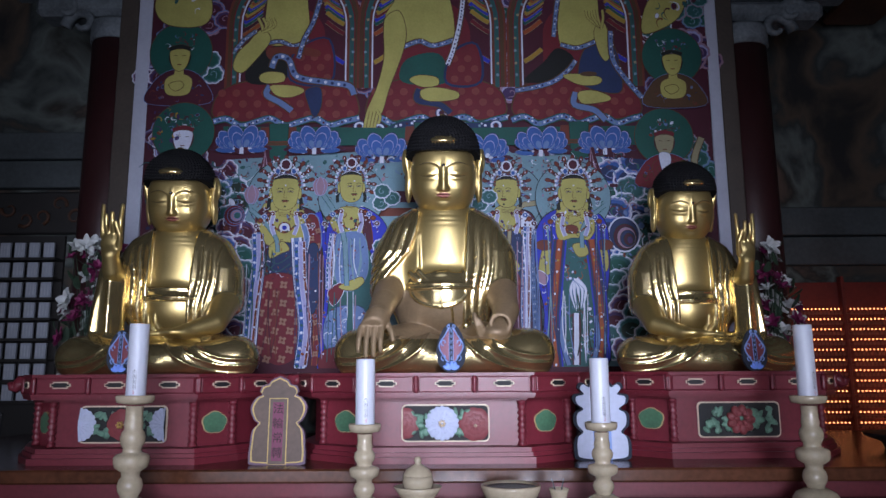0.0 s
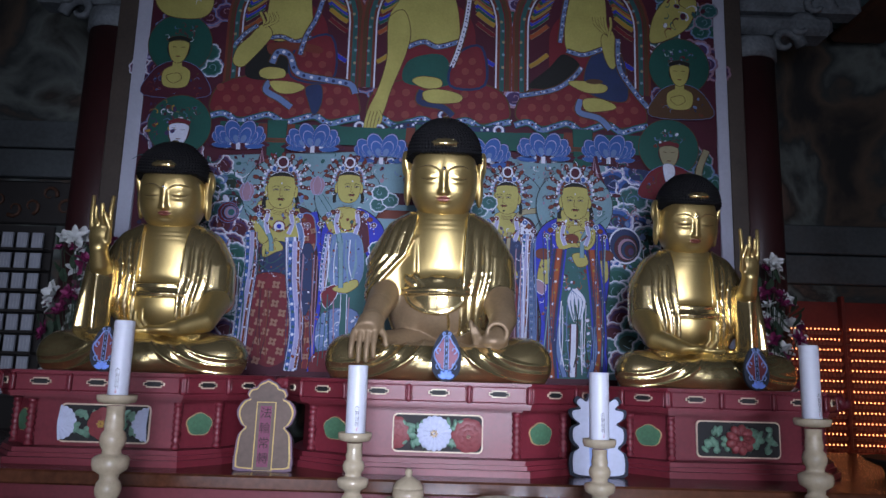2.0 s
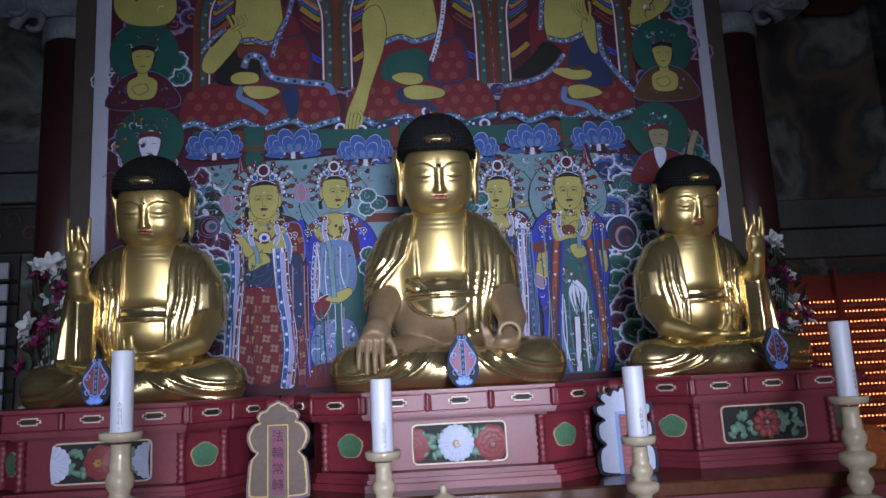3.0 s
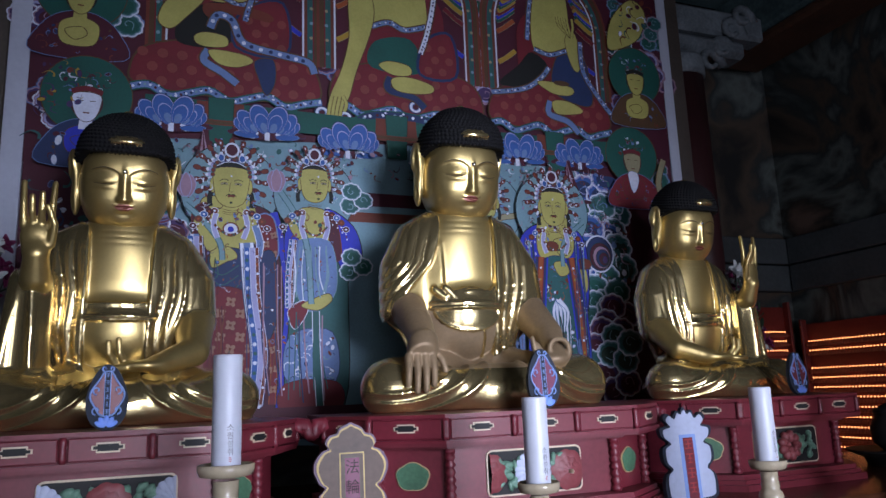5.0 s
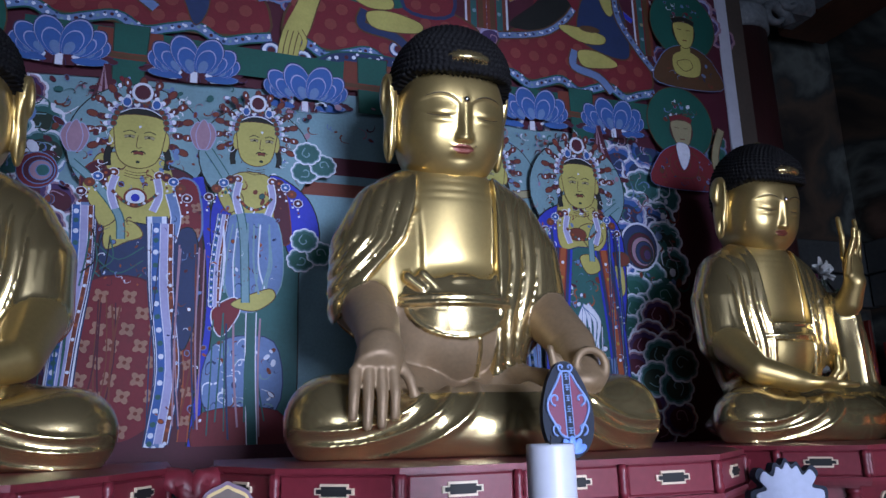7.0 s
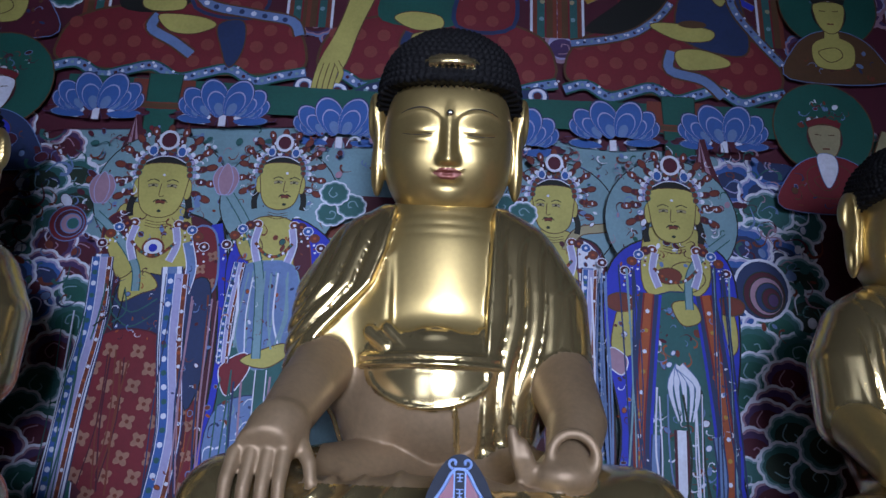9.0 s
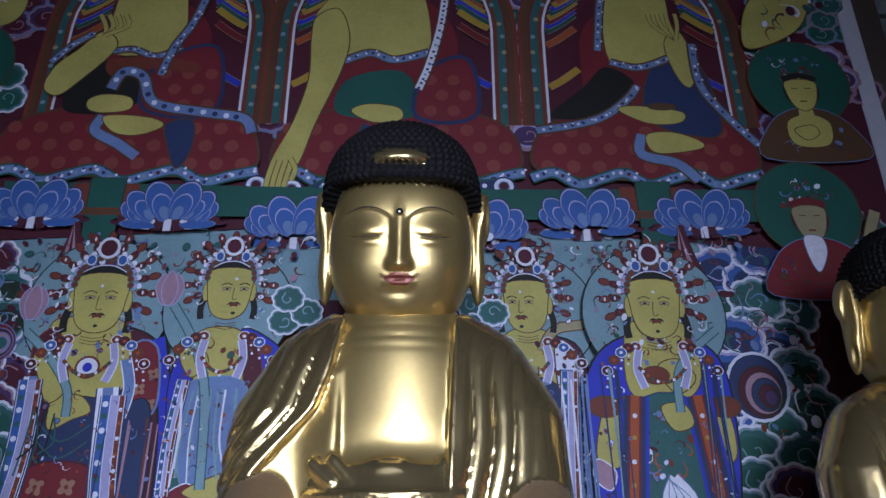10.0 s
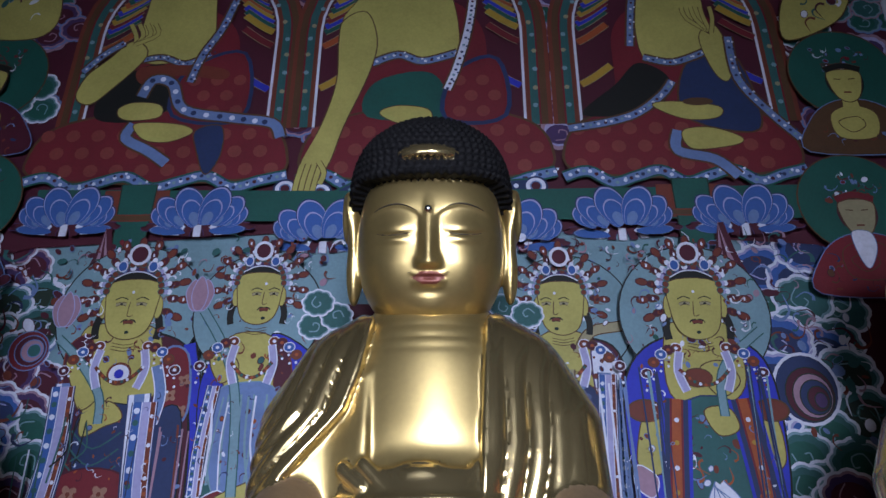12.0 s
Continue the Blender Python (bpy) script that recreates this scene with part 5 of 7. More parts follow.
# right seated figure
g = "painted_seated_figure#right"
blob(g, [(0.475, 3.003), (0.581, 3.111), (0.657, 3.190), (0.744, 3.126), (0.682, 3.017)], "black")
blob(g, [(0.770, 3.001), (0.805, 3.189), (0.940, 3.219), (0.989, 2.999), (0.943, 2.938)], "navy", "brown", 0.006)
blob(g, [(0.673, 3.215), (0.669, 3.413), (0.713, 3.575), (0.848, 3.574), (0.879, 3.411), (0.860, 3.220), (0.761, 3.195)], "skin", "brown", 0.003)
oval(g, (0.782, 3.647), 0.072, 0.10, "skin", "brown", 0.003)
oval(g, (0.785, 3.756), 0.085, 0.07, "navy")
trim_band(g, [(0.638, 3.253), (0.657, 3.413), (0.682, 3.543)], 0.03)
trim_band(g, [(0.673, 3.209), (0.761, 3.189), (0.860, 3.226)], 0.03)
blob(g, [(0.853, 3.283), (0.905, 3.331), (0.939, 3.203), (0.915, 3.118), (0.878, 3.156)], "skin", "brown", 0.003)
for k in range(4):
    ribbon(g, [(0.892, 3.299), (across(1078 + 9 * k), 3.355), (across(1074 + 10 * k), 3.403)], 0.012, "skin", "brown", 0.002, 3)
trim_band(g, [(0.939, 3.283), (0.945, 3.124), (1.019, 2.999), (1.088, 2.912)], 0.034)
trim_band(g, [(0.430, 2.956), (0.548, 2.977), (0.637, 3.008), (0.713, 3.070), (0.750, 3.120)], 0.034)
blob(g, [(0.682, 3.032), (0.742, 3.045), (0.873, 3.025), (0.863, 2.988), (0.769, 2.985)], "skin", "brown", 0.003)
oval(g, (0.815, 3.044), 0.045, 0.014, "brown")
ribbon(g, [(0.744, 2.945), (0.736, 2.877), (0.837, 2.846), (0.894, 2.790)], 0.03, "pale", "brown", 0.006)
blob(g, [(0.762, 2.945), (0.841, 2.951), (0.919, 2.919), (0.906, 2.895), (0.795, 2.880), (0.760, 2.902)], "skin", "brown", 0.003)

# lotus thrones and their cloths
blob("painted_throne", [(-1.088, 2.771), (0.003, 2.753), (1.081, 2.759), (1.076, 2.656), (0.003, 2.661), (-1.083, 2.667)], "green", smooth=False)
for px in (515, 775, 1052):
    blob("painted_throne", [(across(px - 32), 2.765), (across(px + 32), 2.765), (across(px + 34), 2.662), (across(px - 34), 2.662)], "rust", smooth=False)
    blob("painted_throne", [(across(px - 16), 2.783), (across(px + 18), 2.783), (across(px + 15), 2.583), (across(px - 14), 2.583)], "green", "moss", 0.004, smooth=False)
    ribbon("painted_throne", [(across(px - 36), 2.680), (across(px), 2.677), (across(px + 36), 2.680)], 0.014, "brown", "rust", 0.004)
for px, py in ((450,250), (580,252), (700,266), (880,268), (985,256), (1098,256)):
    lotus("painted_lotus", spot_at(px, py), 0.130)
scatter("painted_ornament", *(-1.021, 1.040, 2.489, 2.606), 170, ("white", "rust", "maroon", "pale", "pink", "teal"), 0.008, 0.02, 21)
for px, c in ((495, "pink"), (1075, "rust")):
    for k in range(-2, 3):
        ribbon("painted_throne", [(across(px), 2.643), (across(px + 3 * k), 2.562), (across(px + 7 * k), 2.493)], 0.016, "pink" if k % 2 else "maroon", None, 0, 3)

# haloed attendants at the sides
def attendant(c, r, head, body, hair, robe, seed):
    """A half figure before a green halo: plain head, shoulders and robe."""
    g = "painted_attendant#" + str(seed)
    x, z = c
    oval(g, c, r, r, "green", "brown", 0.004, n=32)
    blob(g, [(x - r * 0.95, z - r * 1.75), (x - r * 0.80, z - r * 1.05), (x - r * 0.30, z - r * 0.66), (x + r * 0.35, z - r * 0.66), (x + r * 0.85, z - r * 1.05), (x + r * 1.0, z - r * 1.75)], robe, "pale", 0.003)
    scatter(g, x - r * 0.75, x + r * 0.8, z - r * 1.7, z - r * 1.0, 34, ("brown", "pale", "maroon", "rust", "navy"), 0.006, 0.016, seed + 50)
    blob(g, [(x - r * 0.34, z - r * 1.45), (x - r * 0.42, z - r * 0.98), (x - r * 0.12, z - r * 0.78), (x + r * 0.14, z - r * 0.78), (x + r * 0.42, z - r * 0.98), (x + r * 0.30, z - r * 1.45)], body, "brown", 0.003)
    blob(g, [(x - r * 0.30, z - r * 1.12), (x + r * 0.05, z - r * 1.02), (x + r * 0.16, z - r * 1.2), (x - r * 0.1, z - r * 1.34)], body, "brown", 0.003)
    blob(g, [(x - r * 0.13, z - r * 0.55), (x + r * 0.13, z - r * 0.55), (x + r * 0.16, z - r * 0.88), (x - r * 0.16, z - r * 0.88)], head, smooth=False)
    oval(g, (x, z - r * 0.20), r * 0.36, r * 0.42, hair)
    scatter(g, x - r * 0.5, x + r * 0.5, z + r * 0.05, z + r * 0.62, 30, ("rust", "white", "maroon", "red", "pale"), 0.006, 0.017, seed)
    blob(g, [(x - r * 0.27, z + r * 0.02), (x + r * 0.27, z + r * 0.02), (x + r * 0.29, z - r * 0.30), (x + r * 0.18, z - r * 0.58), (x, z - r * 0.68), (x - r * 0.18, z - r * 0.58), (x - r * 0.29, z - r * 0.30)], head, "brown", 0.003)
    for s in (-1, 1):
        ribbon(g, [(x + s * r * 0.07, z - r * 0.16), (x + s * r * 0.20, z - r * 0.15)], 0.003, "brown", n=2)
    ribbon(g, [(x - r * 0.07, z - r * 0.46), (x + r * 0.07, z - r * 0.46)], 0.005, "rust", n=2)
    ribbon(g, [(x - r * 0.34, z + r * 0.06), (x, z + r * 0.16), (x + r * 0.34, z + r * 0.06)], r * 0.12, "red" if seed % 2 else hair, "brown", 0.002)


attendant((-1.336, 3.190), 0.165, "skin", "skin", "black", "maroon", 2)
attendant((1.254, 3.138), 0.155, "skin", "skin", "black", "brown", 4)
attendant((-1.294, 2.741), 0.16, "white", "blue", "maroon", "navy", 5)
attendant((1.188, 2.698), 0.15, "cream", "red", "maroon", "red", 7)
blob("painted_attendant#7", [(1.160, 2.608), (1.206, 2.607), (1.215, 2.566), (1.195, 2.518), (1.178, 2.506), (1.163, 2.548)], "white", "pale", 0.002)
ribbon("painted_attendant", [(1.352, 2.452), (1.336, 2.571), (1.380, 2.691)], 0.03, "cream", "brown", 0.004)
scatter("painted_attendant", *(-1.478, -1.112, 2.079, 2.599), 60, ("white", "maroon", "teal", "navy", "rust"), 0.012, 0.035, 31)
scatter("painted_attendant", *(-1.451, -1.320, 2.674, 2.860), 26, ("yellow", "violet", "navy", "rust"), 0.008, 0.022, 32)
blob("painted_attendant", [(-1.490, 3.466), (-1.408, 3.630), (-1.236, 3.595), (-1.182, 3.430), (-1.238, 3.340), (-1.422, 3.351)], "skin", "brown", 0.004)
blob("painted_attendant", [(1.105, 3.281), (1.142, 3.441), (1.268, 3.569), (1.354, 3.504), (1.302, 3.359), (1.179, 3.281)], "skin", "brown", 0.004)
scatter("painted_attendant", *(-1.536, -1.182, 3.430, 3.698), 26, ("maroon", "teal", "white", "rust"), 0.012, 0.03, 33)
scatter("painted_attendant", *(1.153, 1.408, 3.310, 3.669), 30, ("maroon", "teal", "white", "rust"), 0.012, 0.03, 34)

# standing figure A
g = "painted_standing_figure#a"
oval(g, (-0.756, 2.395), 0.190, 0.190, "sky", "black", 0.0035, n=36)
scatter(g, *(-0.947, -0.565, 2.252, 2.596), 40, ("white", "rust", "maroon", "green", "pink"), 0.006, 0.016, 61)
blob(g, [(-0.929, 1.529), (-0.921, 1.793), (-0.886, 2.050), (-0.883, 2.253), (-0.820, 2.335), (-0.660, 2.335), (-0.572, 2.267), (-0.532, 2.049), (-0.531, 1.793), (-0.546, 1.529)], "maroon", "black", 0.005)
blob(g, [(-0.929, 1.529), (-0.932, 1.793), (-0.908, 2.021), (-0.881, 2.195), (-0.851, 2.021), (-0.876, 1.793), (-0.865, 1.529)], "green", "white", 0.003)
blob(g, [(-0.643, 2.253), (-0.566, 2.276), (-0.525, 2.020), (-0.531, 1.793), (-0.547, 1.543), (-0.580, 1.543), (-0.576, 1.906)], "maroon")
ribbon(g, [(-0.584, 2.311), (-0.539, 2.107), (-0.525, 1.906), (-0.540, 1.709), (-0.557, 1.529)], 0.030, "blue", "black", 0.006)
ribbon(g, [(-0.605, 1.906), (-0.580, 1.737), (-0.586, 1.543)], 0.022, "red", "orange", 0.003)
blob(g, [(-0.869, 2.336), (-0.821, 2.365), (-0.719, 2.365), (-0.660, 2.323), (-0.656, 2.180), (-0.769, 2.136), (-0.874, 2.180)], "skin", "brown", 0.003)
blob(g, [(-0.644, 2.282), (-0.586, 2.282), (-0.568, 2.136), (-0.619, 2.107)], "red", "pale", 0.006)
blob(g, [(-0.897, 2.297), (-0.849, 2.336), (-0.832, 2.268), (-0.857, 2.165), (-0.887, 2.195)], "maroon", "rust", 0.004)
blob(g, [(-0.827, 2.136), (-0.697, 2.142), (-0.693, 1.992), (-0.762, 1.949), (-0.821, 1.992)], "navy", "black", 0.003)
for k in range(3):
    ribbon(g, [(-0.843, up(455 + 14 * k)), (-0.784, up(470 + 14 * k)), (-0.719, up(456 + 14 * k))], 0.004, "teal", n=4)
SKIRT = [(-0.845, 1.985), (-0.700, 1.985), (-0.655, 1.86), (-0.640, 1.73), (-0.665, 1.60), (-0.760, 1.545), (-0.855, 1.60), (-0.905, 1.70), (-0.880, 1.86)]
blob(g, SKIRT, "red", "maroon", 0.004)


def brocade(g, x0, x1, z0, z1, step, r, test):
    """Four-petalled woven flowers on a slanted lattice."""
    row, z = 0, z0
    while z < z1:
        x = x0 + (step / 2 if row % 2 else 0)
        while x < x1:
            if test(x, z):
                for k in range(4):
                    a = math.pi / 4 + math.pi / 2 * k + 0.3 * math.sin(x * 90 + z * 70)
                    oval(g, (x + r * 0.5 * math.cos(a), z + r * 0.5 * math.sin(a)), r * 0.60, r * 0.42, "spot", None, 0, math.degrees(a), 8)
                oval(g, (x, z), r * 0.28, r * 0.28, "rust", n=6)
            x += step
        z += step * 0.62
        row += 1


brocade(g, -0.895, -0.64, 1.575, 1.975, 0.074, 0.021, lambda x, z: abs(x + 0.772) < 0.118 - 0.09 * abs(z - 1.72) and not (z < 1.62 and abs(x + 0.765) > 0.07))
brocade(g, -0.645, -0.555, 1.60, 2.25, 0.062, 0.016, lambda x, z: True)
for pts in ([(-0.879, 2.209), (-0.874, 2.021), (-0.893, 1.793), (-0.904, 1.529)], [(-0.690, 2.180), (-0.672, 1.963), (-0.642, 1.737), (-0.658, 1.529)]):
    ribbon(g, pts, 0.052, "white", "navy", 0.004)
    ribbon(g, pts, 0.026, "pale")
    beads(g, pts, 0.03, 0.006, ("rust", "white", "navy"))
blob(g, [(-0.637, 2.121), (-0.582, 2.136), (-0.563, 1.935), (-0.601, 1.793), (-0.626, 1.963)], "navy", "black", 0.003)
ribbon(g, [(-0.658, 2.253), (-0.638, 2.179), (-0.648, 2.107)], 0.024, "pale", "white", 0.003)
blob(g, [(-0.827, 2.136), (-0.813, 2.159), (-0.756, 2.159), (-0.726, 2.122), (-0.768, 2.101), (-0.819, 2.078)], "skin", "brown", 0.003)
blob(g, [(-0.890, 2.268), (-0.816, 2.247), (-0.794, 2.180), (-0.833, 2.142), (-0.863, 2.195)], "skin", "brown", 0.003)
ribbon(g, [(-0.927, 2.327), (-0.861, 2.268), (-0.794, 2.180), (-0.782, 2.107)], 0.018, "sky", "teal", 0.003)
oval(g, (-0.752, 2.232), 0.026, 0.024, "white", "rust", 0.006)
oval(g, (-0.752, 2.232), 0.012, 0.012, "blue")
scatter(g, *(-0.878, -0.652, 2.253, 2.327), 22, ("rust", "white", "maroon", "pale"), 0.006, 0.016, 41)
crowned_head(g, (-0.753, 2.415), 0.066, 0.092)

# standing figure B
g = "painted_standing_figure#b"
oval(g, (-0.416, 2.390), 0.168, 0.168, "sky", "black", 0.0035, n=32)
scatter(g, *(-0.575, -0.255, 2.281, 2.595), 26, ("white", "rust", "maroon", "green"), 0.006, 0.015, 62)
blob(g, [(-0.537, 2.252), (-0.486, 2.317), (-0.371, 2.325), (-0.269, 2.266), (-0.280, 2.020), (-0.301, 1.530), (-0.524, 1.529), (-0.519, 1.906)], "teal", "black", 0.004)
blob(g, [(-0.541, 2.194), (-0.509, 2.296), (-0.463, 2.311), (-0.478, 2.194), (-0.520, 2.049)], "blue", "black", 0.003)
blob(g, [(-0.371, 2.334), (-0.255, 2.266), (-0.219, 2.135), (-0.281, 2.049), (-0.346, 2.193)], "blue", "black", 0.004)
blob(g, [(-0.481, 2.326), (-0.371, 2.325), (-0.346, 2.208), (-0.426, 2.170), (-0.484, 2.208)], "skin", "brown", 0.003)
blob(g, [(-0.359, 2.296), (-0.324, 2.281), (-0.305, 2.135), (-0.345, 2.135)], "maroon", "rust", 0.003)
blob(g, [(-0.506, 2.165), (-0.426, 2.208), (-0.345, 2.179), (-0.331, 1.991), (-0.420, 1.906), (-0.484, 1.963)], "pale", "sky", 0.003)
for k in range(5):
    ribbon(g, [(across(620 + 11 * k), 2.178), (across(618 + 12 * k), 2.063), (across(622 + 10 * k), 1.963)], 0.005, "sky", n=3)
blob(g, [(-0.525, 1.906), (-0.464, 1.949), (-0.448, 1.906), (-0.498, 1.835)], "red", "white", 0.003)
blob(g, [(-0.517, 1.807), (-0.348, 1.821), (-0.336, 1.626), (-0.526, 1.626)], "pale", "navy", 0.003)
scatter(g, *(-0.523, -0.336, 1.621, 1.821), 60, ("white", "white", "navy", "rust", "sky"), 0.006, 0.018, 42)
blob(g, [(-0.532, 1.620), (-0.330, 1.621), (-0.323, 1.516), (-0.546, 1.516)], "red", "maroon", 0.003)
ribbon(g, [(-0.414, 1.906), (-0.411, 1.737), (-0.399, 1.530)], 0.026, "teal", "white", 0.003)
blob(g, [(-0.472, 1.929), (-0.407, 1.963), (-0.359, 1.977), (-0.350, 1.949), (-0.406, 1.912)], "skin", "brown", 0.003)
blob(g, [(-0.523, 2.267), (-0.480, 2.287), (-0.450, 2.246), (-0.490, 2.208)], "skin", "brown", 0.003)
ribbon(g, [(-0.558, 2.400), (-0.492, 2.296), (-0.448, 2.165), (-0.432, 1.935)], 0.020, "sky", "teal", 0.003)
scatter(g, *(-0.509, -0.334, 2.208, 2.296), 20, ("rust", "orange", "white", "teal"), 0.006, 0.015, 43)
crowned_head(g, (-0.417, 2.441), 0.056, 0.080, 1)

# standing figure C
g = "painted_standing_figure#c"
oval(g, (0.392, 2.388), 0.168, 0.168, "sky", "black", 0.0035, n=32)
scatter(g, *(0.236, 0.561, 2.279, 2.591), 26, ("white", "rust", "maroon", "green"), 0.006, 0.015, 63)
blob(g, [(0.289, 2.250), (0.333, 2.314), (0.448, 2.323), (0.518, 2.264), (0.527, 2.019), (0.515, 1.531), (0.281, 1.531), (0.299, 1.906)], "maroon", "black", 0.005)
blob(g, [(0.319, 2.332), (0.434, 2.332), (0.460, 2.221), (0.388, 2.169), (0.317, 2.206)], "skin", "brown", 0.003)
blob(g, [(0.447, 2.308), (0.504, 2.273), (0.510, 2.163), (0.458, 2.134)], "white", "violet", 0.004)
blob(g, [(0.317, 2.177), (0.445, 2.192), (0.449, 1.962), (0.328, 1.934)], "navy", "brown", 0.003)
blob(g, [(0.328, 1.962), (0.427, 1.991), (0.438, 1.821), (0.353, 1.765), (0.313, 1.835)], "red", "navy", 0.008)
spots(g, (0.347, 0.440, 1.807, 1.963, lambda x, z: True), 0.06, 0.015, "dot")
for pts, w in (([(0.475, 2.235), (0.462, 2.019), (0.452, 1.793), (0.455, 1.682)], 0.045), ([(0.511, 2.192), (0.500, 1.962), (0.506, 1.738), (0.499, 1.655)], 0.03)):
    ribbon(g, pts, w * 0.8, "pale", "navy", 0.004)
    beads(g, pts, 0.014, 0.006, ("white", "navy", "white", "teal"))
ribbon(g, [(0.564, 2.396), (0.534, 2.361), (0.448, 2.343), (0.410, 2.285)], 0.024, "cream", "brown", 0.003)
ribbon(g, [(0.389, 2.244), (0.382, 2.134), (0.383, 2.019)], 0.016, "cream", "brown", 0.003)
blob(g, [(0.372, 2.048), (0.415, 2.062), (0.433, 2.013), (0.385, 2.002)], "skin", "brown", 0.003)
scatter(g, *(0.305, 0.502, 2.192, 2.314), 22, ("rust", "white", "maroon", "pale"), 0.006, 0.016, 44)
crowned_head(g, (0.375, 2.417), 0.056, 0.082, -1)

# standing figure D
g = "painted_standing_figure#d"
oval(g, (0.710, 2.380), 0.190, 0.190, "sky", "black", 0.0035, n=36)
scatter(g, *(0.531, 0.887, 2.249, 2.590), 40, ("white", "rust", "maroon", "green", "pink"), 0.006, 0.016, 64)
blob(g, [(0.543, 1.531), (0.549, 1.793), (0.512, 2.019), (0.523, 2.220), (0.619, 2.314), (0.790, 2.313), (0.872, 2.234), (0.878, 2.019), (0.847, 1.793), (0.845, 1.532)], "blue", "black", 0.005)
blob(g, [(0.628, 2.331), (0.669, 2.360), (0.763, 2.360), (0.804, 2.319), (0.805, 2.191), (0.713, 2.133), (0.624, 2.177)], "skin", "brown", 0.003)
blob(g, [(0.557, 2.134), (0.594, 2.105), (0.597, 2.005), (0.554, 1.985), (0.527, 2.019)], "skin", "brown", 0.003)
blob(g, [(0.840, 2.133), (0.870, 2.104), (0.872, 2.019), (0.843, 1.996), (0.823, 2.047)], "skin", "brown", 0.003)
for px, py in ((985,440), (1090,440)):
    oval(g, spot_at(px, py), 0.04, 0.025, "rust", "brown", 0.004)
blob(g, [(0.526, 2.005), (0.568, 1.976), (0.553, 1.934), (0.517, 1.962)], "pink", "white", 0.003)
blob(g, [(0.634, 2.134), (0.792, 2.133), (0.802, 1.849), (0.799, 1.532), (0.606, 1.531), (0.606, 1.849)], "teal", "navy", 0.004)
scatter(g, *(0.640, 0.786, 1.962, 2.133), 46, ("white", "rust", "maroon", "pale", "orange"), 0.006, 0.018, 45)
for px in (1028, 1034, 1041, 1048, 1054):
    ribbon(g, [(0.710, 1.962), (across(px), 1.906), (across(1041 + (px - 1041) * 0.5), 1.816)], 0.022, "white", "pale", 0.003, 4, True)
scatter(g, *(0.614, 0.794, 1.545, 1.835), 130, ("white", "pale", "white", "rust", "green"), 0.006, 0.016, 46)
ribbon(g, [(0.705, 1.793), (0.702, 1.682), (0.697, 1.540)], 0.024, "white", "maroon", 0.008)
for pts in ([(0.635, 2.162), (0.612, 1.962), (0.590, 1.738), (0.598, 1.531)], [(0.793, 2.162), (0.814, 1.962), (0.828, 1.738), (0.810, 1.532)]):
    ribbon(g, pts, 0.056, "navy", "blue", 0.008)
    ribbon(g, pts, 0.022, "orange", "red", 0.005)
    beads(g, pts, 0.05, 0.006, ("white", "yellow"))
for s in (-1, 1):
    ribbon(g, [(across(1041 + 28 * s), 1.779), (across(1041 + 30 * s), 1.654), (across(1041 + 20 * s), 1.539)], 0.02, "pale", "navy", 0.004)
blob(g, [(0.702, 2.235), (0.759, 2.255), (0.795, 2.205), (0.742, 2.168)], "skin", "brown", 0.003)
blob(g, [(0.699, 2.133), (0.756, 2.139), (0.774, 2.090), (0.725, 2.076)], "skin", "brown", 0.003)
ribbon(g, [(0.868, 2.336), (0.780, 2.263), (0.749, 2.205), (0.746, 2.119)], 0.018, "sky", "teal", 0.003)
oval(g, (0.693, 2.214), 0.035, 0.022, "rust", "brown", 0.003)
scatter(g, *(0.605, 0.807, 2.243, 2.319), 26, ("rust", "white", "maroon", "pale"), 0.006, 0.016, 47)
crowned_head(g, (0.713, 2.404), 0.064, 0.092)


def shoulder_jewels(g, x, z, w):
    """Pearled tassels and rosettes over both shoulders, and a necklace."""
    for s in (-1, 1):
        for k in range(5):
            p = (x + s * (w + 0.020 * k), z - 0.004 * k * k)
            oval(g, p, 0.0135, 0.0120, ("rust", "maroon", "azure", "rust", "maroon")[k], ("white", "brown")[k % 2], 0.0022, n=10)
            oval(g, p, 0.0050, 0.0045, ("white", "orange")[k % 2], n=7)
            for q in range(3):
                oval(g, (p[0] + 0.002 * s * q, p[1] - 0.020 - 0.011 * q), 0.0036, 0.0036, ("white", "rust", "white")[q], n=7)
        ribbon(g, [(x + s * w * 0.9, z - 0.01), (x + s * w * 1.05, z - 0.06), (x + s * w * 0.8, z - 0.11)], 0.016, "lilac", "white", 0.003, 4)
    line = [(x - w * 1.0, z - 0.055), (x - w * 0.5, z - 0.085), (x, z - 0.095), (x + w * 0.5, z - 0.085), (x + w * 1.0, z - 0.055)]
    ribbon(g, line, 0.006, "rust", "brown", 0.0016)
    beads(g, line, 0.013, 0.0042, ("white", "orange", "teal"))


for fig, jx, jz, jw in (("a", -0.753, 2.305, 0.062), ("b", -0.417, 2.315, 0.052), ("c", 0.375, 2.310, 0.052), ("d", 0.713, 2.290, 0.062)):
    shoulder_jewels("painted_standing_figure#" + fig, jx, jz, jw)
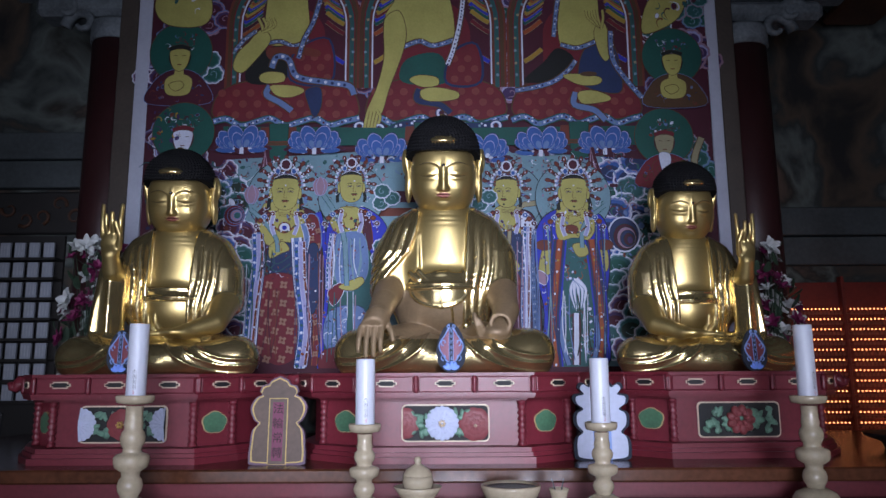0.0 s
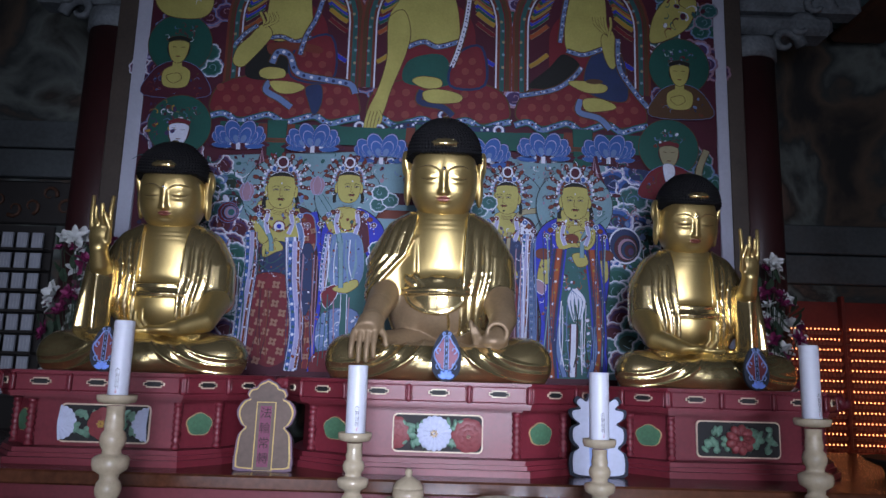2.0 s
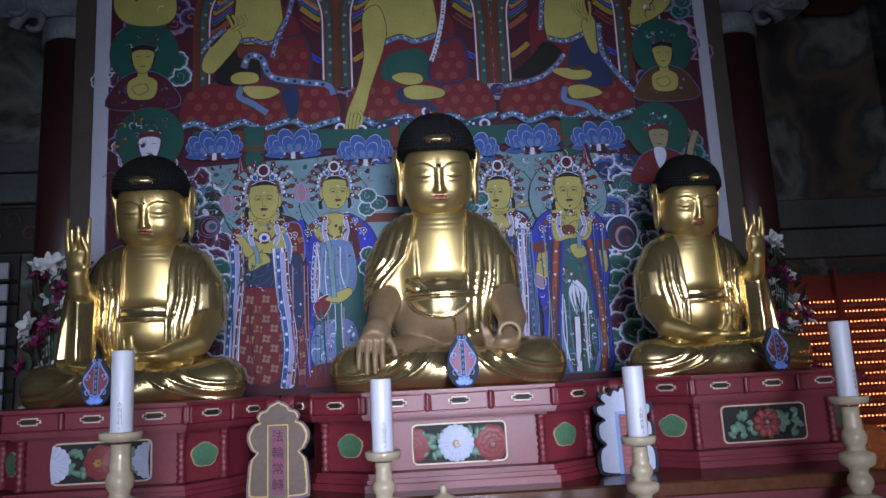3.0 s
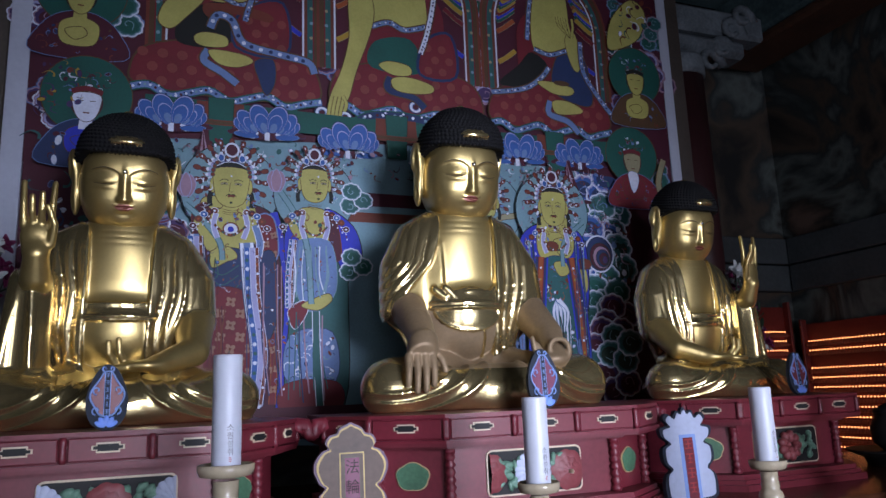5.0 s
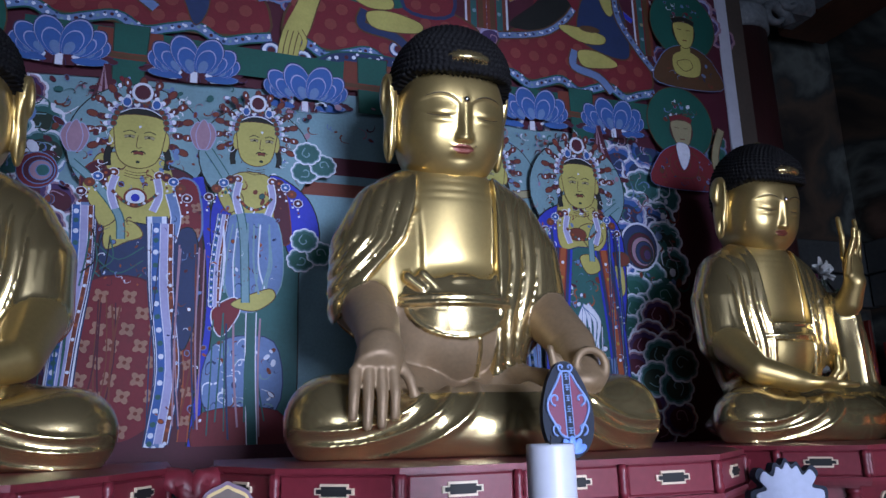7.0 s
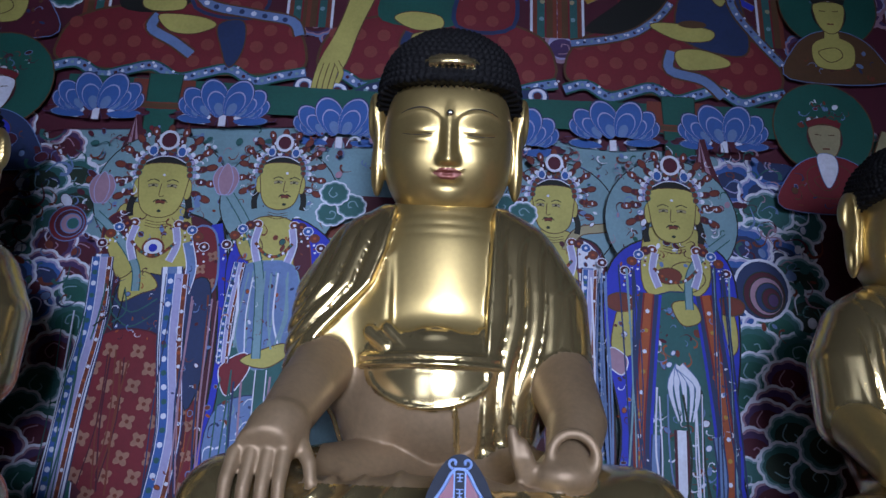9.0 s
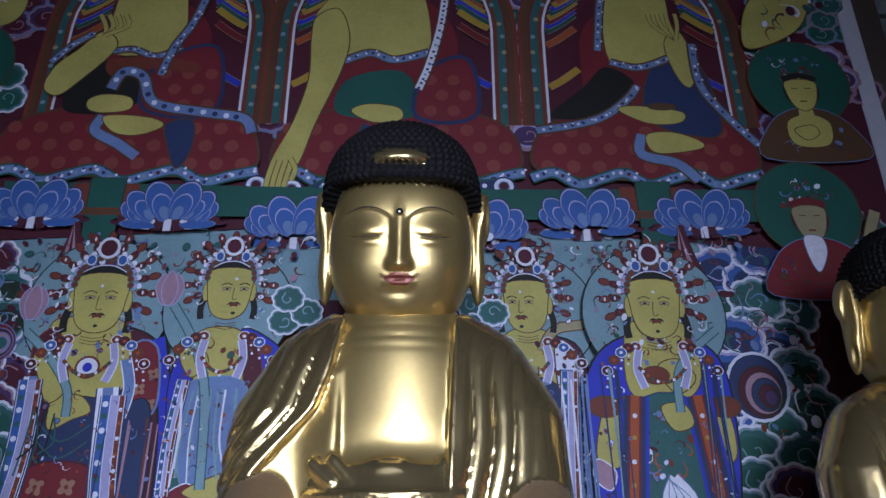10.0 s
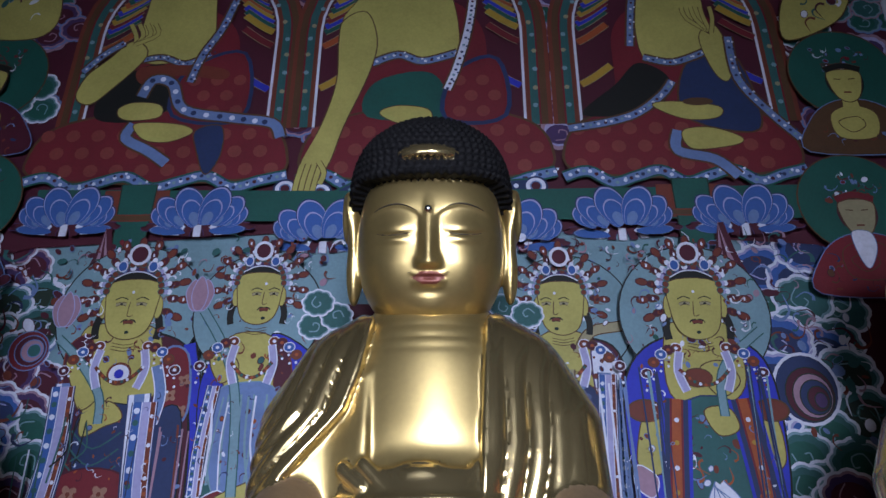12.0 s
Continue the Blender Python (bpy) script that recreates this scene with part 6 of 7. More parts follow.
# patterned hems of the standing figures: scalloped blue on pale, with a coral edge
for fig, pts, w in (("a", [(-0.886, 2.20), (-0.880, 2.02), (-0.902, 1.80), (-0.915, 1.54)], 0.056), ("a", [(-0.672, 2.16), (-0.662, 1.96), (-0.634, 1.74), (-0.652, 1.54)], 0.060), ("b", [(-0.505, 2.20), (-0.520, 2.05), (-0.520, 1.92)], 0.030), ("c", [(0.478, 2.23), (0.466, 2.02), (0.458, 1.80), (0.462, 1.66)], 0.042)):
    hem = "painted_standing_figure#" + fig
    ribbon(hem, pts, w, "lilac", "navy", 0.003)
    ribbon(hem, [(x - w * 0.30, z) for x, z in pts], w * 0.34, "azure", "white", 0.002)
    beads(hem, [(x - w * 0.30, z) for x, z in pts], w * 0.34, w * 0.13, ("white", "teal"), 8)
    ribbon(hem, [(x + w * 0.36, z) for x, z in pts], w * 0.20, "rust", "white", 0.0016)
    beads(hem, [(x + w * 0.36, z) for x, z in pts], w * 0.5, w * 0.09, ("white", "orange"), 7)
for fig, bx, bz, tint in (("a", -0.925, 2.395, "pink"), ("b", -0.575, 2.435, "pink")):
    bud = "painted_standing_figure#" + fig
    for dx, k in ((-0.016, 0.85), (0.016, 0.85), (0.0, 1.0)):
        blob(bud, [(bx + dx, bz + 0.060 * k), (bx + dx + 0.020, bz + 0.015), (bx + dx * 0.6 + 0.010, bz - 0.030), (bx + dx * 0.6 - 0.010, bz - 0.030), (bx + dx - 0.020, bz + 0.015)], tint, "lilac", 0.0025)
for cx, cz, tint in ((-0.245, 2.385, "teal"), (0.250, 2.385, "teal"), (-0.250, 2.10, "green"), (0.255, 2.10, "green")):
    cloud("painted_cloud", (cx, cz), 0.065, tint, "white", 3, cx * 9)
for x0, x1, z0, z1, n, sd in ((-0.874, -0.649, 1.963, 2.180)+(40,71), (-0.658, -0.525, 1.571, 2.253)+(60,72), (-0.524, -0.342, 1.963, 2.194)+(36,73), (0.303, 0.508, 1.572, 2.221)+(90,74), (0.532, 0.613, 1.572, 2.250)+(40,75), (0.802, 0.855, 1.573, 2.249)+(36,76)):
    scatter(g, x0, x1, z0, z1, n, ("white", "pale", "rust", "maroon", "orange", "navy"), 0.004, 0.011, sd)
rnd = random.Random(17)
for px, py0, py1, n, cols in ((518,505,640,7,("maroon","rust")), (500,440,500,6,("black","teal")), (575,450,650,8,("navy","pink","rust")), (470,470,650,5,("teal","white")), (640,425,510,9,("white","sky")), (635,520,650,9,("teal","pink","navy")), (925,430,640,10,("rust","pale","black","pink")), (960,410,640,6,("pale","white")), (990,400,640,7,("navy","sky")), (1085,400,640,7,("navy","sky")), (1040,520,650,9,("white","moss","pale"))):
    for k in range(n):
        u = px + rnd.uniform(-26, 26) * (0.5 if n < 8 else 1.0)
        ribbon(g, [(across(u), up(py0 + rnd.uniform(0, 12))), (across(u + rnd.uniform(-5, 5)), up((py0 + py1) / 2)), (across(u + rnd.uniform(-8, 8)), up(py1 - rnd.uniform(0, 20)))], rnd.uniform(0.003, 0.006), rnd.choice(cols), n=4)
# fringe at the foot
blob("painted_ornament", [(-0.971, 1.529), (0.914, 1.532), (0.909, 1.410), (-0.965, 1.406)], "maroon", smooth=False)

for gname, gbm in groups.items():
    part(gname.split("#")[0], gbm, list(PIG.values()), painting)

# ---------------------------------------------------------------- candles and vessels on the offering table
def candlestick(x, y, top, dish_r, label):
    """A turned stone stand with stacked rings, and the candle on it."""
    t = thing("candlestick", pose(x, y, OZ), label, "candlestick", "altar candlesticks")
    h = top - OZ
    r = dish_r
    foot = [(r * 1.25, 0.0), (r * 1.25, 0.012), (r * 1.05, 0.03), (r * 0.6, 0.042)]
    body, z = [], 0.042
    unit = (h - 0.042 - 0.026) / 2
    for k in range(2):
        body += [(r * 0.48, z), (r * 0.48, z + unit * 0.06), (r * 0.62, z + unit * 0.16), (r * 0.66, z + unit * 0.28), (r * 0.58, z + unit * 0.40), (r * 0.46, z + unit * 0.46), (r * 0.50, z + unit * 0.56)]
        if k == 0:
            body += [(r * 0.86, z + unit * 0.66), (r * 0.92, z + unit * 0.76), (r * 0.92, z + unit * 0.88), (r * 0.80, z + unit * 0.93), (r * 0.50, z + unit * 0.97)]
        else:
            body += [(r * 0.44, z + unit * 0.75), (r * 0.46, z + unit * 0.96)]
        z += unit
    part("foot", lathe(bmesh.new(), foot, 36), STONE, t)
    part("turned_stem", lathe(bmesh.new(), body, 36), STONE, t)
    part("dish", lathe(bmesh.new(), [(r * 0.5, h - 0.027), (r * 0.92, h - 0.022), (r * 1.0, h - 0.012), (r * 1.0, h - 0.001), (r * 0.94, h), (r * 0.88, h - 0.006), (r * 0.3, h - 0.008)], 36), STONE, t)
    return t


def letter(bm, ch, cx, cz, size, place, index=0):
    """Adds one character as flat faces, centred on (cx, cz) and laid by place(x, z)."""
    cu = bpy.data.curves.new("letter", "FONT")
    cu.body = ch
    cu.size = 1.0
    cu.resolution_u = 3
    ob = bpy.data.objects.new("letter", cu)
    bpy.context.scene.collection.objects.link(ob)
    bpy.context.view_layer.update()
    ev = ob.evaluated_get(bpy.context.evaluated_depsgraph_get())
    me = ev.to_mesh()
    pts = [(v.co.x, v.co.y) for v in me.vertices]
    polys = [tuple(p.vertices) for p in me.polygons]
    ev.to_mesh_clear()
    bpy.data.objects.remove(ob)
    bpy.data.curves.remove(cu)
    if not pts:
        return bm
    x0, x1 = min(p[0] for p in pts), max(p[0] for p in pts)
    y0, y1 = min(p[1] for p in pts), max(p[1] for p in pts)
    k = size / max(x1 - x0, y1 - y0)
    vs = [bm.verts.new(place(cx + (x - (x0 + x1) / 2) * k, cz + (y - (y0 + y1) / 2) * k)) for x, y in pts]
    for p in polys:
        try:
            bm.faces.new([vs[i] for i in p]).material_index = index
        except ValueError:
            pass
    return bm


def candle(x, y, z, h, r, turn):
    """A thick white candle with a hollowed top, a wick and a line of unreadable printing."""
    t = thing("candle", pose(x, y, z - 0.0072, 0, 0, turn), "thick unlit white wax candle on a stone stand", "candle", "altar candles")
    h += 0.0072
    part("wax_body", lathe(bmesh.new(), [(r * 0.98, 0.0), (r, 0.004), (r, h - 0.003), (r * 0.97, h), (r * 0.9, h - 0.001), (r * 0.6, h - 0.004), (r * 0.1, h - 0.006)], 40), WAX, t)
    part("wick", tube(bmesh.new(), [(0, 0, h - 0.007), (0.001, 0, h + 0.003), (0.002, 0.001, h + 0.009)], 0.0011, 5), INK, t)
    bm = bmesh.new()
    rnd = random.Random(int(turn * 10) + 5)
    for k in range(1):
        zc = 0.016 + 0.014 * k
        for q in range(3):
            a0 = -math.pi / 2 + 0.32 + rnd.uniform(-0.10, 0.04)
            a1 = a0 + rnd.uniform(0.08, 0.22)
            zz = zc + (q - 1) * 0.0036
            vs = [bm.verts.new(((r + 0.0004) * math.cos(a), (r + 0.0004) * math.sin(a), zq)) for a, zq in ((a0, zz), (a1, zz), (a1, zz + 0.0016), (a0, zz + 0.0016))]
            bm.faces.new(vs).material_index = 1 if k == 0 else 0
    def wrap(u, z):
        a = -math.pi / 2 + 0.32 + u / r
        return ((r + 0.0004) * math.cos(a), (r + 0.0004) * math.sin(a), z)

    for k, ch in enumerate("소원성취"):
        letter(bm, ch, 0.0, 0.078 - 0.0155 * k, 0.0135, wrap)
    part("print", bm, [INK, RED_INK], t)
    return t


for x, y, zt, zd, r, turn, lab in ((-0.864, 2.185, 1.655, 1.443, 0.055, -9, "tall cream stone candlestick with stacked rings"), (-0.177, 2.187, 1.546, 1.357, 0.048, -8, "short cream stone candlestick with stacked rings"), (0.53, 2.225, 1.546, 1.356, 0.048, -10, "short cream stone candlestick with stacked rings"), (1.208, 2.33, 1.650, 1.428, 0.055, 4, "tall cream stone candlestick with stacked rings")):
    candlestick(x, y, zd, r, lab)
    candle(x, y, zd, zt - zd, 0.0285, turn)

jar = thing("lidded_water_bowl", pose(-0.02, 2.19, OZ), "cream stone lidded water bowl on a saucer", "bowl")
part("saucer", lathe(bmesh.new(), [(0.03, 0.0), (0.035, 0.006), (0.035, 0.022), (0.06, 0.055), (0.071, 0.072), (0.067, 0.073), (0.05, 0.058), (0.02, 0.05)], 40), STONE, jar)
part("bowl", lathe(bmesh.new(), [(0.02, 0.0505), (0.040, 0.060), (0.045, 0.085), (0.043, 0.102)], 36), STONE, jar)
part("lid", lathe(bmesh.new(), [(0.043, 0.1022), (0.043, 0.107), (0.033, 0.122), (0.016, 0.132), (0.008, 0.136), (0.011, 0.146), (0.008, 0.154), (0.002, 0.157)], 36), STONE, jar)
bowl = thing("incense_bowl", pose(0.253, 2.20, OZ), "wide cream stone incense bowl filled with ash", "bowl")
part("bowl_body", lathe(bmesh.new(), [(0.045, 0.0), (0.05, 0.008), (0.072, 0.03), (0.082, 0.052), (0.088, 0.066), (0.088, 0.074), (0.083, 0.076), (0.076, 0.068), (0.06, 0.062)], 44), STONE, bowl)
part("ash", lathe(bmesh.new(), [(0.077, 0.060), (0.076, 0.0685), (0.04, 0.070), (0.005, 0.0705)], 32), material("ash_grey", (0.30, 0.29, 0.28), 0.9, 0.0, 0.4, 60, 200, 0.5), bowl)
cup = thing("small_cup", pose(0.395, 2.21, OZ), "small cream stone cup holding dark matches", "cup")
part("cup_body", lathe(bmesh.new(), [(0.02, 0.0), (0.022, 0.03), (0.026, 0.05), (0.030, 0.062), (0.027, 0.062), (0.022, 0.045), (0.004, 0.04)], 28), STONE, cup)
for dx, tilt in ((-0.006, -8), (0.004, 6)):
    part("match", boxed(-0.0018, 0.0018, -0.0018, 0.0018, 0.0, 0.05), INK, cup, m=pose(dx, 0, 0.041, tilt, tilt * 2, 0))


# ---------------------------------------------------------------- painted boards
def lobed(w, h, top):
    """The outline of an altar board with cusped sides, from its foot."""
    right = [(0.80, 0.0), (1.0, 0.06), (0.98, 0.22), (0.92, 0.38), (0.72, 0.46), (0.86, 0.50), (1.0, 0.60), (0.98, 0.68), (0.80, 0.76), (0.62, 0.785), (0.70, 0.83), (0.60, 0.89), (0.40, 0.91), (0.30, 0.955), (0.10, 0.985)]
    if top:
        right = [(0.78, 0.0), (1.0, 0.10), (0.96, 0.26), (0.74, 0.33), (0.96, 0.42), (0.96, 0.56), (0.70, 0.62), (0.95, 0.69), (0.98, 0.78), (0.66, 0.81), (0.82, 0.88), (0.68, 0.94), (0.44, 0.90), (0.30, 0.97), (0.14, 0.95)]
    pts = [(x * w, z * h) for x, z in right] + [(0, h)] + [(-x * w, z * h) for x, z in right[::-1]]
    return [(p.x, p.y) for p in spline([(x, z, 0) for x, z in pts], True, 4)]


def glyph(bm, x, z, s, seed, y, mat=0):
    """Writing that cannot be read: a few plain bars."""
    rnd = random.Random(seed)
    for k in range(5):
        zz = z + s * (k / 4 - 0.5) * 0.9
        w = s * rnd.uniform(0.25, 0.5)
        if k % 2:
            box(bm, x - s * 0.07, x + s * 0.07, y - 0.0006, y, zz - s * 0.2, zz + s * 0.2, mat)
        else:
            box(bm, x - w, x + w, y - 0.0006, y, zz - s * 0.06, zz + s * 0.06, mat)


plaque = thing("name_plaque", pose(-0.52, 2.555, TZ, -3), "brown cusped altar board with yellow outline and magenta strip", "plaque", "altar boards")
part("board_edge", slab(bmesh.new(), lobed(0.098, 0.302, False), 0.0, 0.018), PLAQUE_LILAC, plaque, "lilac painted edge")
part("yellow_outline", slab(bmesh.new(), [(x * 0.93, 0.008 + z * 0.955) for x, z in lobed(0.098, 0.302, False)], -0.002, -0.0004), YELLOW_LINE, plaque)
part("brown_field", slab(bmesh.new(), [(x * 0.87, 0.012 + z * 0.925) for x, z in lobed(0.098, 0.302, False)], -0.0036, -0.0022), PLAQUE_BROWN, plaque)
part("strip_frame", boxed(-0.033, 0.033, -0.0046, -0.0038, 0.002, 0.226), YELLOW_LINE, plaque)
part("strip_ground", boxed(-0.0295, 0.0295, -0.0056, -0.0048, 0.003, 0.2225), PLAQUE_BROWN, plaque)
part("magenta_strip", boxed(-0.019, 0.019, -0.0066, -0.0058, 0.014, 0.212), MAGENTA, plaque, "magenta strip with red writing")
bm = bmesh.new()
for k, ch in enumerate("法輪常轉"):
    letter(bm, ch, 0.0, 0.19 - 0.049 * k, 0.035, lambda x, z: (x, -0.0068, z))
part("writing", bm, DARK_RED_INK, plaque)

white = thing("name_plaque", pose(0.62, 2.65, TZ, -3), "pale blue cusped altar board with dark edge and red strip", "plaque", "altar boards")
part("board_edge", slab(bmesh.new(), lobed(0.102, 0.292, True), 0.0, 0.018), NAVY, white)
part("pale_field", slab(bmesh.new(), [(x * 0.88, 0.008 + z * 0.94) for x, z in lobed(0.102, 0.292, True)], -0.002, -0.0004), WHITE_PAINT, white)
part("strip_frame", boxed(-0.032, 0.032, -0.0032, -0.0022, 0.002, 0.205), LIGHT_BLUE, white)
part("red_strip", boxed(-0.019, 0.019, -0.0044, -0.0034, 0.003, 0.195), RED_WOOD, white)
bm = bmesh.new()
for k in range(4):
    glyph(bm, 0, 0.175 - 0.045 * k, 0.03, 70 + k, -0.0045)
part("writing", bm, RED_INK, white)


def spirit_tablet(x, y, z, turn, h, tint):
    """An egg-shaped dark tablet with a pale scroll border, magenta field, centre strip and lotus foot."""
    t = thing("spirit_tablet", pose(x, y, z, -4, 0, turn), "small navy egg-shaped tablet with pale blue scrolls and lotus foot", "tablet", "spirit tablets")
    w = h * 0.29
    egg = [(w * (1 - 0.22 * math.sin(a)) * math.cos(a), h * 0.5 + h * 0.5 * math.sin(a)) for a in (2 * math.pi * k / 40 for k in range(40))]
    part("board", slab(bmesh.new(), egg, 0.0, 0.014), NAVY, t)
    field = [(w * 0.66 * (1 - 0.25 * math.sin(a)) * math.cos(a) * (1 - 0.16 * math.cos(4 * a + math.pi)), h * 0.55 + h * 0.34 * math.sin(a)) for a in (2 * math.pi * k / 40 for k in range(40))]
    part("magenta_field", slab(bmesh.new(), field, -0.0015, -0.0004), tint, t, "magenta field")
    part("strip_frame", boxed(-w * 0.16, w * 0.16, -0.0030, -0.0018, h * 0.20, h * 0.90), LIGHT_BLUE, t)
    part("dark_strip", boxed(-w * 0.12, w * 0.12, -0.0042, -0.0032, h * 0.22, h * 0.88), NAVY, t)
    bm = bmesh.new()
    for k in range(6):
        glyph(bm, 0, h * (0.83 - 0.11 * k), w * 0.20, 90 + k, -0.0043)
    part("writing", bm, LIGHT_BLUE, t)
    bm = bmesh.new()
    ring = [(p[0] * 1.08, -0.0026, p[1]) for p in field]
    tube(bm, ring + ring[:1], 0.0024, 5)
    for s in (-1, 1):
        for cz, d in ((0.30, 1), (0.60, 1), (0.93, 0.6)):
            c = Vector((s * w * (0.50 if cz < 0.9 else 0.17), -0.0036, h * cz))
            tube(bm, [c + Vector((s * q * math.cos(a), 0, q * math.sin(a))) for a, q in ((-1.5 + 0.62 * k, w * 0.24 * d * (1 - 0.085 * k)) for k in range(10))], 0.0020, 5)
    part("scroll_border", bm, LIGHT_BLUE, t, "pale blue scroll border", smooth=True)
    bm = bmesh.new()
    for a in (-64, -34, 0, 34, 64):
        m = pose(0, -0.005 - 0.001 * math.cos(radians(a)), h * 0.05, 0, a, 0)
        bmesh.ops.create_uvsphere(bm, u_segments=8, v_segments=6, radius=1, matrix=m @ Matrix.Translation((0, 0, h * 0.095)) @ Matrix.Diagonal((w * 0.15, 0.0022, h * 0.085, 1)))
    part("lotus_foot", bm, SKY_BLUE, t, "bright blue lotus", smooth=True)
    return t


spirit_tablet(0.082, 2.605, TZ + 0.3105, 0, 0.178, MAGENTA)
spirit_tablet(-1.11, 2.61, TZ + 0.3105, 4, 0.158, RED_WOOD)
spirit_tablet(1.225, 2.745, TZ + 0.3105, 3, 0.158, RED_DARK)


# ---------------------------------------------------------------- flowers
def petal(bm, m, L, w, cup, mat):
    """A cupped petal as a small curved grid."""
    rows = []
    for i in range(5):
        u = i / 4
        half = w * math.sin(math.pi * (0.12 + 0.80 * u)) ** 0.8
        rows.append([bm.verts.new(m @ Vector((half * v, cup * (u * u * 1.2 - 0.5 * v * v * u), L * u))) for v in (-1, -0.4, 0.4, 1)])
    for a, b in zip(rows, rows[1:]):
        for k in range(3):
            f = bm.faces.new((a[k], a[k + 1], b[k + 1], b[k]))
            f.material_index, f.smooth = mat, True


def bouquet(name, x, y, z0, spread, height, seed, label):
    """Artificial magnolias and dark purple blossoms on stems in a pot."""
    t = thing(name, pose(x, y, z0), label, "flowers")
    rnd = random.Random(seed)
    part("vase", lathe(bmesh.new(), [(0.05, 0.0), (0.065, 0.02), (0.075, 0.10), (0.05, 0.16), (0.058, 0.18), (0.045, 0.18)], 28), material("vase_dark_glaze", (0.05, 0.03, 0.03), 0.2), t)
    stems = bmesh.new()
    for k in range(64):
        white_one = k % 5 < 2
        a, q = rnd.uniform(0, 6.28), rnd.random() ** 0.6
        u = rnd.random()
        c = Vector((spread * q * math.cos(a) * (1 - 0.35 * u), spread * 0.7 * q * math.sin(a), 0.18 + (height - 0.18) * u))
        tube(stems, [(0, 0, 0.15), (c.x * 0.4, c.y * 0.4, 0.15 + (c.z - 0.15) * 0.6), tuple(c)], 0.0022, 4)
        bm = bmesh.new()
        face = pose(c.x, c.y, c.z, rnd.uniform(20, 85), 0, math.degrees(math.atan2(c.y - 0.3, c.x)) + 90 + rnd.uniform(-50, 50))
        size = rnd.uniform(0.035, 0.058) if white_one else rnd.uniform(0.026, 0.045)
        for ring, n, open_ in ((0, 4, 22), (1, 5, 52)):
            for i in range(n):
                petal(bm, face @ pose(0, 0, 0, 0, 0, 360 * i / n + 40 * ring) @ pose(0, 0, 0, open_ + rnd.uniform(-8, 8), 0, 0), size * (1 + 0.15 * ring), size * 0.34, -size * 0.35, 0)
        part("magnolia" if white_one else "blossom", bm, PETAL_WHITE if white_one else PETAL_PURPLE, t, "white magnolia" if white_one else "dark purple blossom")
    tagged(part("stem_bundle", stems, LEAF, t, "thin dark green stems"), kind="stuff")
    bm = bmesh.new()
    for k in range(40):
        a, u = rnd.uniform(0, 6.28), rnd.random()
        q = spread * rnd.uniform(0.2, 0.95) * (1 - 0.3 * u)
        m = pose(q * math.cos(a), q * 0.7 * math.sin(a), 0.16 + (height - 0.2) * u, rnd.uniform(20, 80), 0, rnd.uniform(0, 360))
        petal(bm, m, 0.075, 0.018, 0.012, 0)
    tagged(part("leaves", bm, LEAF, t, "small dark leaves"), kind="stuff")
    return t


bouquet("flower_arrangement", -1.60, 3.36, TZ, 0.17, 0.92, 4, "artificial white magnolias and purple blossoms in a vase")
bouquet("flower_arrangement", 1.60, 3.43, TZ, 0.15, 0.90, 9, "artificial purple blossoms with few white magnolias in a vase")


# ---------------------------------------------------------------- lamp racks on the right, card racks on the left
def lamp_rack(m, width, rows, gap_after, label):
    """Shelves that carry rows of tiny glowing prayer lamps with a tag under each."""
    t = thing("prayer_lamp_rack", m, label, "lamp rack", "prayer lamp racks")
    part("back_board", boxed(0, width, 0.0, 0.02, -0.06, rows * 0.0585 + 0.12), RACK_RED, t)
    for x in (0.0, width * 0.5 - 0.01, width - 0.02):
        part("post", boxed(x, x + 0.02, -0.045, -0.001, -0.06, rows * 0.0585 + 0.15, bevel=0.003), RACK_RED, t)
    bulbs, tags = bmesh.new(), bmesh.new()
    n = int(width / 0.0225)
    for r in range(rows):
        z = r * 0.0585 + (0.05 if r >= gap_after else 0.0)
        part("shelf", boxed(0.021, width - 0.021, -0.036, -0.001, z - 0.006, z), RACK_RED, t)
        for k in range(1, n):
            x = k * 0.0225
            if min(abs(x - q) for q in (0.01, width * 0.5, width - 0.01)) < 0.02:
                continue
            bmesh.ops.create_icosphere(bulbs, subdivisions=1, radius=0.0044, matrix=Matrix.Translation((x, -0.026, z + 0.020)) @ Matrix.Diagonal((1, 1, 1.25, 1)))
            box(tags, x - 0.0075, x + 0.0075, -0.040, -0.037, z - 0.014, z + 0.006)
    tagged(part("lamp_bulbs", bulbs, BULB, t, "rows of tiny orange glowing bulbs"), kind="stuff")
    tagged(part("name_tags", tags, material("tag_red_plastic", (0.30, 0.08, 0.05), 0.4, 0.0, 0.2), t, "tiny red name tags"), kind="stuff")
    return t


lamp_rack(pose(1.98, YB - 0.05, 1.02), XR - 1.98 - 0.12, 15, 99, "red rack of tiny orange prayer lamps on the back wall")
lamp_rack(pose(XR - 0.05, YB - 0.12, 1.02, 0, 0, -90), 2.6, 13, 11, "red rack of tiny orange prayer lamps on the side wall")

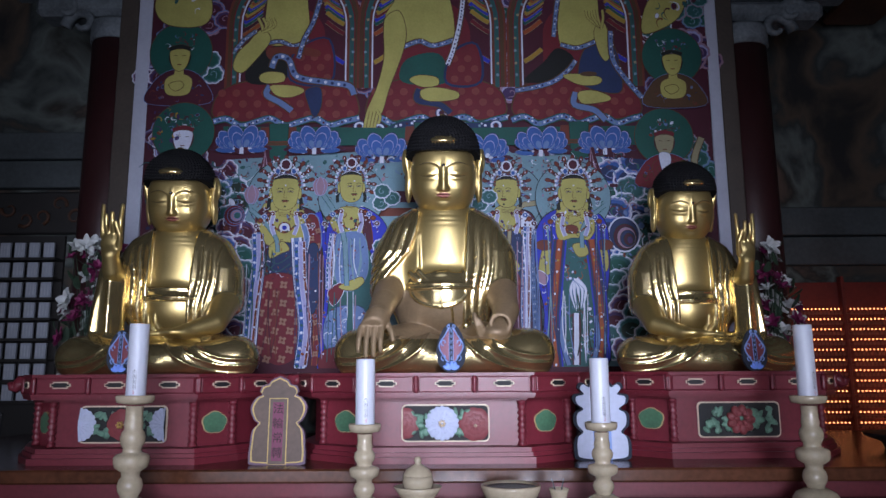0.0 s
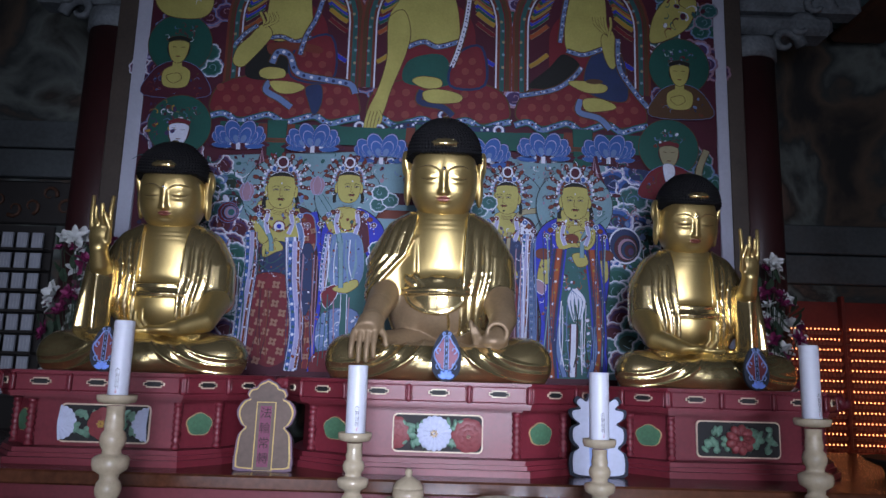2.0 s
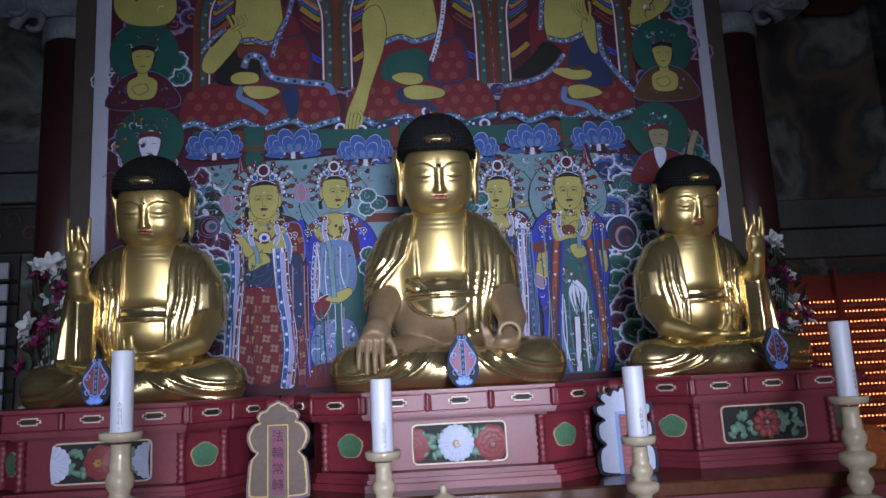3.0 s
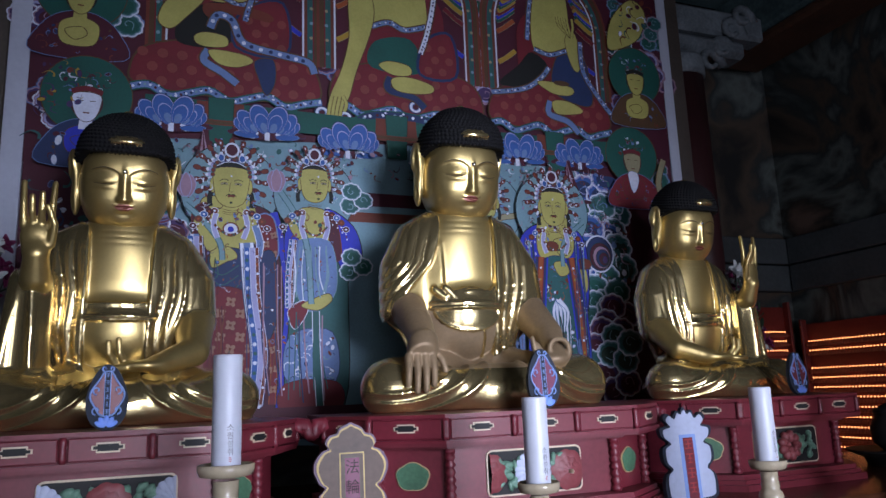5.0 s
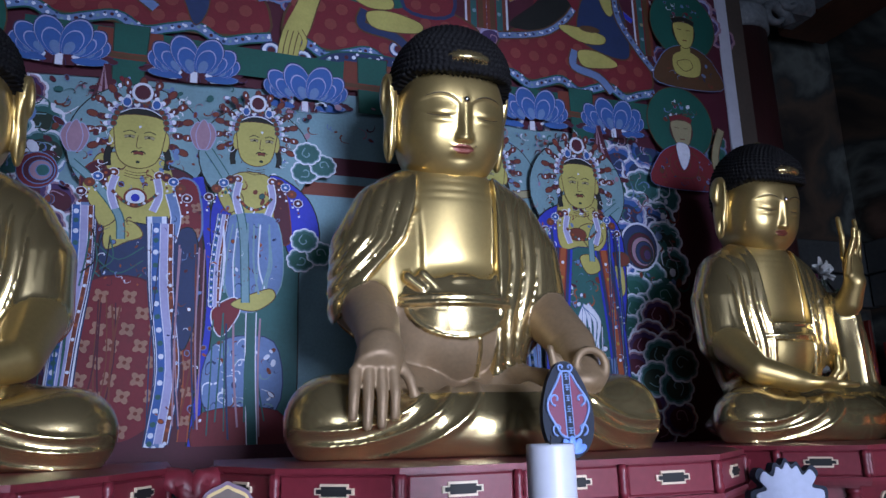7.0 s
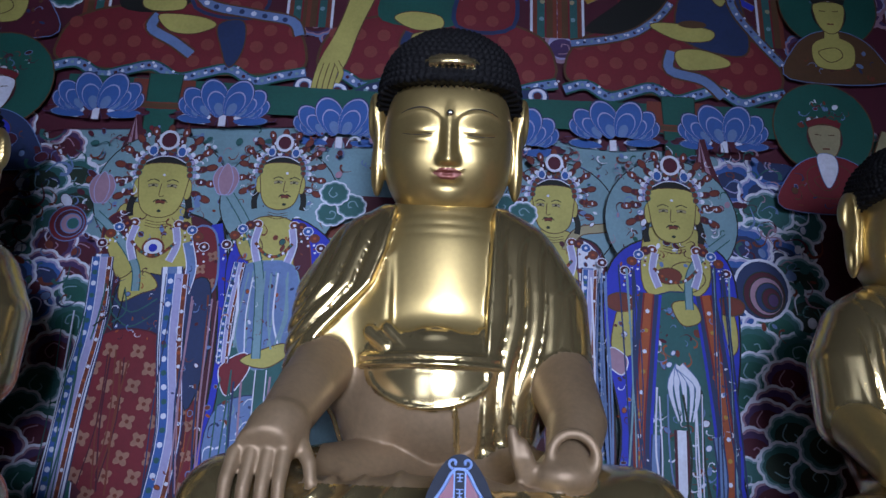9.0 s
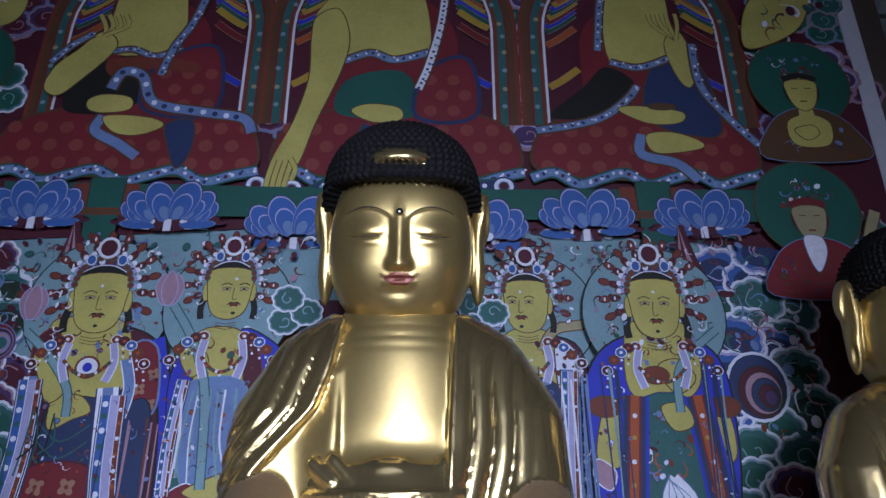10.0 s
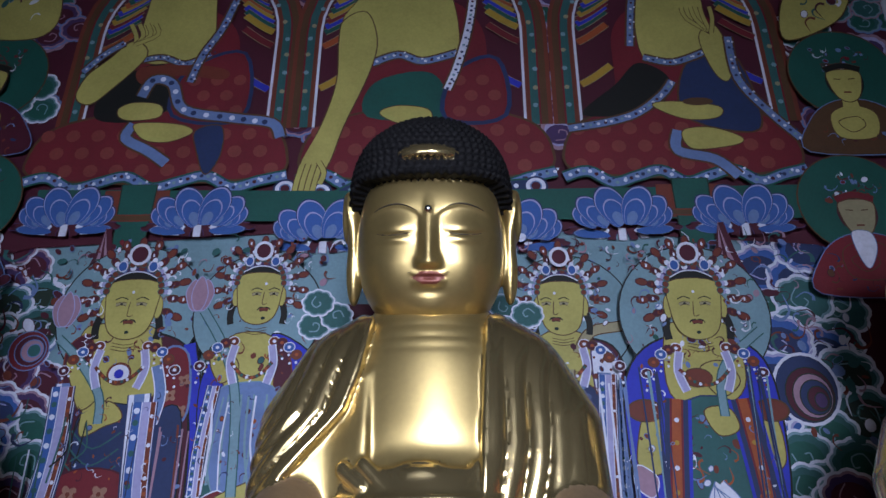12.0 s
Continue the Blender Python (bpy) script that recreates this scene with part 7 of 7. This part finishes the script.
rack = thing("name_card_rack", pose(XL + 0.02, YB - 0.11, 1.38), "dark rack with rows of white name cards", "card rack")
part("back_board", boxed(0, 0.70, 0.085, 0.105, -0.3, 0.95), RACK_DARK, rack)
for r in range(8):
    z = -0.02 + 0.118 * r
    part("shelf", boxed(0, 0.70, -0.01, 0.084, z - 0.016, z, bevel=0.002), RACK_DARK, rack)
    for k in range(8):
        bm = boxed(0.014 + 0.086 * k, 0.014 + 0.086 * k + 0.062, 0.012, 0.030, z + 0.001, z + 0.091, bevel=0.002)
        card = part("name_card", bm, CARD, rack)
        mk = bmesh.new()
        for q in range(3):
            box(mk, 0.022 + 0.086 * k + 0.018 * q, 0.027 + 0.086 * k + 0.018 * q, 0.0112, 0.0118, z + 0.014, z + 0.078)
        part("writing", mk, material("card_grey_print", (0.45, 0.47, 0.52), 0.6) if r == 0 and k == 0 else bpy.data.materials["card_grey_print"], card)
carv = thing("carved_panel", pose(XL + 0.02, YB - 0.06, 2.34), "dark carved and painted wall panel over the card rack", "carving")
part("panel_board", boxed(0, 0.95, 0.02, 0.058, 0.0, 0.26, bevel=0.01), RACK_DARK, carv)
bm = bmesh.new()
rnd = random.Random(8)
for k in range(9):
    c = Vector((0.06 + 0.1 * k, 0.012, 0.13 + rnd.uniform(-0.05, 0.05)))
    tube(bm, [c + Vector((q * math.cos(a), 0, q * math.sin(a))) for a, q in ((0.7 * i + k, 0.05 - 0.004 * i) for i in range(9))], [0.012 - 0.001 * i for i in range(9)], 6)
part("carved_scrolls", bm, BEAM_ORANGE, carv, smooth=True)

# small framed photo and white figurine beside the pedestal
photo = thing("framed_picture", pose(-1.70, 2.80, TZ, -8, 0, 12), "small framed picture with pale print leaning on the altar", "picture")
part("picture_frame", boxed(-0.06, 0.06, 0.0, 0.014, 0.0, 0.17, bevel=0.004), BLACK, photo)
part("print", boxed(-0.05, 0.05, -0.002, -0.0005, 0.01, 0.16), material("print_grey", (0.22, 0.26, 0.26), 0.3, 0.0, 0.5, 30, 90), photo)
fig = thing("figurine", pose(-1.655, 2.70, TZ), "small white porcelain figurine on the altar", "figurine")
part("figurine_body", lathe(bmesh.new(), [(0.022, 0.0), (0.022, 0.012), (0.014, 0.02), (0.017, 0.05), (0.015, 0.085), (0.009, 0.10), (0.012, 0.115), (0.009, 0.13), (0.002, 0.136)], 20), WHITE_PAINT, fig)
# dark lidded pot at the far right, and a card leaning in the gap between pedestals
pot = thing("dark_pot", pose(1.93, 2.95, TZ), "dark brown lidded pot on a round tray", "pot")
part("tray", lathe(bmesh.new(), [(0.12, 0.0), (0.13, 0.03), (0.19, 0.055), (0.20, 0.065), (0.16, 0.06), (0.02, 0.055)], 36), RACK_DARK, pot)
part("pot_body", lathe(bmesh.new(), [(0.05, 0.056), (0.085, 0.09), (0.095, 0.15), (0.07, 0.20), (0.075, 0.215)], 30), RACK_DARK, pot)
part("lid", lathe(bmesh.new(), [(0.076, 0.2155), (0.07, 0.23), (0.03, 0.25), (0.012, 0.258), (0.016, 0.275), (0.003, 0.283)], 30), RACK_DARK, pot)
card = thing("picture_card", pose(0.585, 3.0, TZ, -20, 0, 20), "pale picture card leaning between the pedestals", "card")
part("card_sheet", boxed(-0.045, 0.045, 0, 0.003, 0.0, 0.15), NAVY, card)
part("card_print", boxed(-0.036, 0.036, -0.0012, -0.0004, 0.02, 0.09), CARD, card)
